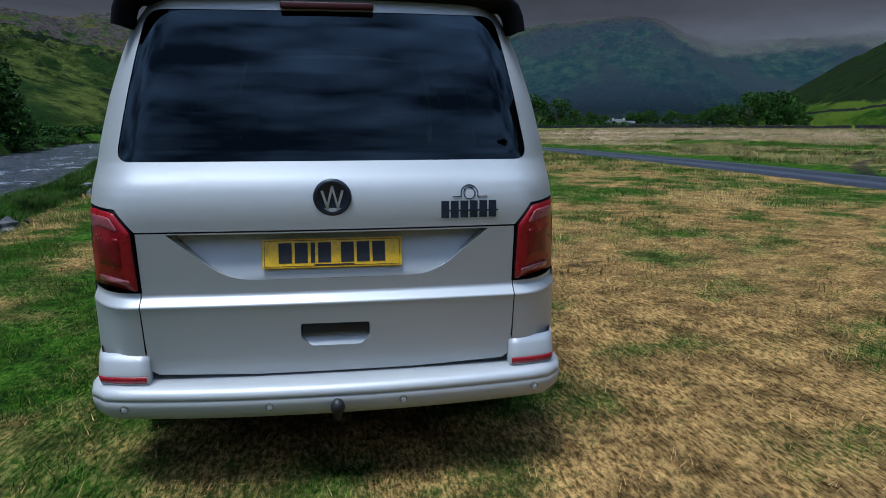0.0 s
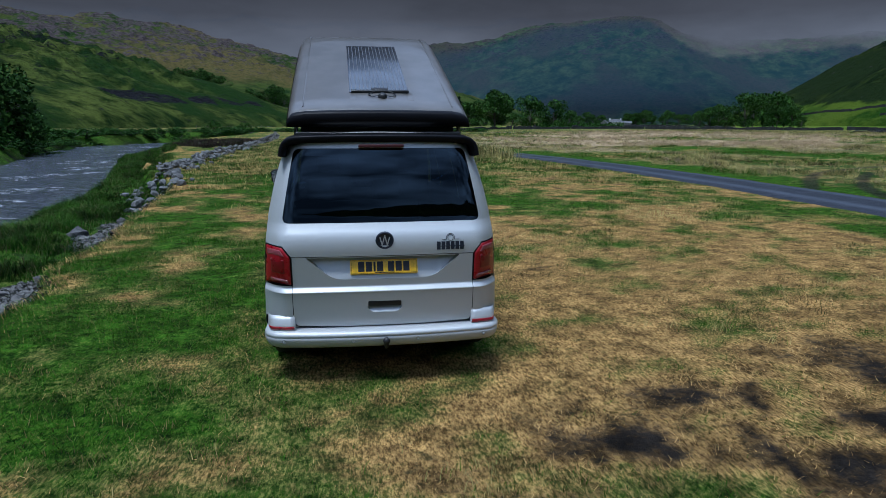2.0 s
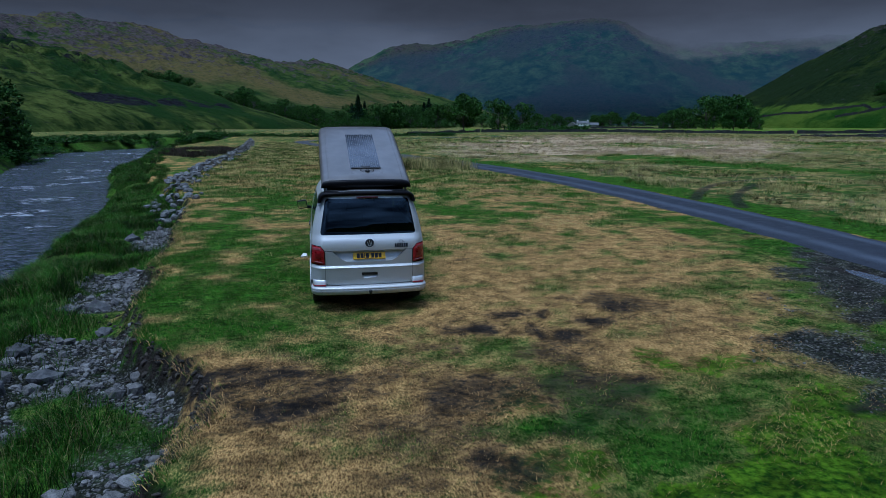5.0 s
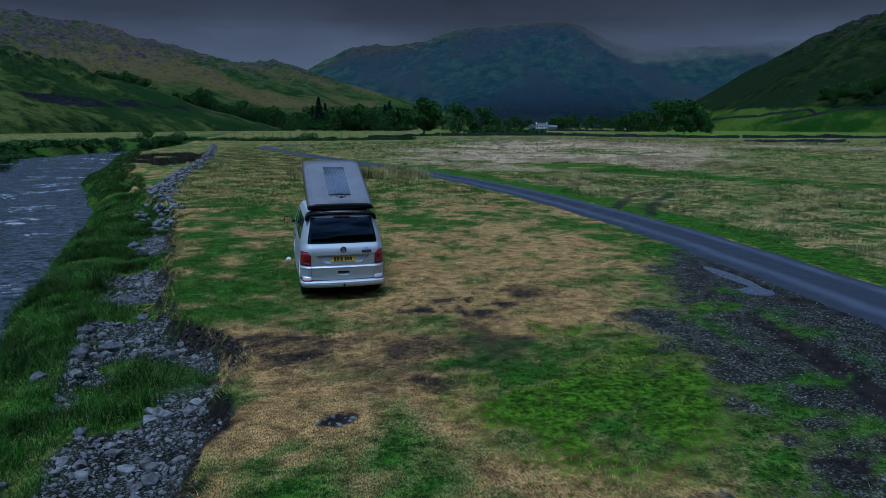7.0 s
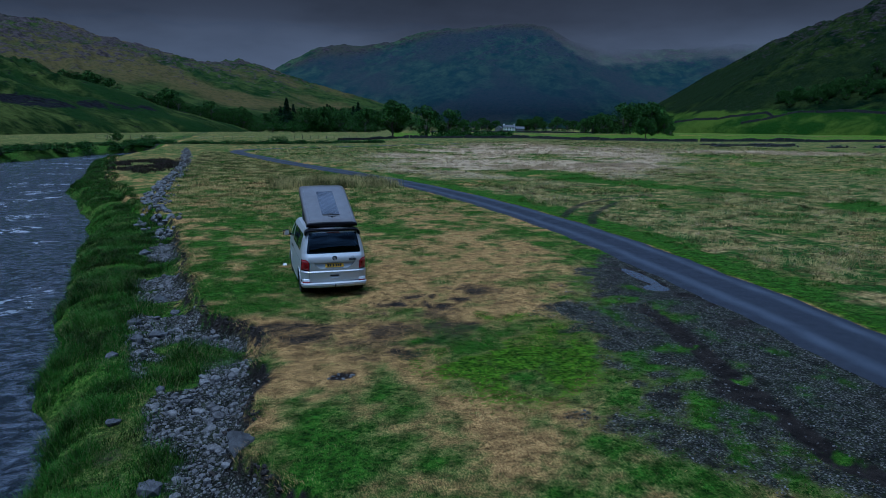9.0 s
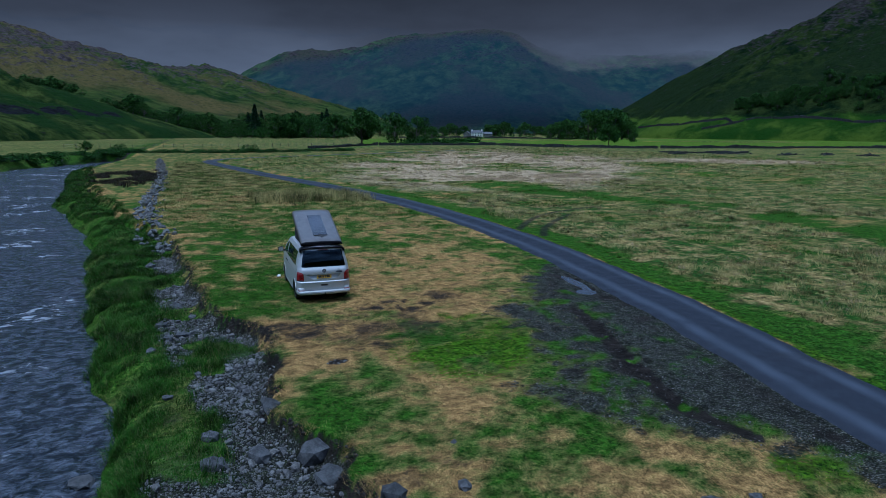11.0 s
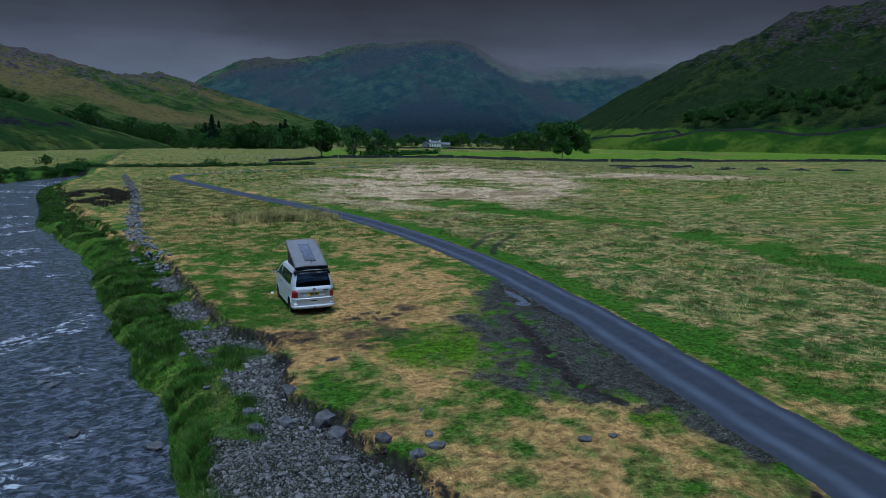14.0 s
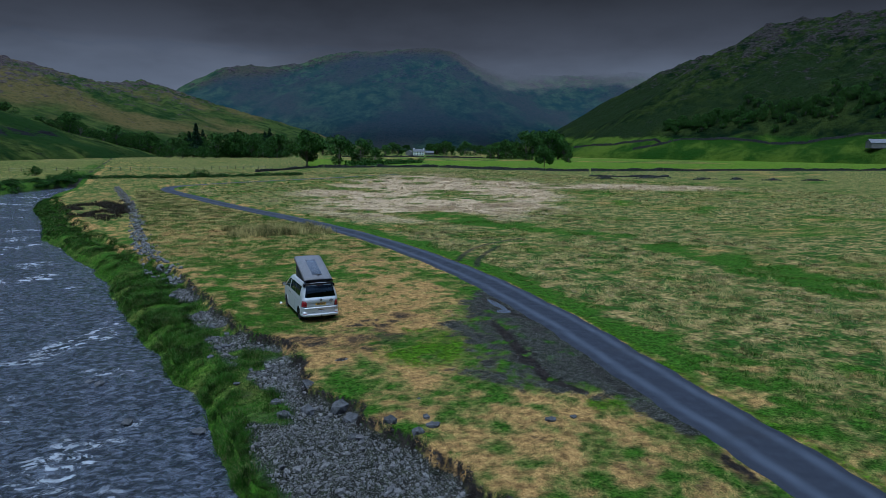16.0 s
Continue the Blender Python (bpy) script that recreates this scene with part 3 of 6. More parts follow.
gx, gy = grown(-11, 16, 0.16, 1.05, 4400), grown(-19, 26, 0.16, 1.04, 4400)
GX, GY = np.meshgrid(gx, gy, indexing="ij")
fx, fy = GX.ravel(), GY.ravel()
me = mesh_grid("ground", np.stack([fx, fy, height(fx, fy)], -1), len(gx), len(gy))
za = zones(fx, fy)
paint(me, "zone_a", *za[:3])
paint(me, "zone_b", za[3], za[4], za[5])
me.materials.append(M_GROUND)
ground = tagged(new("ground", me), "rough valley turf, dry grass, gravel and mud", "ground", kind="structure")

# river
ry = np.concatenate([np.arange(-60, 60, 0.3), np.arange(60, 160, 0.8)])
ru = np.linspace(0, 1, 130)
RY, RU = np.meshgrid(ry, ru, indexing="ij")
near_x, far_x = along(RY, RIVER) + 2.0, along(RY, FAR_BANK) - 2.0
RX = near_x + (far_x - near_x) * RU
wave = 0.10 * (fbm(RX * 0.9, RY * 0.5, 51, 4) - 0.5) + 0.16 * (fbm(RX * 0.3, RY * 0.2, 52, 2) - 0.5)
me = mesh_grid("water", np.stack([RX, RY, WATER_Z + wave], -1), *RX.shape)
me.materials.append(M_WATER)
tagged(new("water", me), "fast dark river with broken white water", "river", kind="structure")

# road: a crowned strip
rows, uvs = [], []
length = 0.0
for i, p in enumerate(ROAD_LINE):
    t = (ROAD_LINE[min(i + 1, len(ROAD_LINE) - 1)] - ROAD_LINE[max(i - 1, 0)]).normalized()
    side = Vector((t.y, -t.x, 0))
    half = 1.45 + 0.06 * math.sin(i * 0.9) + 0.05 * math.sin(i * 2.3)
    length += (p - ROAD_LINE[i - 1]).length if i else 0
    for k in range(9):
        u = k / 8 * 2 - 1
        z = 0.045 - 0.05 * u * u
        if k in (0, 8):
            z = -0.08
        rows.append((p + side * half * u)[:2] + (z,))
        uvs.append((k / 8, length))
me = mesh_grid("road", np.array(rows), len(ROAD_LINE), 9)
uv = me.uv_layers.new(name="UVMap")
for loop in me.loops:
    uv.data[loop.index].uv = uvs[loop.vertex_index]
me.materials.append(M_ROAD)
tagged(new("road", me), "narrow worn single-track asphalt road", "road", kind="structure")


# fells: ridges that fall away on both sides
SLOPES = []


def fell(name, label, material, ridge, width, az, dist, n_az, n_r, rough, seed, power=1.25, craggy=0.0, pasture=None, outcrop=None):
    """A hill on a fan of places round the valley. ridge: bearing in degrees, distance and height along its crest."""
    a = np.radians(np.linspace(*az, n_az))
    r = np.geomspace(*dist, n_r)
    A, R = np.meshgrid(a, r, indexing="ij")
    X, Y = R * np.sin(A) - 3, R * np.cos(A) - 15
    line = spline([(d * math.sin(radians(b)), d * math.cos(radians(b)), h) for b, d, h in ridge], 5)
    Z, ridged, k, top, big = fell_z(X, Y, line, ridge, width, rough, seed, power, craggy)
    SLOPES.append((line, ridge, width, rough, seed, power, craggy))
    me = mesh_grid(name, np.stack([X, Y, Z], -1), n_az, n_r)
    c = ridged * step(0.2, 0.8, top / big)
    if outcrop:
        lift = Z + 5 * (fbm(X * 0.012, Y * 0.012, seed + 31, 3) - 0.5)
        c = c + 1.1 * step(outcrop[0], outcrop[0] + 2, lift) * step(outcrop[1] + 2, outcrop[1], lift) * step(0.45, 0.58, fbm(X * 0.03, Y * 0.03, seed + 33, 4, 0.6))
    c = c.ravel()
    paint(me, "crag", c, (step(*pasture, Z) if pasture else Z * 0).ravel(), c)
    me.materials.append(material)
    return tagged(new(name, me), label, "hill", kind="structure")


def fell_z(X, Y, line, ridge, width, rough, seed, power, craggy):
    top = np.zeros(X.shape)
    for p, q in zip(line[:-1], line[1:]):
        dx, dy = q.x - p.x, q.y - p.y
        t = np.clip(((X - p.x) * dx + (Y - p.y) * dy) / (dx * dx + dy * dy), 0, 1)
        d = np.hypot(X - p.x - t * dx, Y - p.y - t * dy)
        h = p.z + (q.z - p.z) * t
        w = width * (0.2 + 0.8 * h / max(v[2] for v in ridge))
        top = np.maximum(top, h * np.clip(1 - d / w, 0, 1) ** power)
    k = step(0, 25, top)
    big = max(v[2] for v in ridge)
    Z = top + k * rough * big * (fbm(X * 2.6 / big, Y * 2.6 / big, seed, 5, 0.55) - 0.5)
    ridged = 1 - np.abs(2 * fbm(X * 5 / big, Y * 5 / big, seed + 9, 5, 0.55) - 1)
    Z = Z + k * craggy * big * (ridged ** 2 - 0.45) * step(0.15, 0.6, top / big) - 6 * (1 - step(0, 8, top)) - 1.0
    return Z, ridged, k, top, big


def land_z(x, y):
    """The top of ground and fells at a place."""
    return float(land_zs(np.array([float(x)]), np.array([float(y)]))[0])


def land_zs(X, Y):
    z = height(X, Y)
    for a in SLOPES:
        z = np.maximum(z, fell_z(X, Y, *a)[0])
    return z


fell("fell_west", "bracken and grass fell with a rocky crest", M_FELL_L,
     [(-60, 900, 150), (-36, 950, 150), (-22, 1050, 145), (-16.5, 1080, 152), (-8, 1120, 128), (-2.7, 1170, 106), (0, 1200, 113), (3.6, 1260, 92), (6.5, 1330, 66), (12, 1450, 12)],
     520, (-75, 32), (560, 2100), 760, 120, 0.09, 61, 1.15, 0.06)
fell("spur_west", "green spur with a band of dark rock", M_SPUR,
     [(-75, 420, 95), (-45, 430, 85), (-24, 470, 56), (-18, 490, 46), (-12, 510, 34), (-6, 540, 18), (0, 580, 2)],
     230, (-85, 14), (200, 860), 700, 200, 0.12, 71, 1.0, 0.12, None, (12, 19))
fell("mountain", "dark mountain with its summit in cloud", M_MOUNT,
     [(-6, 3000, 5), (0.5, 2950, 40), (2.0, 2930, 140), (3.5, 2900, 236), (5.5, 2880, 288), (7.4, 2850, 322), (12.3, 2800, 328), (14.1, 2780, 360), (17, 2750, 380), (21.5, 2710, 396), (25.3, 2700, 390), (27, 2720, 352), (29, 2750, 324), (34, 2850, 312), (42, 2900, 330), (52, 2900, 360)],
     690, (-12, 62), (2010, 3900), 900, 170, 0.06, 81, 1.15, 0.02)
fell("fell_east", "craggy green fell", M_FELL_R,
     [(34.1, 1152, 16), (35.7, 1102, 44), (38.9, 1033, 74), (42.5, 974, 110), (45.4, 935, 127), (48.3, 910, 130), (49.7, 898, 136), (50.6, 891, 156), (53.9, 877, 160), (57.4, 868, 161), (66, 850, 176), (85, 850, 195), (110, 850, 195)],
     310, (24, 118), (430, 1500), 1100, 220, 0.045, 91, 1.05, 0.045, (36, 8))
fell("fell_south", "dark wooded slope behind the meadow", M_SPUR,
     [(100, 800, 200), (135, 640, 235), (158, 600, 215), (180, 600, 178), (205, 620, 135), (240, 640, 110), (300, 560, 110)],
     340, (95, 310), (160, 900), 300, 60, 0.12, 95, 1.0, 0.05)

# ---- the campervan: rear at y = 0, nose along +y ----
def part(name, bm, material, parent=None, label="", smooth=True, merge=True):
    """Links a bmesh as one mesh object under a thing or a part."""
    if merge:
        bmesh.ops.remove_doubles(bm, verts=bm.verts, dist=0.0004)
    bmesh.ops.recalc_face_normals(bm, faces=bm.faces)
    me = bpy.data.meshes.new(name)
    bm.to_mesh(me)
    bm.free()
    for p in me.polygons:
        p.use_smooth = smooth
    me.materials.append(material)
    ob = new(name, me)
    ob.parent = parent
    if label:
        ob["label"] = label
    return ob


def sheet(bm, rows):
    """Quads over rows of places."""
    vs = [[bm.verts.new(p) for p in row] for row in rows]
    for a, b in zip(vs[:-1], vs[1:]):
        for i in range(len(a) - 1):
            bm.faces.new((a[i], a[i + 1], b[i + 1], b[i]))
    return vs


def box(bm, x0, x1, y0, y1, z0, z1, bevel=0.0, m=None):
    ret = bmesh.ops.create_cube(bm, size=1, matrix=Matrix.Translation(((x0 + x1) / 2, (y0 + y1) / 2, (z0 + z1) / 2)) @ Matrix.Diagonal((x1 - x0, y1 - y0, z1 - z0, 1)))
    if bevel:
        edges = list({e for v in ret["verts"] for e in v.link_edges})
        bmesh.ops.bevel(bm, geom=edges, offset=bevel, segments=2, affect="EDGES", profile=0.6)
    if m is not None:
        bm.verts.ensure_lookup_table()
        bmesh.ops.transform(bm, matrix=m, verts=bm.verts)
    return bm


def lathe(bm, profile, n=28, axis="x", at=(0, 0, 0)):
    """Turns (radius, offset) pairs round an axis."""
    rings = []
    for r, d in profile:
        ring = []
        for k in range(n):
            a = 2 * math.pi * k / n
            c, s = r * math.cos(a), r * math.sin(a)
            p = {"x": (d, c, s), "y": (c, d, s), "z": (c, s, d)}[axis]
            ring.append(bm.verts.new(Vector(p) + Vector(at)))
        rings.append(ring)
    for a, b in zip(rings[:-1], rings[1:]):
        for k in range(n):
            bm.faces.new((a[k], a[(k + 1) % n], b[(k + 1) % n], b[k]))
    return rings


def tube(bm, line, r, n=8):
    rings = []
    for i, p in enumerate(line):
        t = (Vector(line[min(i + 1, len(line) - 1)]) - Vector(line[max(i - 1, 0)])).normalized()
        a = t.orthogonal().normalized()
        b = t.cross(a)
        rings.append([bm.verts.new(Vector(p) + r * (a * math.cos(2 * math.pi * k / n) + b * math.sin(2 * math.pi * k / n))) for k in range(n)])
    for a, b in zip(rings[:-1], rings[1:]):
        for k in range(n):
            bm.faces.new((a[k], a[(k + 1) % n], b[(k + 1) % n], b[k]))
    bm.faces.new(rings[0])
    bm.faces.new(rings[-1])


def rounded(points, r, n=5):
    """A polygon with rounded corners."""
    out = []
    for i, p in enumerate(points):
        p, a, b = Vector(p), Vector(points[i - 1]), Vector(points[(i + 1) % len(points)])
        ra = min(r, (a - p).length * 0.45, (b - p).length * 0.45)
        s, e = p + (a - p).normalized() * ra, p + (b - p).normalized() * ra
        for k in range(n + 1):
            t = k / n
            out.append(tuple(s * (1 - t) ** 2 + p * 2 * t * (1 - t) + e * t * t))
    return out


def ray_out(poly, c, a):
    """How far from c the outline lies in direction a."""
    dx, dz = math.cos(a), math.sin(a)
    best = 0
    for (x0, z0), (x1, z1) in zip(poly, poly[1:] + poly[:1]):
        ex, ez = x1 - x0, z1 - z0
        den = dx * ez - dz * ex
        if abs(den) < 1e-12:
            continue
        t = ((x0 - c[0]) * ez - (z0 - c[1]) * ex) / den
        u = ((x0 - c[0]) * dz - (z0 - c[1]) * dx) / den
        if t > 0 and -1e-9 <= u <= 1 + 1e-9:
            best = max(best, t)
    return best


HALF = [(0.20, 0.915), (0.45, 0.935), (0.60, 0.928), (0.95, 0.918), (1.29, 0.882), (1.48, 0.842), (1.65, 0.797), (1.765, 0.76), (1.86, 0.70), (1.93, 0.60)]
REAR = [(0.20, 0.03), (0.42, 0.015), (0.52, -0.005), (0.64, -0.024), (0.70, -0.034), (0.716, -0.041), (0.750, -0.002), (0.80, -0.010), (0.99, -0.036), (1.04, -0.041), (1.08, -0.041), (1.12, -0.035), (1.16, -0.022), (1.20, 0.004), (1.24, 0.026), (1.28, 0.037), (1.34, 0.048), (1.42, 0.066), (1.50, 0.088), (1.58, 0.113), (1.66, 0.142), (1.74, 0.174), (1.80, 0.202), (1.87, 0.228), (1.95, 0.31)]


def half_width(z):
    return float(np.interp(z, *zip(*HALF)))


def rear_y(x, z):
    s = min(abs(x) / half_width(z), 1.0)
    return float(np.interp(z, *zip(*REAR))) + 0.04 * s * s + 0.19 * max(0.0, (s - 0.78) / 0.22) ** 2.2


def on_rear(x, z, out=0.0):
    w = half_width(z)
    x = max(-w, min(w, x))
    return Vector((x, rear_y(x, z) - out, z))


def ring_panel(bm, outer, inner, c, steps=6, out=0.0):
    """The part of the rear between two outlines round c."""
    angles = sorted({round(math.atan2(z - c[1], x - c[0]), 5) for x, z in outer + inner} | {round(-math.pi + 2 * math.pi * (k + 0.5) / 360, 5) for k in range(360)})
    rows, fs = [], [1 - (1 - k / steps) ** 1.7 for k in range(steps + 1)]
    for a in angles + angles[:1]:
        r0, r1 = ray_out(inner, c, a), ray_out(outer, c, a)
        rows.append([on_rear(c[0] + math.cos(a) * (r0 + (r1 - r0) * f), c[1] + math.sin(a) * (r0 + (r1 - r0) * f), out) for f in fs])
    sheet(bm, rows)


def patch(bm, outline, out=0.0, rim=0.012, steps=6, depth=None, c=None):
    """A filled outline lying on the rear, with a rounded rim. depth(x, z): how far it stands in."""
    c = c or (sum(p[0] for p in outline) / len(outline), sum(p[1] for p in outline) / len(outline))
    levels = ([] if depth else [(1.0, -rim), (0.995, out * 0.6)]) + [(0.9985 if depth else 0.975, out)] + [(1 - (k / steps) * 0.975, out) for k in range(1, steps + 1)]
    rows = []
    for f, o in levels:
        row = []
        for x, z in outline + outline[:1]:
            px, pz = c[0] + (x - c[0]) * f, c[1] + (z - c[1]) * f
            row.append(on_rear(px, pz, o - (depth(px, pz) if depth and f < 0.999 else 0)))
        rows.append(row)
    vs = sheet(bm, rows)
    mid = bm.verts.new(on_rear(*c, out - (depth(*c) if depth else 0)))
    for i in range(len(vs[-1]) - 1):
        bm.faces.new((vs[-1][i], vs[-1][i + 1], mid))


def strip(bm, x0, x1, zs, out=0.0, cols=10):
    """A sheet on the rear between x0(z) and x1(z)."""
    o = out if callable(out) else (lambda z: out)
    sheet(bm, [[on_rear(x0(z) + (x1(z) - x0(z)) * k / cols, z, o(z)) for k in range(cols + 1)] for z in zs])


def make_paint():
    s = Shade("silver_metallic_paint")
    flake = s.noise(900, 2, 0.6)
    dust = s.math("MULTIPLY", s.noise(2.5, 5, 0.6), s.ramp(s.node("ShaderNodeSeparateXYZ", Vector=s.coords()).outputs[2], 0.25, 0.9, 1.0, 0.15))
    c = s.mix(s.ramp(flake, 0.3, 0.7), (0.44, 0.455, 0.462), (0.55, 0.565, 0.572))
    c = s.mix(s.ramp(dust, 0.3, 0.75, 0, 0.35), c, (0.42, 0.41, 0.39))
    return s.done(c, s.ramp(dust, 0.2, 0.8, 0.46, 0.58), 0.30, coat=0.2)


def make_glass(name, tint, rough=0.015):
    s = Shade(name)
    s.t.nodes.remove(s.bsdf)
    clear = s.node("ShaderNodeBsdfTransparent", Color=tint)
    gloss = s.node("ShaderNodeBsdfGlossy", Color=(0.62, 0.82, 1.0), Roughness=rough)
    fres = s.node("ShaderNodeFresnel", IOR=1.5)
    mixer = s.t.nodes.new("ShaderNodeMixShader")
    s.t.links.new(fres.outputs[0], mixer.inputs[0])
    s.t.links.new(clear.outputs[0], mixer.inputs[1])
    s.t.links.new(gloss.outputs[0], mixer.inputs[2])
    s.t.links.new(mixer.outputs[0], s.out.inputs[0])
    return s.m


def plain(name, c, rough=0.5, metal=0.0, coat=None, grain=60.0):
    s = Shade(name)
    n = s.noise(grain, 4)
    col = s.mix(s.ramp(n, 0.3, 0.7), tuple(v * 0.85 for v in c), tuple(min(1, v * 1.12) for v in c))
    return s.done(col, s.ramp(s.noise(grain * 0.2, 3), 0.3, 0.7, rough * 0.85, min(1, rough * 1.15)), metal, s.bump(n, 0.05, 0.002), coat=coat)


M_PAINT = make_paint()
M_TINT = make_glass("privacy_glass", (0.035, 0.045, 0.06))
M_CLEAR = make_glass("windscreen_glass", (0.55, 0.6, 0.6))
M_BLACK = plain("black_plastic", (0.012, 0.012, 0.013), 0.45)
M_GLOSSBLACK = plain("gloss_black_paint", (0.006, 0.006, 0.008), 0.42, grain=4.0)
M_GLOSSBLACK.node_tree.nodes["Principled BSDF"].inputs["Specular IOR Level"].default_value = 0.10
M_GAP = plain("dark_panel_gap", (0.006, 0.006, 0.007), 0.9)
M_RED = plain("red_light_lens", (0.27, 0.003, 0.010), 0.3, coat=0.06)
M_DEEPRED = plain("dark_red_lens", (0.15, 0.002, 0.006), 0.3, coat=0.06)
M_BRAKE = plain("unlit_brake_lens", (0.045, 0.001, 0.003), 0.6)
M_MIRROR = plain("mirror_silver", (0.75, 0.76, 0.78), 0.03, 1.0)
M_CLEARLENS = plain("pale_lens", (0.26, 0.06, 0.075), 0.3, coat=0.2)
M_REVERSE = plain("clear_ribbed_lens", (0.22, 0.06, 0.065), 0.2, coat=1.0)
M_YELLOW = plain("yellow_plate", (0.85, 0.52, 0.015), 0.35)
M_INK = plain("black_lettering", (0.012, 0.013, 0.018), 0.5)
M_NAVY = plain("dark_decal", (0.014, 0.020, 0.036), 0.4)
M_TYRE = plain("tyre_rubber", (0.014, 0.014, 0.014), 0.8)
M_RIM = plain("dark_alloy", (0.05, 0.05, 0.055), 0.3, 0.9)
M_ROOFTOP = plain("grey_roof_shell", (0.110, 0.104, 0.098), 0.34, 0.0, coat=0.4, grain=5.0)
M_SOLAR = plain("solar_cells", (0.035, 0.04, 0.052), 0.22, coat=0.6)
M_SOLARLINE = plain("solar_cell_seams", (0.11, 0.115, 0.12), 0.5, 0.0)
M_CANVAS = varied("charcoal_canvas", (0.022, 0.022, 0.024), (0.04, 0.04, 0.043), 20, 0.9)
M_SEAT = varied("dark_seat_cloth", (0.03, 0.03, 0.032), (0.06, 0.06, 0.062), 20, 0.9)
M_STEEL = plain("steel_bracket", (0.35, 0.35, 0.36), 0.35, 0.9)

van = tagged(new("campervan"), "silver campervan with raised grey pop-up roof, parked on turf", "campervan")
van.location = (0, 0, 0)

GLASS = rounded([(-0.768, 1.242), (0.768, 1.242), (0.668, 1.80), (-0.668, 1.80)], 0.055)
UPPER = [(-0.70, 0.995), (0.70, 0.995), (0.765, 1.078), (half_width(1.085), 1.085)] + [(half_width(z), z) for z in (1.2, 1.3, 1.4, 1.5, 1.6, 1.7, 1.78, 1.84)] + [(0.60, 1.90), (-0.60, 1.90)] + [(-half_width(z), z) for z in (1.84, 1.78, 1.7, 1.6, 1.5, 1.4, 1.3, 1.2)] + [(-half_width(1.085), 1.085), (-0.765, 1.078)]

# tailgate, with its glass, recess and handle
RECESS = 0.088
bm = bmesh.new()
ring_panel(bm, UPPER, GLASS, (0, 1.46), 14)
tailgate = part("tailgate", bm, M_PAINT, van, "silver tailgate with a deep number plate recess")
bm = bmesh.new()
MID = [(-0.697, 0.764), (0.697, 0.764), (0.697, 0.989), (-0.697, 0.989)]
BOWL = rounded([(-0.385, 0.806), (0.385, 0.806), (0.59, 0.984), (-0.59, 0.984)], 0.10, 8)
BOWL = [p for p in BOWL if p[1] < 0.90] + [(0.592 - 1.184 * k / 16, 0.984) for k in range(17)]
ring_panel(bm, MID, BOWL, (0, 0.90), 4)
part("middle_panel", bm, M_PAINT, tailgate)
bm = bmesh.new()
patch(bm, BOWL, 0.0, 0.0, 8, lambda x, z: RECESS * max(0.0, (z - 0.812) / 0.171), (0, 0.895))
part("plate_recess", bm, M_PAINT, tailgate)
bm = bmesh.new()
sheet(bm, [[on_rear(x, z), on_rear(x, z, -RECESS * max(0.0, (z - 0.812) / 0.171))] for x, z in BOWL + BOWL[:1]])
part("recess_edge", bm, M_PAINT, tailgate)
bm = bmesh.new()
strip(bm, lambda z: -0.700, lambda z: 0.700, (0.702, 0.71, 0.716, 0.722, 0.732, 0.742, 0.75, 0.758, 0.764), 0, 30)
part("ledge", bm, M_PAINT, tailgate)
LOWER = [(-0.700, 0.702)] + [(-0.699, 0.60), (-0.697, 0.51), (-0.690, 0.462), (-0.665, 0.442), (-0.3, 0.430), (0.3, 0.430), (0.665, 0.442), (0.690, 0.462), (0.697, 0.51), (0.699, 0.60), (0.700, 0.702)]
POCKET = rounded([(-0.128, 0.634), (-0.128, 0.576), (-0.088, 0.541), (0.098, 0.541), (0.132, 0.572), (0.132, 0.632)], 0.012, 3)
bm = bmesh.new()
ring_panel(bm, LOWER, POCKET, (0, 0.59), 7)
part("lower_panel", bm, M_PAINT, tailgate)
bm = bmesh.new()
patch(bm, POCKET, 0.0, 0.0, 4, lambda x, z: 0.035 if z > 0.583 else 0.035 * max(0, (z - 0.541) / 0.042))
part("handle_pocket", bm, M_PAINT, tailgate)
bm = bmesh.new()
sheet(bm, [[on_rear(x, z), on_rear(x, z, -0.035 if z > 0.583 else -0.035 * max(0, (z - 0.541) / 0.042))] for x, z in POCKET + POCKET[:1]])
part("pocket_edge", bm, M_PAINT, tailgate)
bm = box(bmesh.new(), -0.126, 0.130, rear_y(0, 0.61) + 0.007, rear_y(0, 0.61) + 0.032, 0.588, 0.631, 0.006)
part("handle", bm, M_BLACK, tailgate, "black plastic grab handle")
bm = bmesh.new()
edge_x = lambda z: ray_out(GLASS, (0.0, z), 0.0)
strip(bm, lambda z: -edge_x(z), edge_x, [1.2425, 1.244, 1.25, 1.26, 1.275, 1.295] + [1.31 + 0.03 * k for k in range(15)] + [1.745, 1.765, 1.78, 1.79, 1.796, 1.7995], -0.003, 40)
part("rear_window", bm, M_TINT, tailgate, "dark privacy glass")
bm = bmesh.new()
inner = [(x * 0.984, 1.52 + (z - 1.52) * 0.978) for x, z in GLASS]
ring_panel(bm, GLASS, inner, (0, 1.52), 2, -0.010)
part("window_seal", bm, M_GAP, tailgate)
# added near-black sheet behind the panels; its colour makes the shade in the gaps
bm = bmesh.new()
strip(bm, lambda z: -half_width(z) * 0.995, lambda z: half_width(z) * 0.995, [0.40 + 0.06 * k for k in range(12)], -0.125, 24)
part("inner_frame", bm, M_GAP, van)

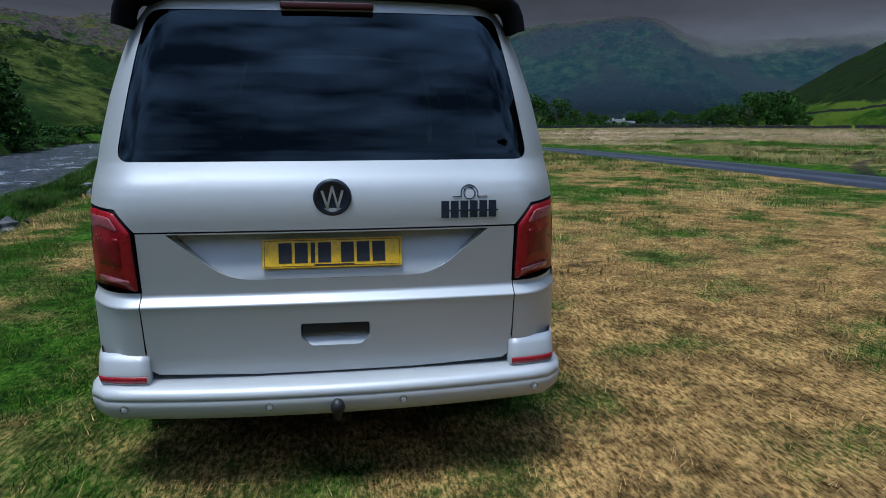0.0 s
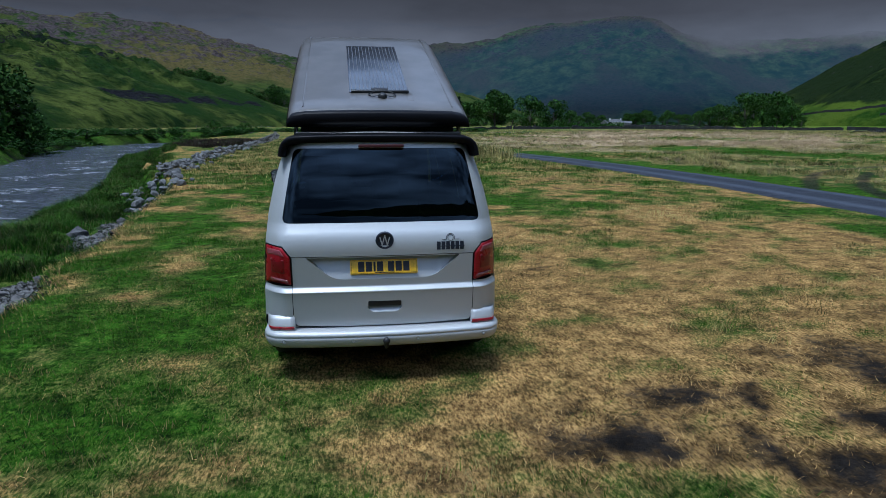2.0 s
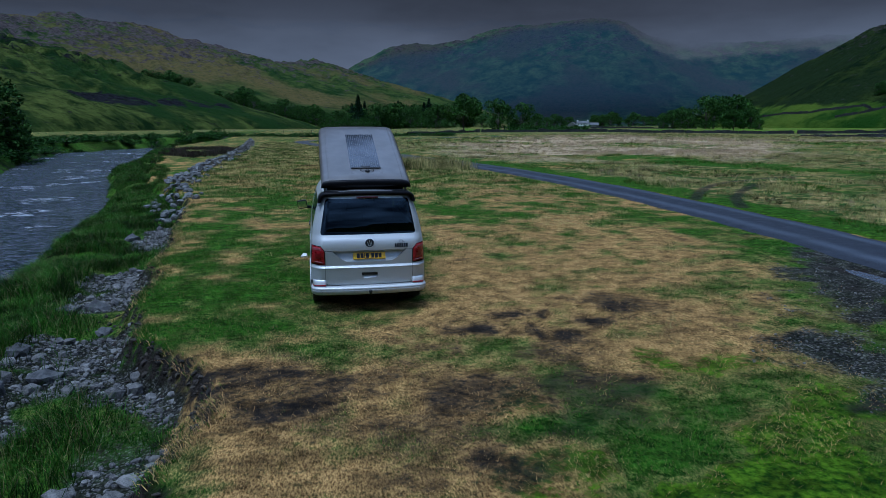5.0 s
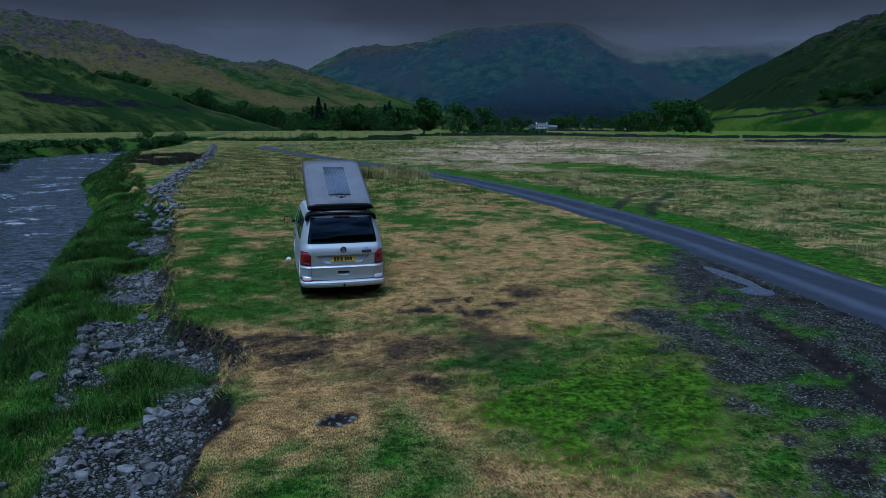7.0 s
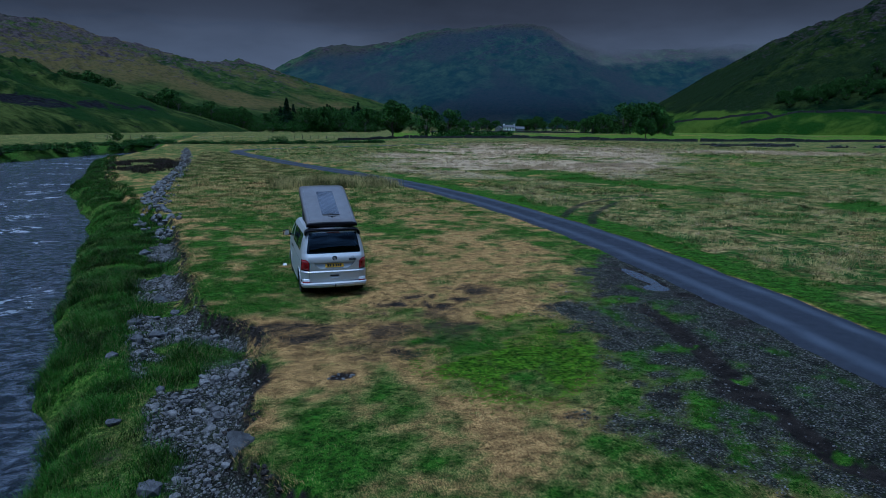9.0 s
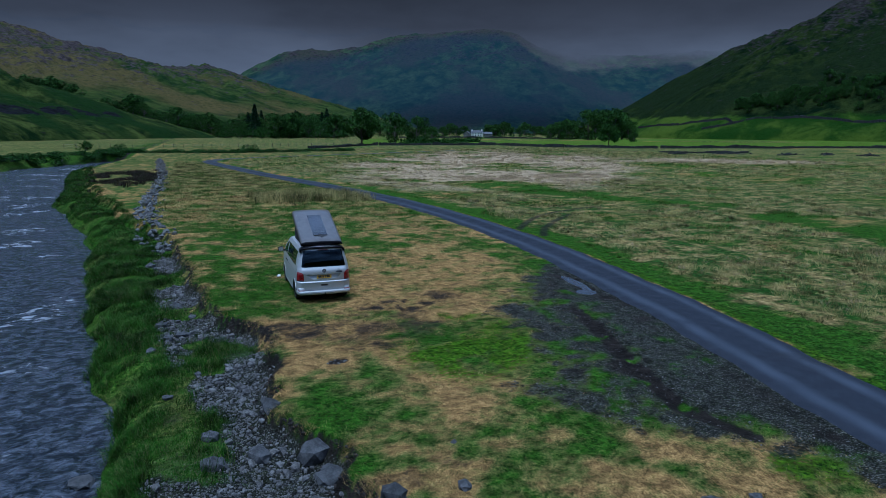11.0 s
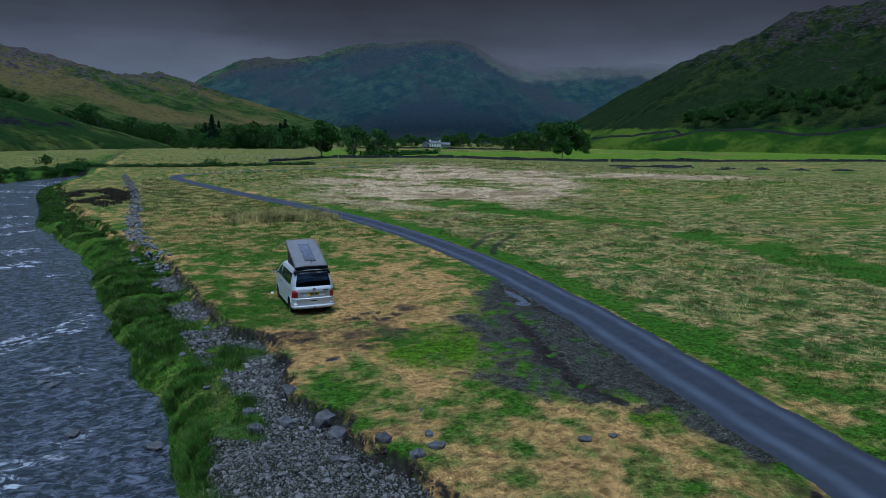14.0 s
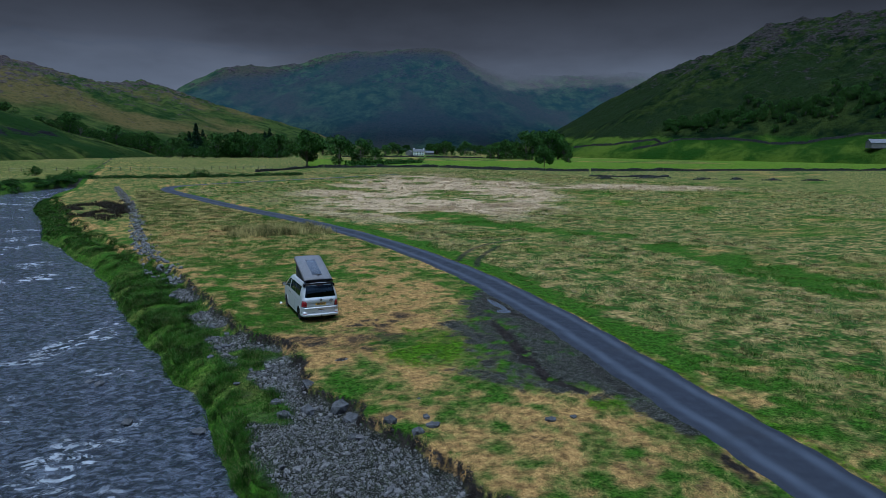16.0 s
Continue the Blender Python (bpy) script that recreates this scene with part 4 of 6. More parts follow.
# number plate with bars for its characters
plate_y = lambda z: rear_y(0, z) + RECESS * max(0.0, (z - 0.812) / 0.171)
slope = math.degrees(math.atan2(plate_y(0.95) - plate_y(0.85), 0.1))
PLATE = Matrix.Translation((0.001, plate_y(0.90) - 0.019, 0.90)) @ Matrix.Rotation(radians(-slope * 0.8), 4, "X")
bm = box(bmesh.new(), -0.26, 0.26, -0.004, 0.004, -0.0555, 0.0555, 0.003, PLATE)
plate = part("number_plate", bm, M_YELLOW, van, "yellow rear number plate")
bm = bmesh.new()
for x0, x1, z0, z1 in ((-0.252, 0.252, 0.0475, 0.0490), (-0.252, 0.252, -0.0490, -0.0475), (-0.252, -0.2505, -0.049, 0.049), (0.2505, 0.252, -0.049, 0.049), (-0.07, 0.08, -0.0470, -0.0425)):
    box(bm, x0, x1, -0.0055, -0.0042, z0, z1)
bmesh.ops.transform(bm, matrix=PLATE, verts=bm.verts)
part("plate_border", bm, M_INK, plate, smooth=False)
for x0, x1 in ((-0.200, -0.152), (-0.141, -0.093), (-0.082, -0.066), (-0.055, -0.007), (0.030, 0.078), (0.089, 0.137), (0.148, 0.196)):
    bm = box(bmesh.new(), x0, x1, -0.0058, -0.0042, -0.0365, 0.0395, 0, PLATE)
    part("character_bar", bm, M_INK, plate, smooth=False)

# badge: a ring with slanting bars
by = rear_y(0, 1.112) - 0.004
BADGE = Matrix.Translation((0.006, by, 1.113)) @ Matrix.Rotation(radians(8), 4, "X")
bm = bmesh.new()
lathe(bm, [(0.0005, -0.006), (0.050, -0.006), (0.056, -0.012), (0.067, -0.010), (0.070, 0.002)], 40, "y")
bmesh.ops.transform(bm, matrix=BADGE, verts=bm.verts)
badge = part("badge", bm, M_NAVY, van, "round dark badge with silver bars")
for x0, x1, z0, z1, a in ((-0.033, -0.024, -0.038, 0.036, -16), (0.024, 0.033, -0.038, 0.036, 16), (-0.014, -0.006, -0.046, 0.042, 14), (0.006, 0.014, -0.046, 0.042, -14)):
    bm = box(bmesh.new(), x0, x1, -0.0085, -0.004, z0, z1, 0.001, BADGE @ Matrix.Rotation(radians(a), 4, "Y"))
    part("badge_bar", bm, M_PAINT, badge)

# decal: plain blocks under a small ring
decal = part("decal", box(bmesh.new(), 0.407, 0.628, rear_y(0.5, 1.06) - 0.004, rear_y(0.5, 1.06) - 0.002, 1.052, 1.058), M_NAVY, van, "dark blocks under a small ring", False)
for k in range(6):
    x0 = 0.409 + k * 0.0367
    bm = bmesh.new()
    sheet(bm, [[on_rear(x0, 1.028, 0.003), on_rear(x0 + 0.030, 1.027, 0.003)], [on_rear(x0, 1.092, 0.003), on_rear(x0 + 0.030, 1.091, 0.003)]])
    part("block", bm, M_NAVY, decal, smooth=False)
bm = bmesh.new()
tube(bm, [on_rear(0.518 + 0.033 * math.cos(a), 1.117 + 0.033 * math.sin(a), 0.003) for a in [radians(-20 + 220 * k / 16) for k in range(17)]], 0.002, 5)
tube(bm, [on_rear(0.453, 1.107, 0.003), on_rear(0.488, 1.107, 0.003)], 0.0018, 5)
tube(bm, [on_rear(0.548, 1.107, 0.003), on_rear(0.588, 1.107, 0.003)], 0.0018, 5)
tube(bm, [on_rear(0.518 + 0.022 * math.cos(a), 1.120 + 0.022 * math.sin(a), 0.003) for a in [radians(24 * k) for k in range(16)]], 0.002, 5)
part("ring", bm, M_NAVY, decal)

# tail lights, lower corners, pods and reflectors
for side in (-1, 1):
    w = half_width
    sx = lambda pts: [(side * x, z) for x, z in pts]
    bm = bmesh.new()
    patch(bm, sx(rounded([(0.703, 0.768), (w(0.77) - 0.003, 0.772), (w(1.0) - 0.002, 1.0), (w(1.08) - 0.002, 1.079), (0.764, 1.073), (0.706, 0.995)], 0.015, 3)), 0.004, 0.03, 5)
    light = part("tail_light", bm, M_GLOSSBLACK, van, "red tail light with a dark rim")
    for nm, mat, pts, o in (("lens", M_RED, [(0.708, 0.773), (w(0.78) - 0.004, 0.777), (w(1.07) - 0.003, 1.074), (0.768, 1.067), (0.712, 0.992)], 0.012),
                            ("inner_lens", M_DEEPRED, [(0.755, 0.865), (0.862, 0.868), (0.862, 0.985), (0.755, 0.975)], 0.0145),
                            ("indicator_lens", M_CLEARLENS, [(0.750, 1.000), (w(1.0) - 0.02, 1.004), (w(1.05) - 0.016, 1.052), (0.780, 1.048)], 0.0148),
                            ("reversing_lens", M_REVERSE, [(0.730, 0.796), (w(0.8) - 0.05, 0.806), (w(0.83) - 0.05, 0.826), (0.730, 0.816)], 0.0148)):
        bm = bmesh.new()
        patch(bm, sx(rounded(pts, 0.010, 3)), o, 0.0, 5)
        part(nm, bm, mat, light)
    bm = bmesh.new()
    zs = (0.50, 0.56, 0.62, 0.66, 0.70, 0.71, 0.716, 0.722, 0.732, 0.742, 0.75, 0.758, 0.764)
    strip(bm, lambda z: side * 0.704, lambda z: side * w(z), zs, 0, 8)
    part("corner_panel", bm, M_PAINT, van)
    # wedge at the bumper's end: flat back, square outer corner, straight reflector strip
    def wedge(u, z, out):
        x = 0.690 + (0.908 - 0.690) * u
        return Vector((side * x, rear_y(0.70, z) - out + 0.05 * u * u + 0.10 * max(0.0, (u - 0.80) / 0.20) ** 2, z))

    us = [0, 0.2, 0.4, 0.6, 0.75, 0.86, 0.92, 0.96, 1.0]
    bm = bmesh.new()
    rows = [[wedge(u, z, o) for u in us] for z, o in ((0.405, 0.040), (0.425, 0.043), (0.452, 0.045), (0.460, 0.042), (0.500, 0.020), (0.520, 0.006), (0.528, -0.02))]
    rows = [[row[0] + Vector((0, 0.06, 0))] + row + [row[-1] + Vector((-side * 0.004, 0.16, 0))] for row in rows]
    sheet(bm, rows)
    pod = part("bumper_corner", bm, M_PAINT, van)
    bm = bmesh.new()
    rows = [[wedge(u, z, o) for u in [0.03 + 0.93 * v for v in us]] for z, o in ((0.425, 0.040), (0.426, 0.048), (0.450, 0.051), (0.452, 0.042))]
    sheet(bm, rows)
    part("reflector", bm, M_RED, pod, "red reflector strip")

# rear bumper, swept round the corners
path = []
for k in range(49):
    u = -1 + 2 * k / 48
    a = abs(u)
    if a < 0.72:
        x, y = u / 0.72 * 0.775, -0.020 + 0.05 * (a / 0.72) ** 2.2
    elif a < 0.86:
        t = (a - 0.72) / 0.14
        x, y = math.copysign(0.775 + 0.105 * math.sin(t * math.pi / 2), u), 0.03 + 0.15 * (1 - math.cos(t * math.pi / 2))
    else:
        t = (a - 0.86) / 0.14
        x, y = math.copysign(0.880 + 0.03 * t, u), 0.18 + 0.24 * t
    path.append(Vector((x, y, 0)))
PROFILE = [(-0.07, 0.430), (-0.035, 0.419), (0.02, 0.416), (0.054, 0.409), (0.068, 0.400), (0.076, 0.388), (0.0785, 0.372), (0.0745, 0.3695), (0.0745, 0.3655), (0.077, 0.363), (0.074, 0.342), (0.066, 0.315), (0.045, 0.288), (0.005, 0.270), (-0.08, 0.264)]
rows = []
for i, p in enumerate(path):
    t = (path[min(i + 1, 48)] - path[max(i - 1, 0)]).normalized()
    nrm = Vector((t.y, -t.x, 0))
    lift = 0.004 * min(1, abs(p.x) / 0.9) ** 2
    side_in = 0.5 if abs(p.x) > 0.905 else 1.0
    rows.append([p + nrm * d * (1 if d < 0 else (0.35 + 0.65 * max(0, 1 - max(0, p.y - 0.05) / 0.3))) + Vector((0, 0, z + lift)) for d, z in PROFILE])
bm = bmesh.new()
sheet(bm, rows)
bumper = part("rear_bumper", bm, M_PAINT, van, "silver bumper with a groove and scuffed top")
for x in (-0.775, -0.250, 0.252, 0.782):
    i = min(range(49), key=lambda k: abs(path[k].x - x))
    lift = 0.004 * min(1, abs(x) / 0.9) ** 2
    c = Vector((x, path[i].y - 0.0745, 0.338 + lift))
    bm = bmesh.new()
    lathe(bm, [(0.0005, 0.0), (0.0092, 0.0), (0.0098, 0.004), (0.0118, 0.004), (0.0122, -0.001)], 20, "y")
    bmesh.ops.transform(bm, matrix=Matrix.Translation(c) @ Matrix.Rotation(radians(-10), 4, "X") @ Matrix.Rotation(radians(-22 if x > 0.7 else 22 if x < -0.7 else 0), 4, "Z"), verts=bm.verts)
    part("parking_sensor", bm, M_PAINT, bumper)
    bm = bmesh.new()
    tube(bm, [c + Vector((0.0135 * math.cos(q), -0.001, 0.0135 * math.sin(q))) for q in [2 * math.pi * k / 20 for k in range(21)]], 0.0012, 5)
    part("sensor_ring", bm, M_BLACK, bumper)
bm = bmesh.new()
lathe(bm, [(0.0005, 0.052), (0.012, 0.048), (0.022, 0.038), (0.027, 0.024), (0.026, 0.010), (0.018, -0.002), (0.016, -0.03), (0.0005, -0.03)], 20, "z", (0.003, -0.135, 0.322))
tube(bm, [(0.003, -0.135, 0.305), (0.003, -0.10, 0.285), (0.003, 0.0, 0.28), (0.003, 0.2, 0.285)], 0.017)
part("tow_ball", bm, M_BLACK, van, "black tow ball")

# flanks with wheel arches and window openings
ARCH = ((0.79, 0.335), (3.79, 0.335))


def sill(y):
    z = 0.285
    for yc, zc in ARCH:
        d = abs(y - yc)
        if d < 0.395:
            z = max(z, zc + math.sqrt(0.395 ** 2 - d * d))
    return z


def flank_x(y, z):
    taper = 1 - 0.10 * max(0, (y - 3.9) / 0.8) ** 2
    return half_width(z) * taper * (1 + 0.008 * math.sin(max(0, min(1, (y - 0.3) / 4)) * math.pi))


def corner_y(z):
    return rear_y(half_width(z), z)


ys = sorted({round(0.34 + 0.06 * k, 3) for k in range(73)} | {0.395, 1.185, 3.395, 4.185})
lower_y = [y for y in ys if y <= 4.62]
BELT = [0.0, 0.12, 0.25, 0.38, 0.5, 0.62, 0.74, 0.86, 0.94, 1.0]
WIN_Z = (1.20, 1.235, 1.35, 1.5, 1.65, 1.715, 1.80, 1.86)
cols = [0.56, 0.60, 0.66, 1.0, 1.35, 1.70, 1.78, 2.1, 2.5, 2.84, 2.98]
for side in (-1, 1):
    bm = bmesh.new()
    rows = []
    for y in [None] + lower_y:
        row = []
        for f in BELT:
            zb = sill(y) if y else 0.44
            z = zb + (1.20 - zb) * f
            yy = corner_y(z) if y is None else max(y, corner_y(z) + 0.02 if y < 0.45 else y)
            row.append((side * flank_x(yy, z), yy, z))
        rows.append(row)
    sheet(bm, rows)
    part("flank", bm, M_PAINT, van)
    bm = bmesh.new()
    grid = []
    screen = lambda z: 4.05 - (z - 1.20) / 0.66 * 0.86
    for z in WIN_Z:
        row = [corner_y(z)] + [max(c, corner_y(z) + 0.03 * (i + 1) if i < 2 else c) for i, c in enumerate(cols)]
        row += [2.98 + (screen(z) - 0.10 - 2.98) * k / 4 for k in range(1, 5)] + [screen(z)]
        grid.append([(side * flank_x(y, z), y, z) for y in row])
    vs = [[bm.verts.new(p) for p in row] for row in grid]
    holes = {}
    for j in range(len(WIN_Z) - 1):
        for i in range(len(grid[0]) - 1):
            opening = "a" if 3 <= i <= 5 else "b" if 7 <= i <= 9 else "c" if 11 <= i <= 14 else ""
            if opening and 1 <= j <= 4:
                holes.setdefault(opening, []).append((j, i))
            else:
                bm.faces.new((vs[j][i], vs[j][i + 1], vs[j + 1][i + 1], vs[j + 1][i]))
    body_side = part("window_frame", bm, M_PAINT, van)
    for key, cells in holes.items():
        bm = bmesh.new()
        for j, i in cells:
            q = [Vector(grid[a][b]) - Vector((side * 0.006, 0, 0)) for a, b in ((j, i), (j, i + 1), (j + 1, i + 1), (j + 1, i))]
            bm.faces.new([bm.verts.new(p) for p in q])
        part("side_window", bm, M_CLEAR if key == "c" else M_TINT, body_side, "tinted side window")
    # black pillar between the side windows
    bm = bmesh.new()
    sheet(bm, [[(side * (flank_x(y, z) + 0.003), y, z) for y in (1.70, 1.78)] for z in WIN_Z[1:6]])
    part("pillar_trim", bm, M_GLOSSBLACK, body_side)
    for yc, zc in ARCH:
        bm = bmesh.new()
        tube(bm, [(side * flank_x(yc, 0.5) * 1.0, yc + 0.395 * math.cos(a), zc + 0.395 * math.sin(a)) for a in [math.pi * k / 20 for k in range(21)]], 0.012, 6)
        part("arch_lip", bm, M_PAINT, van)
        bm = bmesh.new()
        sheet(bm, [[(side * x, yc + 0.392 * math.cos(a), zc + 0.392 * math.sin(a)) for x in (0.90, 0.60)] for a in [math.pi * k / 16 - 0.1 * (1 - k / 8) for k in range(17)]])
        sheet(bm, [[(side * 0.60, yc + 0.392 * r * math.cos(a), zc + 0.392 * r * math.sin(a)) for r in (1, 0.5, 0.02)] for a in [2 * math.pi * k / 20 for k in range(21)]])
        part("wheel_well", bm, M_GAP, van)
    # sill trim, door handles, rub line
    bm = bmesh.new()
    sheet(bm, [[(side * (flank_x(y, 0.3) + d), y, z) for d, z in ((0.0, 0.33), (0.012, 0.31), (0.010, 0.27), (-0.03, 0.255))] for y in [1.2 + 0.1 * k for k in range(22)]])
    part("sill_trim", bm, M_PAINT, van)
    for y in (2.72, 3.05):
        bm = box(bmesh.new(), side * (flank_x(y, 1.05) + 0.022) - 0.012, side * (flank_x(y, 1.05) + 0.022) + 0.012, y - 0.10, y + 0.10, 1.035, 1.07, 0.008)
        part("door_handle", bm, M_BLACK, van, "black door handle")
    for y, z0, z1 in ((2.90, 0.30, 1.84), (1.74, 0.30, 1.20), (3.38, 0.45, 0.75)):
        bm = bmesh.new()
        sheet(bm, [[(side * (flank_x(y, z) + 0.0025), y + d, z) for d in (-0.004, 0.004)] for z in [z0 + (z1 - z0) * k / 10 for k in range(11)]])
        part("door_seam", bm, M_GAP, van)
    bm = bmesh.new()
    sheet(bm, [[(side * (flank_x(y, z) + 0.0025), y, z) for z in (0.995, 1.003)] for y in [0.5 + 0.12 * k for k in range(20)]])
    part("door_rail", bm, M_GAP, van)
    # door mirrors
    bm = bmesh.new()
    box(bm, -0.10, 0.10, -0.07, 0.07, -0.09, 0.09, 0.045)
    bmesh.ops.transform(bm, matrix=Matrix.Translation((side * 1.075, 3.56, 1.345)) @ Matrix.Rotation(radians(side * 8), 4, "Y"), verts=bm.verts)
    tube(bm, [(side * 0.90, 3.62, 1.28), (side * 1.0, 3.59, 1.29)], 0.03)
    mirror = part("door_mirror", bm, M_GLOSSBLACK, van, "black door mirror")
    bm = box(bmesh.new(), -0.085, 0.085, -0.0735, -0.071, -0.07, 0.07, 0, Matrix.Translation((side * 1.075, 3.56, 1.345)) @ Matrix.Rotation(radians(side * 8), 4, "Y"))
    part("mirror_glass", bm, M_MIRROR, mirror, smooth=False)

# roof, screen, nose, floor
bm = bmesh.new()
rows = []
for y in [0.40, 0.6, 1.0, 1.5, 2.0, 2.5, 3.0, 3.19]:
    w = flank_x(y, 1.86)
    rows.append([(w * u, y, 1.86 + 0.07 * (1 - abs(u) ** 2.4)) for u in [k / 10 - 1 for k in range(21)]])
rows.insert(0, [(half_width(1.90) * u, rear_y(half_width(1.9) * u, 1.90) - 0.0, 1.90 + 0.02 * (1 - u * u)) for u in [k / 10 - 1 for k in range(21)]])
sheet(bm, rows)
part("roof", bm, M_PAINT, van)
bm = bmesh.new()
sheet(bm, [[(flank_x(4.05 - 0.86 * f, 1.20 + 0.66 * f) * 0.97 * u, 4.07 - 0.86 * f + 0.08 * (1 - u * u), 1.20 + 0.67 * f + 0.04 * (1 - u * u) * f) for u in [k / 8 - 1 for k in range(17)]] for f in (0, 0.25, 0.5, 0.75, 1)])
part("windscreen", bm, M_CLEAR, van, "clear windscreen")
bm = bmesh.new()
sheet(bm, [[(0.915 * (1 - 0.10 * max(0, (y - 3.9) / 0.8) ** 2) * u, y + 0.10 * (1 - u * u), z + 0.02 * (1 - u * u)) for u in [k / 8 - 1 for k in range(17)]] for y, z in ((4.03, 1.20), (4.25, 1.12), (4.45, 1.02), (4.56, 0.90), (4.60, 0.75), (4.62, 0.55), (4.62, 0.35), (4.55, 0.25))])
part("nose", bm, M_PAINT, van)
bm = box(bmesh.new(), -0.88, 0.88, 0.10, 4.55, 0.26, 0.30)
for k in (-1, 1):
    box(bm, k * 0.30 - 0.06, k * 0.30 + 0.06, 0.2, 1.0, 0.20, 0.27, 0.02)
part("underbody", bm, M_GAP, van)
for x in (-0.45, 0.45):
    bm = bmesh.new()
    box(bm, x - 0.26, x + 0.26, 2.75, 2.93, 0.75, 1.42, 0.06)
    box(bm, x - 0.13, x + 0.13, 2.73, 2.83, 1.45, 1.62, 0.04)
    box(bm, x - 0.26, x + 0.26, 2.9, 3.4, 0.55, 0.8, 0.06)
    part("front_seat", bm, M_SEAT, van, "dark cloth front seat")
bm = box(bmesh.new(), -0.75, 0.4, 1.0, 1.18, 0.55, 1.30, 0.05)
for x in (-0.5, 0.1):
    box(bm, x - 0.13, x + 0.13, 0.98, 1.08, 1.32, 1.50, 0.04)
part("rear_bench", bm, M_SEAT, van, "dark cloth bench seat")
part("dashboard", box(bmesh.new(), -0.85, 0.85, 3.75, 4.05, 0.6, 1.16, 0.06), M_BLACK, van)
part("camper_cabinet", box(bmesh.new(), 0.45, 0.86, 0.4, 2.3, 0.3, 1.15, 0.03), M_SEAT, van)

# spoiler and brake light
OUT = [(-0.772, 1.742), (-0.762, 1.80), (-0.745, 1.842), (-0.71, 1.874), (-0.655, 1.892), (-0.5, 1.899), (-0.25, 1.903), (0, 1.904), (0.25, 1.903), (0.5, 1.899), (0.655, 1.892), (0.71, 1.874), (0.745, 1.842), (0.762, 1.80), (0.772, 1.742)]
bm = bmesh.new()
rows = []
OUT = [(x * 1.018, z) for x, z in OUT]
for i, (x, z) in enumerate(OUT):
    a, b = Vector(OUT[max(i - 1, 0)]), Vector(OUT[min(i + 1, 14)])
    t = (b - a).normalized()
    nx, nz = t.y, -t.x
    back = 0.172 + 0.03 * (abs(x) / 0.77) ** 3
    th = 0.05 if abs(x) < 0.72 else 0.04
    rows.append([(x, back + 0.30, z + 0.012), (x, back + 0.1, z + 0.008), (x, back + 0.01, z), (x + nx * 0.012, back, z + nz * 0.012), (x + nx * th, back + 0.015, z + nz * th), (x + nx * (th + 0.02), back + 0.12, z + nz * (th + 0.02)), (x, back + 0.30, z + 0.012)])
sheet(bm, rows)
part("roof_spoiler", bm, M_GLOSSBLACK, van, "gloss black roof spoiler with drooped ends")
bm = bmesh.new()
box(bm, -0.17, 0.18, 0.178, 0.23, 1.806, 1.830, 0.006)
part("brake_light", bm, M_BRAKE, van, "thin red high brake light")

# pop-up roof on its slope
TILT = math.atan2(0.876, 2.46)
POP = Matrix.Translation((0.003, 0.345, 1.972)) @ Matrix.Rotation(TILT, 4, "X")
LEN = 2.62


def tilted(bm):
    bmesh.ops.transform(bm, matrix=POP, verts=bm.verts)
    return bm


SECTION = [(-0.722, -0.005), (-0.722, 0.035), (-0.714, 0.060), (-0.690, 0.088), (-0.655, 0.103), (-0.610, 0.110), (-0.585, 0.117), (-0.3, 0.124), (0, 0.127), (0.3, 0.124), (0.585, 0.117), (0.610, 0.110), (0.655, 0.103), (0.690, 0.088), (0.714, 0.060), (0.722, 0.035), (0.722, -0.005)]
bm = bmesh.new()
rows = []
for s, f, dz in ((0.035, 0.985, -0.012), (0.06, 0.995, 0), (0.3, 1.0, 0), (0.9, 1.0, 0.004), (1.7, 0.995, 0.004), (2.3, 0.985, 0), (2.52, 0.97, -0.01), (2.59, 0.95, -0.03), (2.62, 0.93, -0.07)):
    rows.append([(x * f, s, max(-0.005, z + (dz if z > 0.05 else 0))) for x, z in SECTION])
sheet(bm, rows)
pop = part("pop_up_roof", tilted(bm), M_ROOFTOP, van, "grey moulded roof shell tilted up at its front")
bm = bmesh.new()
rows = [[(x * f, s, z * h + g) for x, z in SECTION] for s, f, h, g in ((0.045, 0.99, 0.94, -0.002), (0.010, 1.0, 0.93, -0.003), (-0.012, 1.002, 0.86, -0.006), (-0.022, 1.0, 0.45, -0.008), (-0.012, 0.995, 0.02, -0.008), (0.10, 0.98, 0.02, -0.008))]
sheet(bm, rows)
part("rear_lip", tilted(bm), M_GLOSSBLACK, pop, "black rear lip")
for k in (-1, 1):
    bm = bmesh.new()
    sheet(bm, [[(k * 0.7245 * f, s, z) for z in (-0.012, 0.036)] for s, f in ((0.02, 1.0), (1.0, 1.002), (1.8, 0.998), (2.35, 0.985), (2.58, 0.955))])
    part("side_trim", tilted(bm), M_GLOSSBLACK, pop)
    bm = box(bmesh.new(), k * 0.598 - 0.006, k * 0.598 + 0.006, 0.12, 2.5, 0.108, 0.121, 0.003)
    part("roof_rib", tilted(bm), M_ROOFTOP, pop)
bm = bmesh.new()
sheet(bm, [[(x, 0.02, 0.0), (x, 2.58, 0.0)] for x in (-0.70, 0, 0.68)])
part("roof_lining", tilted(bm), M_CANVAS, pop)
bm = box(bmesh.new(), -0.225, 0.275, 0.46, 2.06, 0.118, 0.131, 0.004)
panel = part("solar_panel", tilted(bm), M_SOLAR, pop, "dark flexible solar panel with pale seams")
bm = bmesh.new()
for k in range(14):
    x = -0.205 + k * 0.0346
    box(bm, x - 0.0022, x + 0.0022, 0.49, 2.03, 0.1312, 0.1322)
part("panel_seams", tilted(bm), M_SOLARLINE, panel, smooth=False)
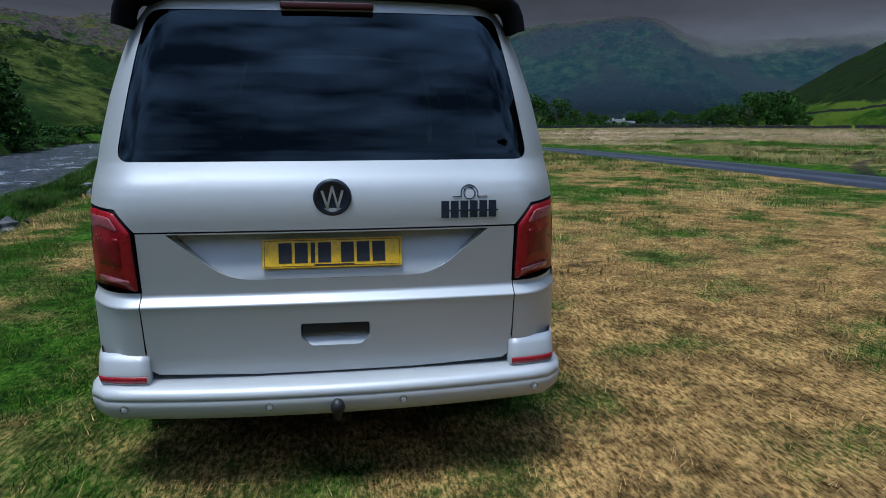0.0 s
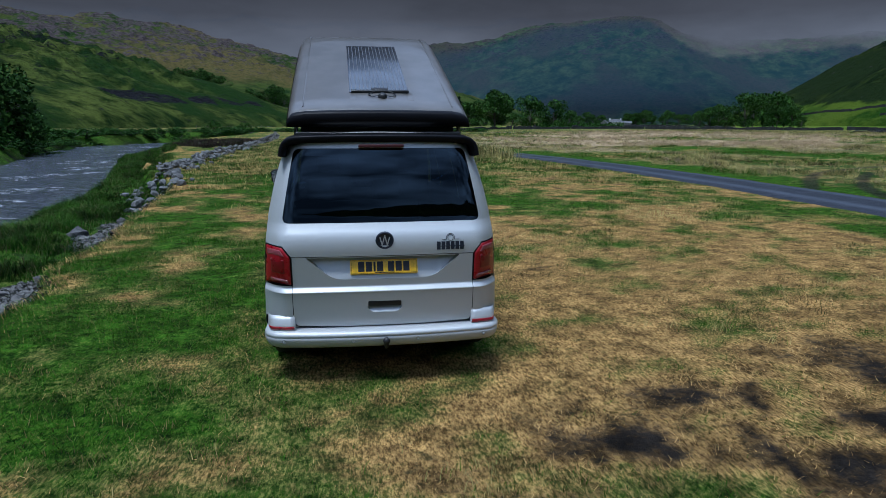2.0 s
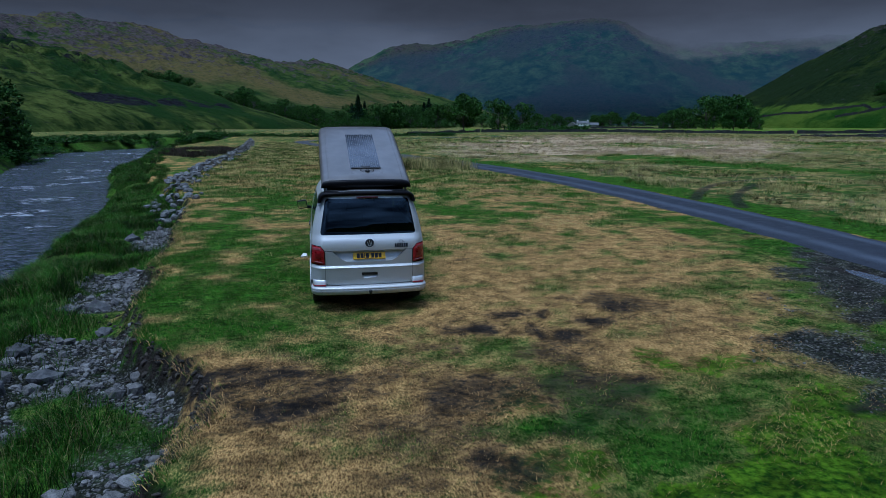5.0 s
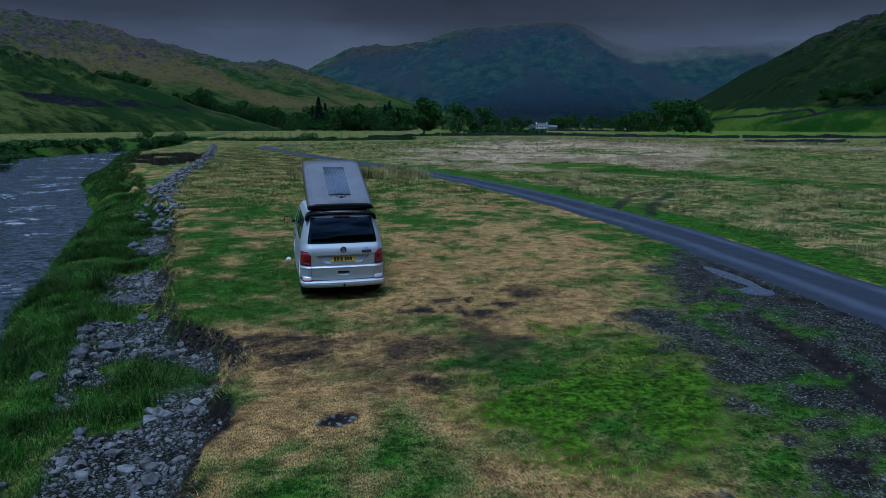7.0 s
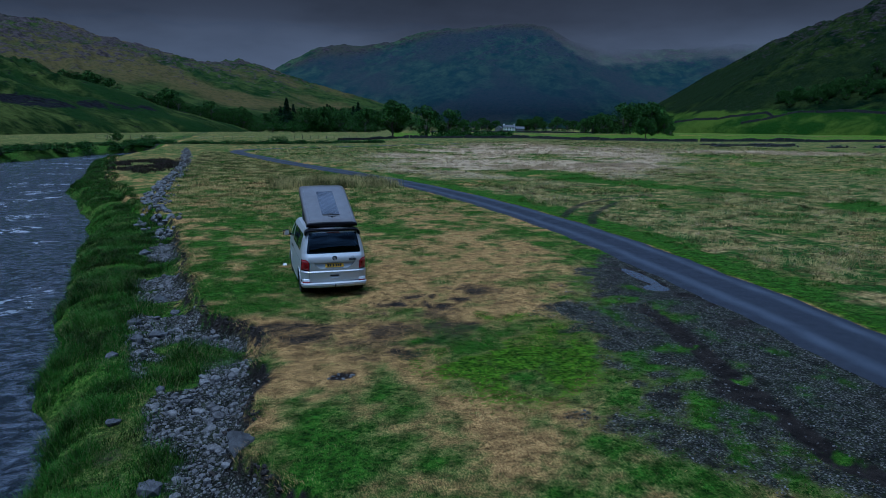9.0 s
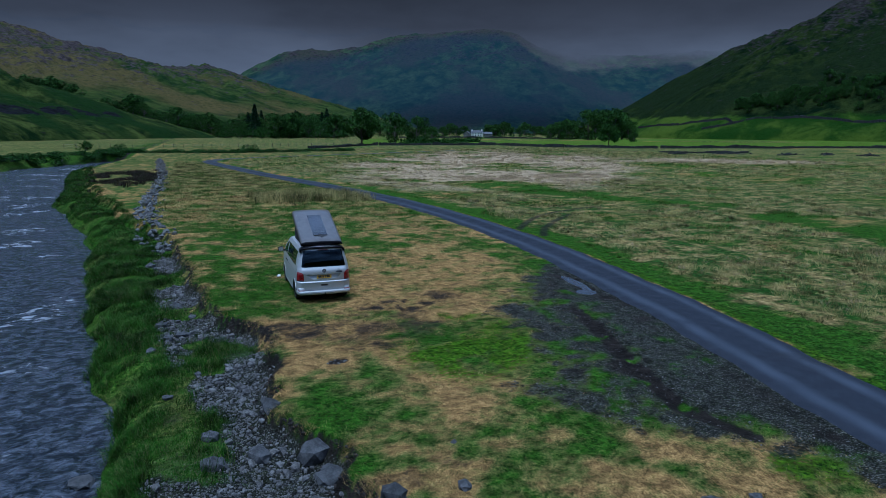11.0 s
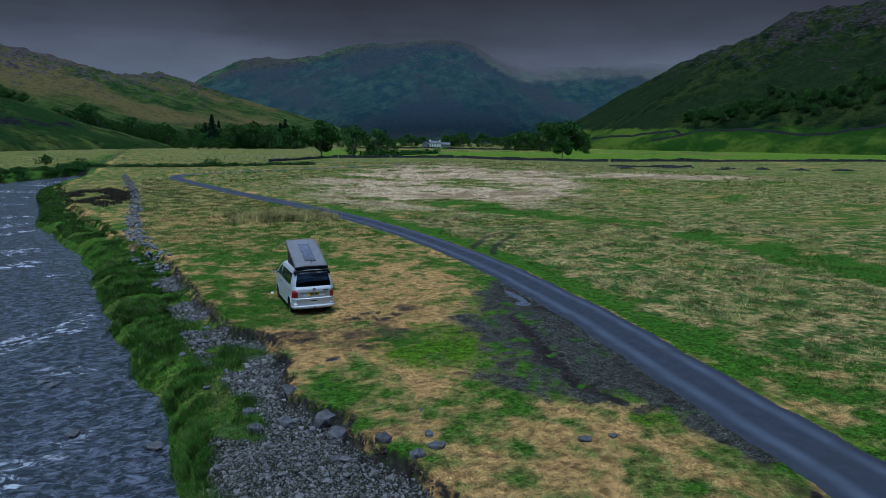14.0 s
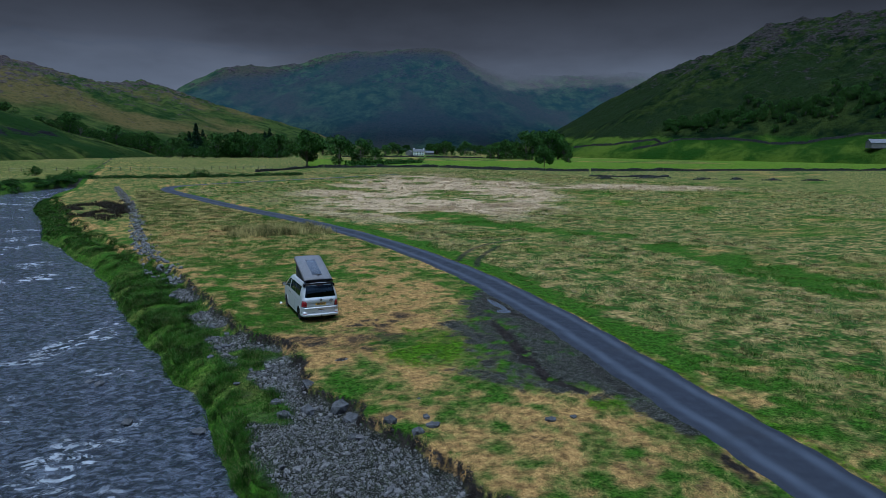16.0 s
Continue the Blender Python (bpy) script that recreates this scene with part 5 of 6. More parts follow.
bm = box(bmesh.new(), -0.21, 0.275, 0.445, 0.480, 0.128, 0.148, 0.006)
box(bm, -0.04, 0.10, 0.46, 0.52, 0.132, 0.155, 0.008)
part("cable_bar", tilted(bm), M_BLACK, panel, "black cable connectors")
bm = bmesh.new()
lathe(bm, [(0.0005, 0.165), (0.02, 0.163), (0.034, 0.15), (0.038, 0.12)], 16, "z", (0.045, 0.33, 0))
for k in (-1, 1):
    tube(bm, spline([(0.04, 0.345, 0.14), (0.045 + k * 0.09, 0.34, 0.135), (0.045 + k * 0.11, 0.40, 0.135), (0.045 + k * 0.06, 0.45, 0.14)], 6), 0.005, 6)
part("cable_gland", tilted(bm), M_BLACK, panel, "black cable gland with two looped cables")
for x in (-0.225, 0.245):
    bm = box(bmesh.new(), x, x + 0.055, 0.26, 0.46, 0.116, 0.126, 0.004)
    part("mounting_strip", tilted(bm), M_ROOFTOP, panel)
# canvas walls, struts
front = POP @ Vector((0, 2.42, -0.01))
back = POP @ Vector((0, 0.14, -0.01))
bm = bmesh.new()
rows = []
for k in range(13):
    f = k / 12
    y, top = back.y + (front.y - back.y) * f, back.z + (front.z - back.z) * f
    bulge = 0.02 * math.sin(f * math.pi * 6)
    rows.append([(-0.62 - bulge * s, y, 1.90 + (top - 1.90) * s) for s in (0, 0.25, 0.5, 0.75, 1)])
rows += [[(-0.62 + 1.24 * u, front.y, 1.90 + (front.z - 1.90) * s) for s in (0, 0.25, 0.5, 0.75, 1)] for u in (0.25, 0.5, 0.75)]
for k in range(12, -1, -1):
    f = k / 12
    y, top = back.y + (front.y - back.y) * f, back.z + (front.z - back.z) * f
    bulge = 0.02 * math.sin(f * math.pi * 6)
    rows.append([(0.62 + bulge * s, y, 1.90 + (top - 1.90) * s) for s in (0, 0.25, 0.5, 0.75, 1)])
rows.append(rows[0])
sheet(bm, rows)
part("canvas", bm, M_CANVAS, pop, "dark canvas bellows")
for k in (-1, 1):
    bm = bmesh.new()
    tube(bm, [(k * 0.645, 0.38, 1.89), (k * 0.645, 0.46, 1.99)], 0.009, 6)
    tube(bm, [(k * 0.665, 0.50, 1.89), (k * 0.665, 0.42, 1.98)], 0.009, 6)
    box(bm, k * 0.65 - 0.03, k * 0.65 + 0.03, 0.36, 0.52, 1.875, 1.895, 0.005)
    part("roof_hinge", bm, M_STEEL, pop, "steel lifting hinge")
bm = box(bmesh.new(), -0.66, 0.66, 0.33, 0.42, 1.86, 1.925, 0.01)
part("roof_bed", bm, M_BLACK, pop)

# wheels
def wheel(side, y):
    hub = new("wheel")
    hub.parent = van
    hub.location = (side * 0.80, y, 0.335)
    bm = bmesh.new()
    lathe(bm, [(0.235, 0.10), (0.245, 0.112), (0.295, 0.116), (0.322, 0.108), (0.334, 0.085), (0.335, 0.0), (0.334, -0.085), (0.315, -0.108), (0.24, -0.10)], 36)
    for v in bm.verts:
        v.co.x *= side
    part("tyre", bm, M_TYRE, hub, "worn black tyre")
    bm = bmesh.new()
    lathe(bm, [(0.242, 0.105), (0.238, 0.112), (0.226, 0.104), (0.222, 0.05), (0.215, -0.09)], 36)
    lathe(bm, [(0.0005, 0.096), (0.035, 0.096), (0.06, 0.085), (0.06, 0.03)], 20)
    for k in range(10):
        a = 2 * math.pi * (k // 2) / 5 + (0.14 if k % 2 else -0.14)
        m = Matrix.Rotation(a, 4, "X")
        spoke = bmesh.new()
        box(spoke, 0.065, 0.098, -0.014, 0.014, 0.04, 0.235, 0.006, m)
        tmp = bpy.data.meshes.new("spoke")
        spoke.to_mesh(tmp)
        spoke.free()
        bm.from_mesh(tmp)
        bpy.data.meshes.remove(tmp)
    for v in bm.verts:
        v.co.x *= side
    part("rim", bm, M_RIM, hub, "dark alloy rim with paired spokes")
    bm = bmesh.new()
    lathe(bm, [(0.15, 0.02), (0.15, 0.03), (0.06, 0.035), (0.02, 0.03)], 24)
    for v in bm.verts:
        v.co.x *= side
    part("brake_disc", bm, M_STEEL, hub)


for side in (-1, 1):
    for y in (0.79, 3.79):
        wheel(side, y)

# ---- trees, walls and farm ----
M_LEAF = leafy("dark_broad_leaves", (0.009, 0.032, 0.007), (0.052, 0.108, 0.018), patch_size=0.3)
M_NEEDLE = leafy("conifer_needles", (0.005, 0.016, 0.008), (0.020, 0.044, 0.018))
M_SHRUB = leafy("shrub_leaves", (0.008, 0.030, 0.005), (0.038, 0.090, 0.012))
M_BARK = varied("grey_bark", (0.05, 0.042, 0.035), (0.11, 0.095, 0.08), 2, 0.95)
rng = np.random.default_rng(7)


def leaf_mesh(name, centres, sizes, material, seed):
    """Many small leaf clumps: bent quads turned every way."""
    r = np.random.default_rng(seed)
    n = len(centres)
    u = r.normal(size=(n, 3))
    u /= np.linalg.norm(u, axis=1)[:, None]
    v = np.cross(u, r.normal(size=(n, 3)))
    v /= np.linalg.norm(v, axis=1)[:, None]
    s = sizes[:, None]
    verts = np.stack([centres - u * s - v * s * 0.6, centres + u * s - v * s * 0.5, centres + u * s * 0.9 + v * s * 0.6, centres - u * s * 0.8 + v * s * 0.55], 1).reshape(-1, 3)
    me = mesh_faces(name, verts, np.arange(4 * n).reshape(-1, 4), smooth=False)
    me.materials.append(material)
    return me


def crown_points(blobs, n, seed):
    """Places on and under the skin of overlapping lumps, with gaps."""
    r = np.random.default_rng(seed)
    out = []
    vol = np.array([b[3] ** 2 for b in blobs])
    pick = r.choice(len(blobs), n, p=vol / vol.sum())
    for i in pick:
        x, y, z, rad = blobs[i]
        d = r.normal(size=3)
        d /= np.linalg.norm(d)
        out.append((x + d[0] * rad * r.uniform(0.65, 1.08), y + d[1] * rad * r.uniform(0.65, 1.08), z + d[2] * rad * 0.8 * r.uniform(0.6, 1.05)))
    return np.array(out)


def broad_tree(name, label, h, spread, seed, leaves=2200, stem=0.17):
    r = random.Random(seed)
    tree = tagged(new(name), label, "tree")
    bm = bmesh.new()
    tube(bm, [(0, 0, -0.5), (0.1, 0, h * stem), (r.uniform(-0.3, 0.3), r.uniform(-0.3, 0.3), h * 0.55)], h * 0.022, 7)
    blobs = []
    for k in range(15):
        a = 2 * math.pi * k / 15 * 2.4 + r.uniform(-0.4, 0.4)
        zz = h * r.uniform(stem + 0.05, 0.86)
        reach = spread * (1 - ((zz / h - 0.5) / 0.62) ** 2) * r.uniform(0.45, 0.8)
        tip = (reach * math.cos(a), reach * math.sin(a), zz)
        tube(bm, [(0, 0, h * r.uniform(stem * 0.8, 0.45)), (tip[0] * 0.5, tip[1] * 0.5, zz * 0.85), tip], h * 0.007, 5)
        blobs.append((*tip, spread * r.uniform(0.26, 0.42)))
    blobs.append((0, 0, h * 0.84, spread * 0.4))
    part("trunk", bm, M_BARK, tree, merge=False)
    pts = crown_points(blobs, leaves, seed)
    me = leaf_mesh("crown", pts, np.random.default_rng(seed).uniform(0.016, 0.032, len(pts)) * h, M_LEAF, seed)
    new("crown", me).parent = tree
    return tree


def conifer(name, label, h, spread, seed, leaves=1200):
    r = np.random.default_rng(seed)
    tree = tagged(new(name), label, "tree")
    bm = bmesh.new()
    tube(bm, [(0, 0, -0.5), (0, 0, h * 0.5), (0, 0, h * 0.97)], h * 0.012, 6)
    part("trunk", bm, M_BARK, tree, merge=False)
    f = r.uniform(0.06, 1.0, leaves) ** 0.8
    a = r.uniform(0, 2 * math.pi, leaves)
    tier = 0.75 + 0.3 * np.sin(f * 38 + 2 * np.sin(a * 3))
    rad = spread * (1.02 - f) * tier * np.sqrt(r.uniform(0.25, 1, leaves))
    pts = np.stack([rad * np.cos(a), rad * np.sin(a), f * h - rad * 0.18], -1)
    me = leaf_mesh("crown", pts, r.uniform(0.018, 0.034, leaves) * h, M_NEEDLE, seed)
    new("crown", me).parent = tree
    return tree


def shrub(name, label, h, spread, seed, leaves=700):
    r = random.Random(seed)
    bush = tagged(new(name), label, "bush")
    bm = bmesh.new()
    blobs = []
    for k in range(7):
        a, d = r.uniform(0, 6.28), spread * r.uniform(0.1, 0.75)
        tip = (d * math.cos(a), d * math.sin(a), h * r.uniform(0.3, 0.75))
        tube(bm, [(0, 0, -0.3), (tip[0] * 0.5, tip[1] * 0.5, tip[2] * 0.6), tip], 0.02 * h, 5)
        blobs.append((*tip, min(h, spread) * r.uniform(0.28, 0.45)))
    part("stems", bm, M_BARK, bush, merge=False)
    pts = crown_points(blobs, leaves, seed)
    pts[:, 2] = np.abs(pts[:, 2])
    me = leaf_mesh("crown", pts, np.random.default_rng(seed).uniform(0.03, 0.06, len(pts)) * h, M_SHRUB, seed)
    new("crown", me).parent = bush
    return bush


def at_bearing(b, d):
    return d * math.sin(radians(b)) - 6, d * math.cos(radians(b)) - 28


def stand(proto, x, y, scale=1.0, turn=0.0, sink=0.2, group="", tall=1.0):
    m = pose(x, y, land_z(x, y) - sink, 0, 0, turn)
    ob = copy_thing(proto, m)
    ob.scale = (scale, scale, scale * tall)
    if group:
        ob["group"] = group
    return ob


OAKS = [broad_tree("oak_tree", "spreading broadleaf tree in full dark green leaf", 16, 9, s, 4600, 0.13) for s in (3,)] + [broad_tree("oak_tree", "low spreading tree with a bare trunk at the wall", 16, 9.5, 5, 4600, 0.26)]
ROUND = [broad_tree("broadleaf_tree", "dense round-crowned broadleaf tree", 14, 7.5, s, 2300, 0.06) for s in (11, 12, 13)]
FIRS = [conifer("conifer", "dark pointed conifer with drooping boughs", 20, 7.0, s) for s in (21, 22)]
SHRUBS = [shrub("shrub", "low dark green shrub on rough grass", 2.2, 2.6, s) for s in (31, 32)]


def first(proto, x, y, scale=1.0, turn=0.0, group=""):
    proto.matrix_world = pose(x, y, land_z(x, y) - 0.2, 0, 0, turn)
    proto.scale = (scale,) * 3
    if group:
        proto["group"] = group


R = random.Random(4)
first(OAKS[0], 65.5, 282, 1.0, 20)
first(OAKS[1], 170.6, 241.7, 0.56, 200)
first(ROUND[0], 84, 292, 1.06, 0)
stand(ROUND[1], 97, 298, 0.95, 80)
stand(ROUND[2], 107, 305, 0.62, 10)
first(ROUND[1], *at_bearing(31.6, 520), 1.6, 30, "trees by the fields")
first(ROUND[2], *at_bearing(32.9, 560), 1.7, 90, "trees by the fields")
for b, d, k in ((33.6, 560, 1.75), (34.3, 570, 1.6), (32.2, 545, 1.5), (34.8, 560, 1.1), (30.4, 560, 1.1), (29.9, 570, 1.2), (29.3, 565, 1.0), (28.6, 590, 0.9), (35.2, 450, 0.45)):
    stand(R.choice(ROUND), *at_bearing(b, d), k, R.uniform(0, 360), 0.2, "trees by the fields")
# farm trees
for k in range(20):
    b = 19.6 + k * 0.58 + R.uniform(-0.15, 0.15)
    if 21.9 < b < 23.3:
        b += 1.5
    stand(R.choice(ROUND + OAKS), *at_bearing(b, R.uniform(790, 850)), R.uniform(0.75, 1.3), R.uniform(0, 360), 0.2, "trees round the farm")
# conifer belt across the meadow head
first(FIRS[0], *at_bearing(4.4, 540), 1.25, 0, "conifer belt")
first(FIRS[1], *at_bearing(4.9, 560), 1.05, 40, "conifer belt")
for b, k in ((3.9, 0.95), (7.2, 0.95), (7.6, 1.05), (9.7, 1.0), (10.1, 1.12), (10.4, 0.9)):
    stand(FIRS[R.randrange(2)], *at_bearing(b, R.uniform(525, 565)), k, R.uniform(0, 360), 0.2, "conifer belt")
for k in range(34):
    stand(R.choice(ROUND), *at_bearing(2.0 + k * 0.29 + R.uniform(-0.16, 0.16), R.uniform(505, 580)), R.choice((0.6, 0.75, 0.9, 1.15, 1.3, 1.4)) * (0.75 if k < 6 else 1.0), R.uniform(0, 360), 0.2, "trees of the belt")
for k in range(12):
    stand(SHRUBS[k % 2], *at_bearing(1.5 + k * 0.85, R.uniform(490, 520)), R.uniform(2.0, 3.4), R.uniform(0, 360), 0.2, "bushes below the belt", 1.0)
for k in range(12):
    stand(R.choice(ROUND), *at_bearing(11.4 + k * 0.75, R.uniform(640, 720)), R.uniform(0.55, 0.9), R.uniform(0, 360), 0.2, "trees behind the meadow")
# wood edge along the west spur
for k in range(64):
    b = -14.5 + k * 0.26
    stand(R.choice(ROUND), *at_bearing(b + R.uniform(-0.2, 0.2), R.uniform(545, 610) + 0.6 * k), R.uniform(0.75, 1.35), R.uniform(0, 360), 0.4, "trees on the west spur")
# wood on the east fell, along the slope above the pasture
def on_slope(b, up):
    """The place where the fell rises to an angle above the meadow, on a bearing."""
    reach = np.arange(380.0, 1000.0, 8.0)
    seen = land_zs(*at_bearing(b, reach)) > 8 + reach * math.tan(radians(up))
    return at_bearing(b, float(reach[np.argmax(seen)]) if seen.any() else 640.0)


for k in range(150):
    b = 43.0 + (k % 50) * 0.42 + R.uniform(-0.2, 0.2)
    up = float(np.interp(b, (43, 50, 57, 64), (1.6, 2.5, 3.7, 4.8))) + R.gauss(0.1, 0.22 + 0.03 * max(0, b - 43))
    stand(R.choice(ROUND), *on_slope(b, up), R.uniform(0.5, 0.8), R.uniform(0, 360), 0.8, "wood on the east fell")
# river bank beyond the bend
first(SHRUBS[0], -32, 172, 1.3, 0, "shrubs on the far bank")
first(SHRUBS[1], -24, 165, 1.0, 0, "shrubs on the far bank")
for k in range(120):
    t = k / 119
    y = 62 + 96 * min(1, t / 0.62)
    x = float(along(y, FAR_BANK)) - R.uniform(-0.6, 4.5) if t < 0.62 else -24 + (t - 0.62) / 0.38 * 62
    if t >= 0.62:
        y = 157 + (x + 24) * 0.28 + R.uniform(-3, 3)
    stand(SHRUBS[k % 2], x, y, R.uniform(0.9, 1.6), R.uniform(0, 360), 0.3, "shrubs on the far bank", 0.7 if k % 23 == 5 else 0.42)
for x, y, k in ((-34.6, 69, 0.62), (-36.5, 74, 0.55), (-35.0, 63, 0.60), (-38, 68, 0.66), (-33.6, 62, 0.42), (-35.6, 78, 0.36)):
    ob = stand(ROUND[1], x, y, k, x * 50, 0.6, "dark trees over the water", 0.95)
    ob["label"] = "dark leafy tree hanging over the river"


def rubble_wall(name, label, line, high, thick, seed, size):
    """A dry-stone wall too far off to pick its stones: joined rough blocks."""
    r = np.random.default_rng(seed)
    verts, faces = [], []
    cube = np.array([(x, y, z) for x in (-1, 1) for y in (-1, 1) for z in (-1, 1)], float)
    quads = np.array([(0, 1, 3, 2), (4, 6, 7, 5), (0, 4, 5, 1), (2, 3, 7, 6), (0, 2, 6, 4), (1, 5, 7, 3)])
    for (ax, ay), (bx, by) in zip(line[:-1], line[1:]):
        length = math.hypot(bx - ax, by - ay)
        a = math.atan2(by - ay, bx - ax)
        ts = r.uniform(0, 1, int(length / size * 3.2))
        for t, ground_z in zip(ts, land_zs(ax + (bx - ax) * ts, ay + (by - ay) * ts)):
            x, y = ax + (bx - ax) * t, ay + (by - ay) * t
            top = high * (0.55 + 0.7 * vnoise(np.array([x * 0.25]), np.array([y * 0.25]), seed)[0])
            p = cube * np.array([size * r.uniform(0.4, 0.8), thick * 0.5, 0]) + r.normal(0, 0.06 * size, (8, 3))
            hz = top * r.uniform(0.7, 1.05)
            p[:, 2] = np.where(cube[:, 2] > 0, hz, -0.6) + r.normal(0, 0.06, 8)
            c, s = math.cos(a), math.sin(a)
            q = np.stack([x + p[:, 0] * c - p[:, 1] * s, y + p[:, 0] * s + p[:, 1] * c, p[:, 2] + ground_z], -1)
            faces.append(quads + 8 * len(verts))
            verts.append(q)
    me = mesh_faces(name, np.concatenate(verts), np.concatenate(faces), smooth=False)
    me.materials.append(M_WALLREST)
    return tagged(new(name, me), label, "stone wall", kind="" if "wall" in name else "stuff")


rubble_wall("dry_stone_wall", "long grey dry-stone wall below green fields", FIELD_EDGE[:5], 1.1, 0.8, 3, 0.75)
rubble_wall("dry_stone_wall", "broken grey wall standing in the moor grass", [(128, 150), (140, 141), (152, 139)], 0.6, 0.9, 4, 0.6)
rubble_wall("dry_stone_wall", "grey wall round the upper field", [on_slope(b, e) for b, e in ((40.4, -0.1), (42.6, 0.4), (44, 0.75), (47.1, 0.8), (50, 0.65), (52.9, 0.5), (54.7, 0.8), (57, 1.1), (60, 1.4))], 1.9, 0.9, 5, 1.3)
rubble_wall("dry_stone_wall", "grey wall climbing the fell", [on_slope(b, e) for b, e in ((35.6, 0.1), (36.4, 0.3), (38.6, 0.4), (40.8, 0.6), (42.0, 0.85), (42.6, 0.4))], 1.8, 0.9, 6, 1.3)
rubble_wall("dry_stone_wall", "grey wall crossing the meadow head", [(30, 205), (44, 222), (62, 246)], 0.9, 0.6, 7, 0.7)
rubble_wall("dry_stone_wall", "grey wall below the farm", [at_bearing(16, 600), at_bearing(22, 640), at_bearing(31, 600)], 1.3, 0.8, 8, 2.4)
# hedge by the field
hx = np.random.default_rng(9)
n = 2600
t = hx.uniform(0, 1, n)
pts = np.stack([82 + 62 * t + hx.normal(0, 1.0, n), 272 + 58 * t + hx.normal(0, 1.0, n), hx.uniform(0, 2.6, n) * (0.7 + 0.3 * np.sin(t * 40))], -1)
me = leaf_mesh("hedge", pts, hx.uniform(0.25, 0.5, n), M_SHRUB, 5)
tagged(new("hedge", me), "clipped dark green field hedge", "hedge")

# post and wire fence
fence = tagged(new("fence"), "thin post and wire fence across the meadow", "fence")
post = None
ends = [(-42, 203), (44, 236)]
for k in range(30):
    t = k / 29
    x, y = ends[0][0] + (ends[1][0] - ends[0][0]) * t, ends[0][1] + (ends[1][1] - ends[0][1]) * t
    if post is None:
        bm = box(bmesh.new(), -0.07, 0.07, -0.07, 0.07, -0.4, 1.25, 0.01)
        post = part("post", bm, M_BARK, fence)
        ob = post
    else:
        ob = new("post", post.data)
        ob.parent = fence
    ob.location = (x, y, land_z(x, y))
for z in (0.5, 1.0):
    bm = bmesh.new()
    tube(bm, [(ends[0][0] + (ends[1][0] - ends[0][0]) * k / 12, ends[0][1] + (ends[1][1] - ends[0][1]) * k / 12, land_z(ends[0][0] + (ends[1][0] - ends[0][0]) * k / 12, ends[0][1] + (ends[1][1] - ends[0][1]) * k / 12) + z) for k in range(13)], 0.012, 4)
    part("wire", bm, M_STEEL, fence)

# farmhouse and barns
M_LIME = varied("white_limewash", (0.74, 0.74, 0.71), (0.84, 0.84, 0.82), 0.5, 0.9)
M_SLATE = varied("grey_slate", (0.06, 0.065, 0.075), (0.12, 0.125, 0.135), 0.8, 0.7)
M_RUBBLE = varied("grey_rubble_masonry", (0.09, 0.09, 0.09), (0.2, 0.195, 0.19), 0.6, 0.95)
M_DARKGLASS = plain("dark_window_glass", (0.02, 0.022, 0.026), 0.1)


def house(name, label, x, y, turn, w, d, h, ridge, walls, windows, category="house"):
    root = tagged(new(name), label, category)
    root.matrix_world = pose(x, y, land_z(x, y) - 0.1, 0, 0, turn)
    bm = bmesh.new()
    prof = [(-d / 2, -0.5), (d / 2, -0.5), (d / 2, h), (0, h + ridge), (-d / 2, h)]
    a, b = [bm.verts.new((-w / 2, q, z)) for q, z in prof], [bm.verts.new((w / 2, q, z)) for q, z in prof]
    bm.faces.new(a)
    bm.faces.new(b[::-1])
    for k in range(5):
        bm.faces.new((a[k], a[(k + 1) % 5], b[(k + 1) % 5], b[k]))
    part("wall", bm, walls, root, smooth=False)
    bm = bmesh.new()
    for s in (-1, 1):
        rows = [[(u * (w / 2 + 0.3), s * q, z + o) for q, z in ((d / 2 + 0.35, h - 0.35 * 2 * ridge / d), (0, h + ridge))] for u in (-1, 1) for o in (0.05,)]
        top = [[(px, py, pz + 0.18) for px, py, pz in row] for row in rows]
        sheet(bm, rows)
        sheet(bm, top)
        for r0, r1 in zip(rows, top):
            sheet(bm, [r0, r1])
        sheet(bm, [[rows[0][0], rows[1][0]], [top[0][0], top[1][0]]])
    roof = part("roof", bm, M_SLATE, root, smooth=False)
    for u in ((-1, 1) if windows else ()):
        part("chimney", box(bmesh.new(), u * (w / 2 - 0.7) - 0.5, u * (w / 2 - 0.7) + 0.5, -0.45, 0.45, h + ridge - 0.6, h + ridge + 1.3, 0.05), walls, roof, smooth=False)
    for wx, wz, ww, wh in windows:
        win = part("window", box(bmesh.new(), wx - ww / 2, wx + ww / 2, -d / 2 - 0.03, -d / 2 + 0.1, wz - wh / 2, wz + wh / 2), M_DARKGLASS, root, smooth=False)
        part("frame", box(bmesh.new(), wx - ww / 2 - 0.12, wx + ww / 2 + 0.12, -d / 2 - 0.07, -d / 2 - 0.02, wz - wh / 2 - 0.16, wz - wh / 2 - 0.02), M_SLATE, win, smooth=False)
    return root


fx0, fy0 = at_bearing(22.5, 800)
house("farmhouse", "white limewashed farmhouse with a slate roof", fx0, fy0, -20, 13, 6.5, 4.6, 2.6, M_LIME, [(-4.6, 3.5, 1.0, 1.1), (-1.5, 3.5, 1.0, 1.1), (1.5, 3.5, 1.0, 1.1), (4.6, 3.5, 1.0, 1.1), (-4.6, 1.3, 1.0, 1.2), (-1.5, 1.1, 1.0, 2.0), (1.5, 1.3, 1.0, 1.2), (4.6, 1.3, 1.0, 1.2)])
house("barn", "grey stone barn beside the farmhouse", fx0 - 13, fy0 - 2, 60, 12, 7, 3.6, 2.6, M_RUBBLE, [], "barn")
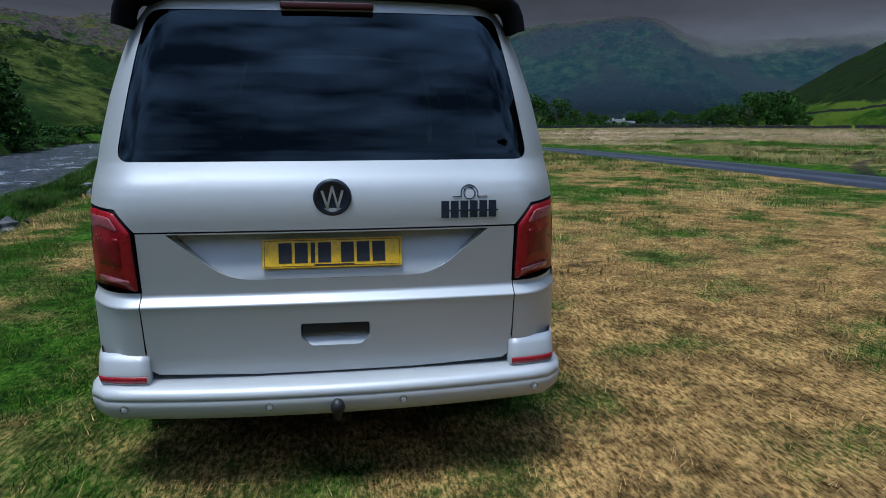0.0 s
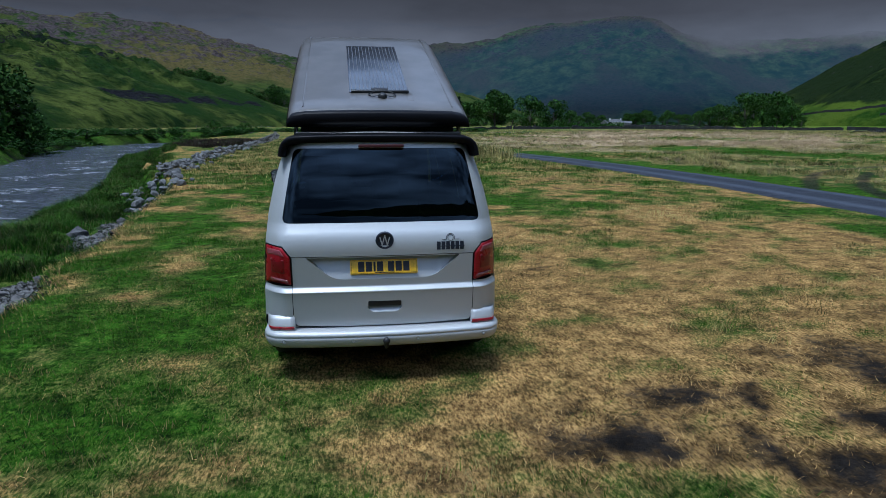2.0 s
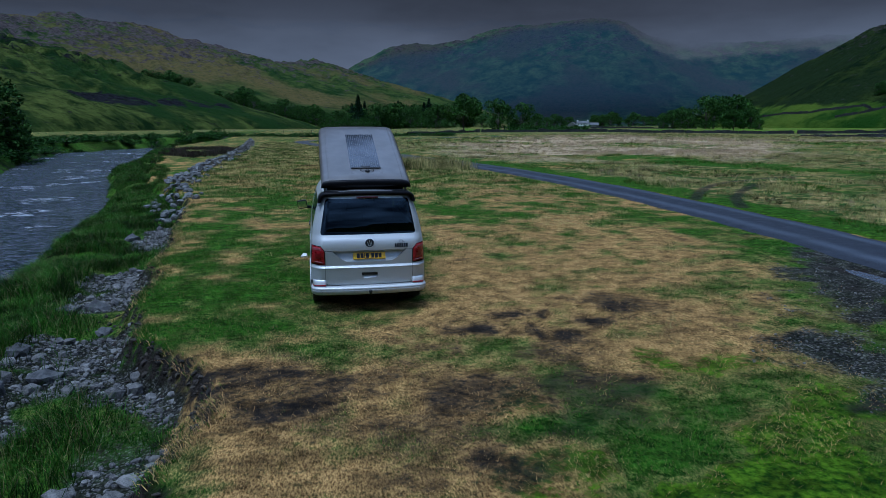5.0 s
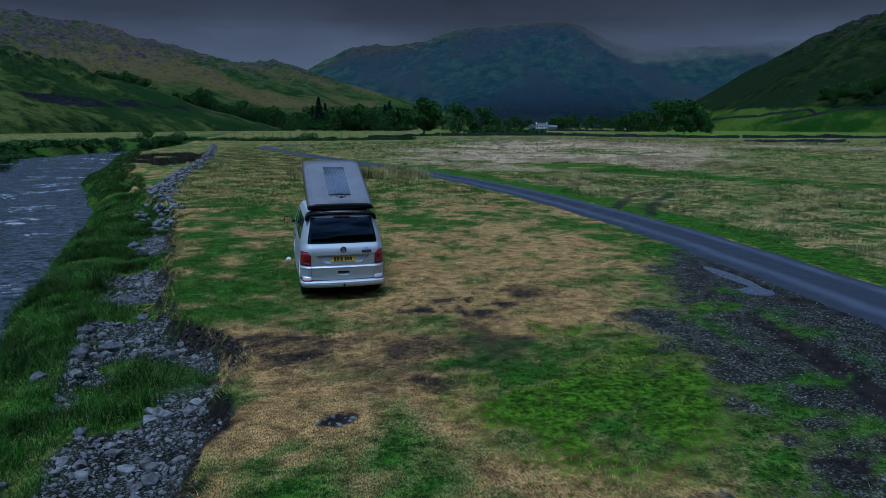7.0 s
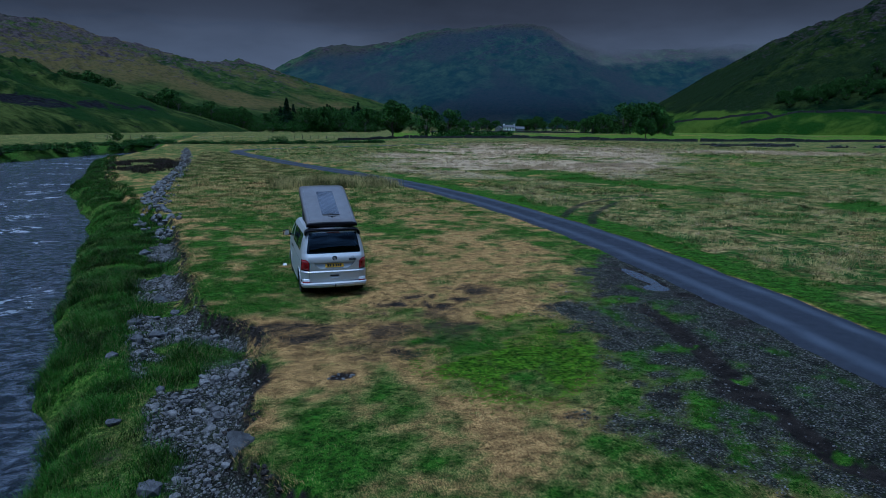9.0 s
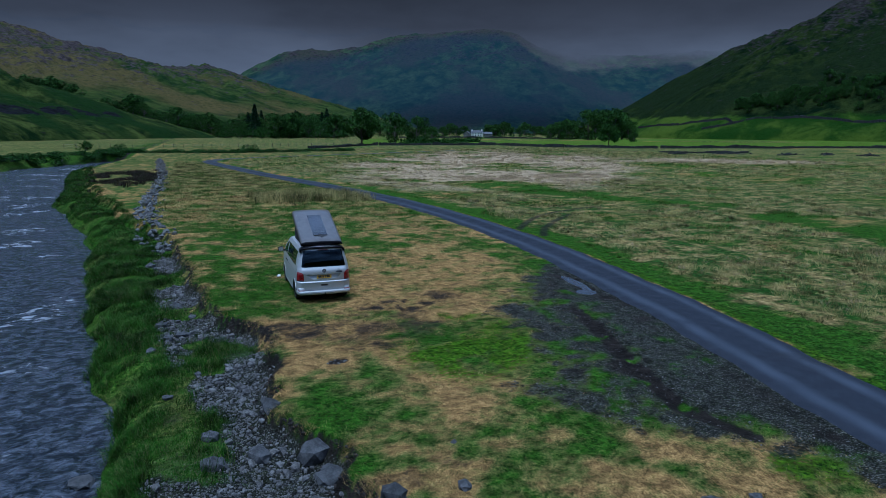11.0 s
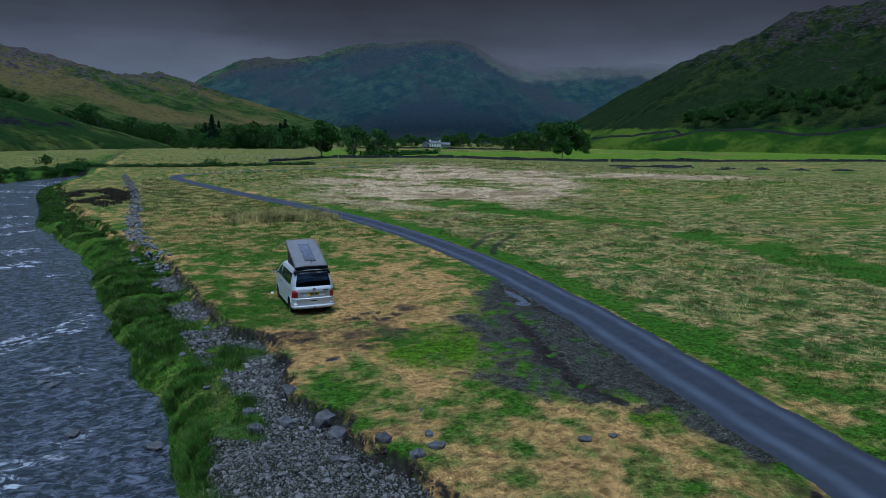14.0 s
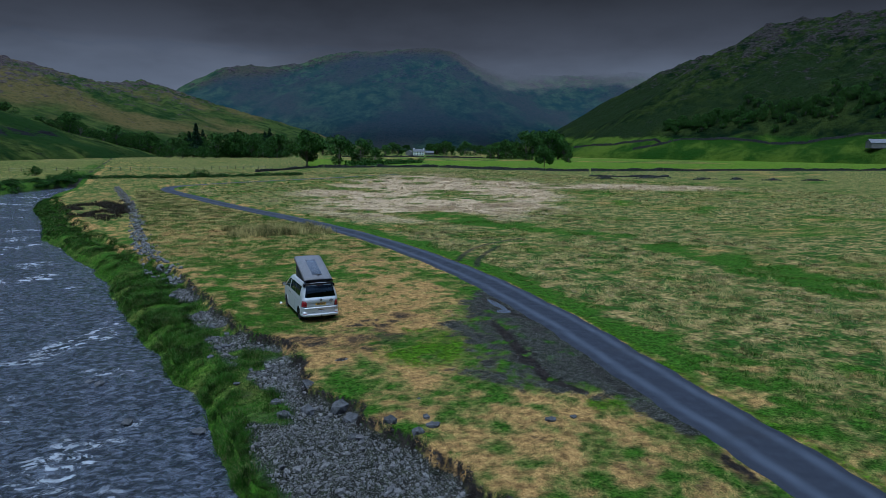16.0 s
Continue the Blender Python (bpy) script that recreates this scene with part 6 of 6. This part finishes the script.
house("barn", "low grey outbuilding beside the farmhouse", fx0 + 15, fy0 + 3, -20, 10, 6, 3, 2.2, M_RUBBLE, [], "barn")
bx0, by0 = on_slope(57.6, 0.1)
house("field_barn", "low stone field barn with a slate roof", bx0, by0, -30, 17, 8, 3.6, 2.8, M_RUBBLE, [], "barn")

# ---- stones, walls and grass near the van ----
def stone_verts(seed, flat=0.7):
    bm = bmesh.new()
    bmesh.ops.create_icosphere(bm, subdivisions=1, radius=1)
    r = random.Random(seed)
    cut = [Vector((r.gauss(0, 1), r.gauss(0, 1), r.gauss(0, 1))).normalized() for _ in range(5)]
    for v in bm.verts:
        p = v.co * (1 + 0.28 * (noise.noise(v.co * 1.1 + Vector((seed * 3.1, 0, 0)))))
        for c in cut:
            over = p.dot(c) - 0.62
            if over > 0:
                p -= c * over * 0.85
        v.co = (p.x * r.uniform(0.95, 1.05), p.y * 0.82, p.z * flat)
    vs = np.array([v.co[:] for v in bm.verts])
    fs = np.array([[v.index for v in f.verts] for f in bm.faces])
    bm.free()
    return vs, fs


STONES = [stone_verts(s, f) for s, f in ((1, 0.7), (2, 0.55), (3, 0.8), (4, 0.6), (5, 0.75), (6, 0.5), (7, 0.66), (8, 0.85))]
STONE_MESHES = []
for vs, fs in STONES:
    me = mesh_faces("stone", vs, fs, smooth=False)
    me.materials.append(M_WALLSTONE)
    STONE_MESHES.append(me)
BOULDER_MESHES = []
for vs, fs in STONES:
    bm = bmesh.new()
    bv = [bm.verts.new(p) for p in vs]
    for f in fs:
        bm.faces.new([bv[i] for i in f])
    bmesh.ops.subdivide_edges(bm, edges=bm.edges, cuts=2, use_grid_fill=True, smooth=0.35)
    for v in bm.verts:
        v.co += v.normal * 0.10 * noise.fractal(v.co * 2.1, 0.8, 2.0, 4)
    me = bpy.data.meshes.new("boulder")
    bm.to_mesh(me)
    bm.free()
    me.materials.append(M_STONE)
    BOULDER_MESHES.append(me)


def many_stones(name, label, category, places, material, seed):
    """Joined stones: places are rows of x, y, z, size."""
    r = np.random.default_rng(seed)
    vv, ff, base = [], [], 0
    for x, y, z, s in places:
        vs, fs = STONES[r.integers(8)]
        a, b = r.uniform(0, 6.28), r.uniform(-0.35, 0.35)
        c, q = math.cos(a), math.sin(a)
        p = vs * s * r.uniform(0.8, 1.2, 3)
        p = np.stack([p[:, 0] * c - p[:, 1] * q, p[:, 0] * q + p[:, 1] * c, p[:, 2] + p[:, 0] * b], -1)
        vv.append(p + np.array([x, y, z + s * 0.15]))
        ff.append(fs + base)
        base += len(vs)
    me = mesh_faces(name, np.concatenate(vv), np.concatenate(ff), smooth=False)
    me.materials.append(material)
    return tagged(new(name, me), label, category, kind="stuff")


G = np.random.default_rng(12)
# gravel of the river bank
cx, cy = G.uniform(-9, 1, 90000), G.uniform(-24, 20, 90000)
z_all = zones(cx, cy)
keep = (z_all[1] > 0.55) & (cx > river_x(cy) + 0.5) & (cx < bank_x(cy) + 0.1)
cx, cy = cx[keep][:15000], cy[keep][:15000]
size = 0.018 + 0.05 * G.random(len(cx)) ** 3 + G.uniform(0.03, 0.14, len(cx)) * (G.random(len(cx)) > np.where(cy < -8, 0.982, 0.976))
many_stones("bank_gravel", "loose grey river gravel and cobbles", "gravel", np.stack([cx, cy, height(cx, cy), size], -1), M_GRAVEL, 1)
# heaps of cleared stones in the far meadow
for hx0, hy0, wide in ((150, 122, 2.2), (168, 112, 1.6), (181, 108, 2.0), (121, 132, 1.5), (139, 133, 2.6), (160, 118, 1.2)):
    px, py = hx0 + G.normal(0, wide, 60), hy0 + G.normal(0, 0.8, 60)
    up = 0.55 * np.exp(-((px - hx0) / wide) ** 2) * G.random(60)
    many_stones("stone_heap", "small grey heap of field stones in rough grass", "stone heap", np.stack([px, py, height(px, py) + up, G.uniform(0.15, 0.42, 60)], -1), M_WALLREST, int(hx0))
# stones in the lay-by
cx, cy = G.uniform(2, 12, 30000), G.uniform(-19, 6, 30000)
z_all = zones(cx, cy)
keep = (z_all[1] > 0.4) & (cx < 12.5)
cx, cy = cx[keep][:3600], cy[keep][:3600]
many_stones("layby_stones", "small pale stones pressed into the lay-by", "gravel", np.stack([cx, cy, height(cx, cy), 0.008 + 0.022 * G.random(len(cx)) ** 3], -1), M_GRAVEL, 2)
# crumbled earth and stones under the bank lip
cy = G.uniform(-22, 14, 2600)
cx = bank_x(cy) - 0.06 - np.abs(G.normal(0.0, 0.26, 2600))
many_stones("bank_rubble", "dark earthy clods and stones below the bank edge", "rubble", np.stack([cx, cy, height(cx, cy), 0.012 + 0.055 * G.random(2600) ** 4], -1), M_CLOD, 3)


def boulder(x, y, s, k, turn, label="weathered grey boulder half sunk in gravel", flat=1.0):
    ob = tagged(new("boulder", BOULDER_MESHES[k % 8]), label, "boulder", "boulders on the river bank")
    z = float(height(np.array([x]), np.array([y]))[0])
    ob.matrix_world = pose(x, y, z + s * 0.08, 0, 0, turn) @ Matrix.Diagonal((s, s, s * flat, 1))
    return ob


for k, (x, y, s) in enumerate(((-5.0, 2.9, 0.30), (-5.4, 2.5, 0.24), (-4.2, -4.95, 0.14), (-3.95, -9.0, 0.26), (-2.0, -10.5, 0.42), (-1.85, -11.3, 0.40), (-2.65, -8.6, 0.34), (-3.0, -9.9, 0.36), (-3.9, -10.2, 0.28),
                               (-4.65, -0.7, 0.3), (-5.1, -1.3, 0.24), (-5.35, 0.2, 0.26), (-6.4, 11.3, 0.32), (-6.1, 10.6, 0.24), (-6.7, 12.2, 0.2), (-1.1, -13.1, 0.3), (-0.6, -14.2, 0.26), (-4.9, -6.0, 0.18), (-5.4, -5.1, 0.14), (-2.2, -12.6, 0.24), (-5.5, -2.3, 0.18), (-4.4, 1.2, 0.2))):
    boulder(x, y, s, k, k * 47)
for k, (x, y, s) in enumerate(((3.7, -15.0, 0.26), (4.5, -15.1, 0.16), (0.0, -13.9, 0.30), (0.5, -11.6, 0.09), (0.1, -13.2, 0.2))):
    boulder(x, y, s, k + 3, k * 71, "grey stone lying in dry grass", 0.8)
for k, (x, y, s) in enumerate(((-6.5, -8.3, 0.34), (-9.9, -1.6, 0.3), (-17.7, 57.8, 0.9), (-10.3, -1.2, 0.26), (-8.8, -6.4, 0.3))):
    ob = boulder(x, y, s, k + 1, k * 63, "wet brown rock breaking the river surface", 0.7)
    ob.location.z = WATER_Z + 0.02

# ash and stones of an old fire
for k in range(8):
    a = k * 0.8 + R.uniform(-0.25, 0.25)
    x, y = -0.78 + 0.20 * R.uniform(0.6, 1.2) * math.cos(a), -6.35 + 0.13 * R.uniform(0.5, 1.2) * math.sin(a)
    q = R.uniform(0.03, 0.06)
    ob = tagged(new("hearth_stone", STONE_MESHES[k % 8]), "sooty stone from an old fire ring", "stone", "stones of the fire ring")
    ob.matrix_world = pose(x, y, float(height(np.array([x]), np.array([y]))[0]) + 0.01, 0, 0, k * 50) @ Matrix.Diagonal((q, q * 0.85, q * 0.7, 1))

# tumbled wall beside the river: the near stones are parts
WALL = [(-6.0, 14.5), (-6.4, 17.8), (-7.3, 23), (-7.6, 27), (-8.1, 38), (-8.3, 54), (-9.0, 76), (-11.5, 117)]
wl = spline(WALL, 10)
wall = tagged(new("tumbled_wall"), "tumbled grey dry-stone wall along the river meadow", "stone wall")
pieces, rest = [], []
for a, b in zip(wl[:-1], wl[1:]):
    length = (b - a).length
    side = Vector(((b - a).y, -(b - a).x, 0)).normalized()
    for k in range(int(length * (9 if a.y < 46 else 7))):
        t = R.random()
        c = a + (b - a) * t
        tall = 0.20 + 0.50 * vnoise(np.array([c.y * 0.35]), np.array([1.0]), 77)[0] * min(1, max(0.2, (c.y - 13) / 6))
        across = R.gauss(0, 0.38 + 0.12 * (c.y < 20))
        z = max(0, R.uniform(-0.05, tall) * (1 - min(1, abs(across) / 0.7)))
        p = c + side * across
        g = float(height(np.array([p.x]), np.array([p.y]))[0])
        s = R.uniform(0.08, 0.24)
        (pieces if len(pieces) < 300 else rest).append((p.x, p.y, g + z, s))
for k, (x, y, z, s) in enumerate(pieces):
    ob = new("stone", STONE_MESHES[k % 8])
    ob.parent = wall
    ob.matrix_world = pose(x, y, z + 0.05, R.uniform(-25, 25), R.uniform(-25, 25), R.uniform(0, 360)) @ Matrix.Diagonal((s, s, s, 1))
far_part = many_stones("far_stones", "grey wall stones", "", rest, M_GRAVEL, 6)
far_part.parent = wall

# puddle along the road edge; its pale blue colour stands in for reflected sky
M_PUDDLE = plain("still_water_painted_gleam", (0.085, 0.098, 0.120), 0.06)
bm = bmesh.new()
bm.faces.new([bm.verts.new((9.75 + (0.95 + 0.08 * math.sin(3 * a)) * math.cos(a), -0.1 + (2.35 + 0.2 * math.sin(5 * a)) * math.sin(a), 0)) for a in [2 * math.pi * k / 48 for k in range(48)]])
puddle = part("puddle", bm, M_PUDDLE, None, smooth=False)
tagged(puddle, "shallow puddle at the road edge, sky gleam painted in its colour", "puddle", kind="structure")
dip = np.linspace(-1.6, 1.2, 15)
puddle.location.z = float(np.median(height(10.12 + 0.10 * dip, dip))) + 0.035

# crumpled white bag by the front wheel
bm = bmesh.new()
bmesh.ops.create_icosphere(bm, subdivisions=3, radius=1)
for v in bm.verts:
    n1 = noise.fractal(v.co * 1.6 + Vector((4, 2, 1)), 0.9, 2.0, 4)
    v.co = Vector((v.co.x * 0.10, v.co.y * 0.09, max(-0.2, v.co.z) * 0.09)) * (0.75 + 0.6 * n1)
bag = part("plastic_bag", bm, varied("white_plastic", (0.5, 0.5, 0.51), (0.7, 0.7, 0.7), 8, 0.4), None, smooth=False)
tagged(bag, "crumpled white plastic bag on the grass", "bag")
bag.location = (-1.08, 4.55, 0.05)


# grass
def blades(name, label, material, x, y, h, w, lean, seed, joints=True, aim=None):
    r = np.random.default_rng(seed)
    n = len(x)
    z = height(x, y) - 0.01
    a, b = r.uniform(0, 2 * math.pi, n), r.uniform(0, 2 * math.pi, n)
    b = b if aim is None else aim
    side = np.stack([np.cos(a), np.sin(a), np.zeros(n)], -1) * (w / 2)[:, None]
    tip = np.stack([np.cos(b), np.sin(b), np.zeros(n)], -1) * (lean * h)[:, None]
    base = np.stack([x, y, z], -1)
    up = np.array([0, 0, 1.0])
    if joints:
        mid = base + tip * 0.35 + up * (h * 0.6)[:, None]
        end = base + tip + up * (h * (1 - 0.25 * lean))[:, None]
        v = np.stack([base - side, base + side, mid + side * 0.75, mid - side * 0.75, end], 1).reshape(-1, 3)
        i = np.arange(n)[:, None] * 5
        f = np.concatenate([i + np.array([[0, 1, 2]]), i + np.array([[0, 2, 3]]), i + np.array([[3, 2, 4]])])
    else:
        end = base + tip + up * (h * np.sqrt(np.clip(1 - 0.7 * lean * lean, 0.05, 1)))[:, None]
        v = np.stack([base - side, base + side, end], 1).reshape(-1, 3)
        f = np.arange(3 * n).reshape(-1, 3)
    me = mesh_faces(name, v, f, smooth=False)
    me.materials.append(material)
    return tagged(new(name, me), label, "grass", kind="stuff")


def tufts(x, y, per, spread, seed):
    r = np.random.default_rng(seed)
    return np.repeat(x, per) + r.normal(0, 1, len(x) * per) * np.repeat(spread, per), np.repeat(y, per) + r.normal(0, 1, len(x) * per) * np.repeat(spread, per)


# turf of the parking meadow: green and dry, thicker near the van
gx1, gy1 = G.uniform(-7, 13, 420000), G.uniform(-19, 30, 420000)
gx2, gy2 = G.uniform(-4.5, 6.5, 260000), G.uniform(-6, 9, 260000)
tx, ty = np.concatenate([gx1, gx2]), np.concatenate([gy1, gy2])
Z = zones(tx, ty)
d = road_off(tx, ty)
patchy = fbm(tx * 2.2, ty * 2.2, 55, 3)
open_ground = (d < -1.35) & (tx < bank_x(ty) + 40) & (tx > bank_x(ty) - 0.05)
open_ground &= ~((np.abs(tx) < 0.95) & (ty > 0.0) & (ty < 4.7) & (G.random(len(tx)) < 0.6))
bare = np.maximum(Z[1], Z[2])
grow = open_ground & (G.random(len(tx)) > bare * 1.5 - 0.25) & (patchy > 0.34)
dryness = Z[0] + 0.2 * (fbm(tx * 5.0, ty * 5.0, 56, 3) - 0.5) + G.normal(0, 0.14, len(tx))
green = grow & (dryness < 0.5)
dry = grow & (dryness >= 0.5)
hg = (0.018 + 0.05 * G.random(len(tx)) ** 1.5) * (0.55 + 1.1 * patchy)
blades("meadow_grass", "short green meadow grass", M_GRASS, tx[green], ty[green], hg[green] * 1.15, 0.0045 + 0.003 * G.random(green.sum()), G.uniform(0.2, 0.9, green.sum()), 1, False)
blades("dry_grass", "short flattened straw-coloured grass", M_STRAW, tx[dry], ty[dry], hg[dry] * 0.9, 0.004 + 0.003 * G.random(dry.sum()), G.uniform(0.6, 1.15, dry.sum()), 2, False)

# longer tufts on the meadow, the bank lip and the far meadow
x, y = G.uniform(-8, 12, 26000), G.uniform(-22, 110, 26000)
Z = zones(x, y)
keep = (road_off(x, y) < -1.8) & (x > bank_x(y) - 0.1) & (np.maximum(Z[1], Z[2]) < 0.45) & ((fbm(x * 0.5, y * 0.5, 57, 3) > 0.56) | (y > 16) | ((np.abs(x - bank_x(y)) < 0.5) & (G.random(len(x)) < 0.6)))
keep &= ~((np.abs(x - 0) < 1.2) & (y > -0.6) & (y < 5))
x, y = x[keep], y[keep]
s = 0.06 + 0.004 * np.clip(y, 0, 60)
px, py = tufts(x, y, 9, s, 3)
hh = np.repeat(0.07 + 0.05 * G.random(len(x)) + 0.10 * step(10, 34, y) * G.random(len(x)), 9) * G.uniform(0.6, 1.2, len(px))
dryer = np.repeat(zones(x, y)[0] + 0.10 * step(8, 35, y) + G.normal(0, 0.18, len(x)) > 0.5, 9)
ww = 0.005 + 0.0005 * np.clip(py, 0, 60)
for name, label, mat, sel, sd in (("green_tufts", "loose green grass tufts", M_GRASS, ~dryer, 4), ("straw_tufts", "bleached grass tufts", M_MOOR, dryer, 5)):
    blades(name, label, mat, px[sel], py[sel], hh[sel], ww[sel], G.uniform(0.2, 0.8, sel.sum()), sd)

# moor grass beyond the road: fountain-shaped tussocks
def tussocks(name, label, material, x, y, size, per, wide, seed, joints):
    """Blades that lean outwards from each tussock's heart."""
    r = np.random.default_rng(seed)
    n = len(x) * per
    a = r.uniform(0, 2 * math.pi, n)
    reach = np.sqrt(r.random(n))
    s = np.repeat(size, per)
    bx, by = np.repeat(x, per) + np.cos(a) * reach * s * 0.35, np.repeat(y, per) + np.sin(a) * reach * s * 0.35
    return blades(name, label, material, bx, by, s * r.uniform(0.65, 1.1, n) * (1.05 - 0.4 * reach), np.repeat(wide, per), 0.15 + 0.95 * reach, seed, joints, a + r.normal(0, 0.4, n))


x = np.concatenate([G.uniform(9, 48, 30000), G.uniform(-2, 125, 40000)])
y = np.concatenate([G.uniform(-22, 60, 30000), G.uniform(20, 200, 40000)])
Z = zones(x, y)
keep = (road_off(x, y) > 2.2) & (Z[2] < 0.4) & (Z[5] < 0.3) & (fbm(x * 0.4, y * 0.4, 58, 4, 0.6) + 0.12 * (Z[3] - 0.5) > 0.485)
x, y, wild = x[keep], y[keep], Z[3][keep] + 0.10 * G.normal(0, 1, keep.sum())
out = np.hypot(x + 5, y + 25)
far = step(40, 150, out)
size = (0.12 + 0.62 * fbm(x * 0.5, y * 0.5, 59, 3) ** 1.6) * (0.8 + 0.5 * far) * np.where(wild < 0.4, 0.75, 1.0)
wide = 0.010 + 0.050 * far
for near in (True, False):
    zone = (out < 62) == near
    for name, label, mat, sel, sd in (("moor_grass", "tan waving moor grass tussocks", M_MOOR, (wild >= 0.42) & (wild <= 0.86), 7), ("bleached_grass", "bleached whitish moor grass", M_PALE, wild > 0.86, 14), ("green_moor_grass", "green rushy moor grass", M_GRASS, wild < 0.42, 8)):
        sel = sel & zone
        if sel.sum():
            tussocks(name, label, mat, x[sel], y[sel], size[sel], 16 if near else 11, wide[sel], sd + near, near)

# brown rush patch beyond the meadow
x, y = G.uniform(0, 11, 700), G.uniform(33, 40, 700)
keep = road_off(x, y) < -2
px, py = tufts(x[keep], y[keep], 12, np.full(keep.sum(), 0.14), 9)
blades("rushes", "tall brown rushes in the meadow", M_MOOR, px, py, G.uniform(0.4, 0.95, len(px)), np.full(len(px), 0.022), G.uniform(0.1, 0.5, len(px)), 9)

# lush river-bank grass
y = G.uniform(-26, 95, 19000)
w = np.clip(bank_x(y) - river_x(y), 0.8, None)
reach = np.interp(y, REACH_Y, REACH_F)
x = river_x(y) + G.random(len(y)) * w * (1.0 - reach) + 0.1
extra_y = G.uniform(-20, 18, 14000)
extra_x = bank_x(extra_y) - G.uniform(0.35, 4.8, 14000)
pick = (zones(extra_x, extra_y)[1] < 0.5) & (extra_x > river_x(extra_y) - 0.1)
x, y = np.concatenate([x, extra_x[pick]]), np.concatenate([y, extra_y[pick]])
keep = (zones(x, y)[1] < 0.6) & (fbm(x * 0.8, y * 0.8, 61, 3) > 0.38)
x, y = x[keep], y[keep]
far = step(15, 80, y)
px, py = tufts(x, y, 11, 0.15 + 0.12 * far, 10)
hh = np.repeat(0.06 + 0.75 * np.clip(fbm(x * 1.1, y * 1.1, 62, 2) - 0.25, 0, 1), 11) * G.uniform(0.55, 1.15, len(px))
blades("riverbank_grass", "tall lush green grass on the river bank", M_BANK, px, py, hh, 0.009 + 0.02 * np.repeat(far, 11), G.uniform(0.3, 1.05, len(px)), 10)


# dark heather by the water
x, y = G.normal(-12.8, 2.2, 1500), G.normal(68, 6, 1500)
keep = (x > river_x(y) + 0.6) & (fbm(x * 0.5, y * 0.3, 71, 3) > 0.48) & (x < -8.5)
px, py = tufts(x[keep], y[keep], 14, np.full(keep.sum(), 0.22), 11)
blades("heather", "dark brown heather clumps above the river", M_HEATHER, px, py, G.uniform(0.15, 0.5, len(px)), np.full(len(px), 0.05), G.uniform(0.2, 0.8, len(px)), 12)


# blond grass and roots hanging over the cut bank
y = G.uniform(-24, 16, 15000)
keep = fbm(y * 1.6, y * 0 + 9.1, 66, 4, 0.6) > 0.46
y = y[keep]
x = bank_x(y) + G.uniform(-0.16, 0.14, len(y))
brown = G.random(len(y)) < 0.15 + 0.6 * step(0.4, 0.6, fbm(y * 0.5, y * 0 + 2.2, 67, 3))
for name, label, mat, sel, sd in (("bank_fringe", "straw and roots hanging over the river bank", M_STRAW, brown, 31), ("bank_fringe", "green grass hanging over the river bank", M_GRASS, ~brown, 32)):
    n = int(sel.sum())
    blades(name, label, mat, x[sel], y[sel], G.uniform(0.03, 0.11, n), np.full(n, 0.0055), G.uniform(0.7, 1.25, n), sd, True, math.pi + G.normal(0, 0.7, n))
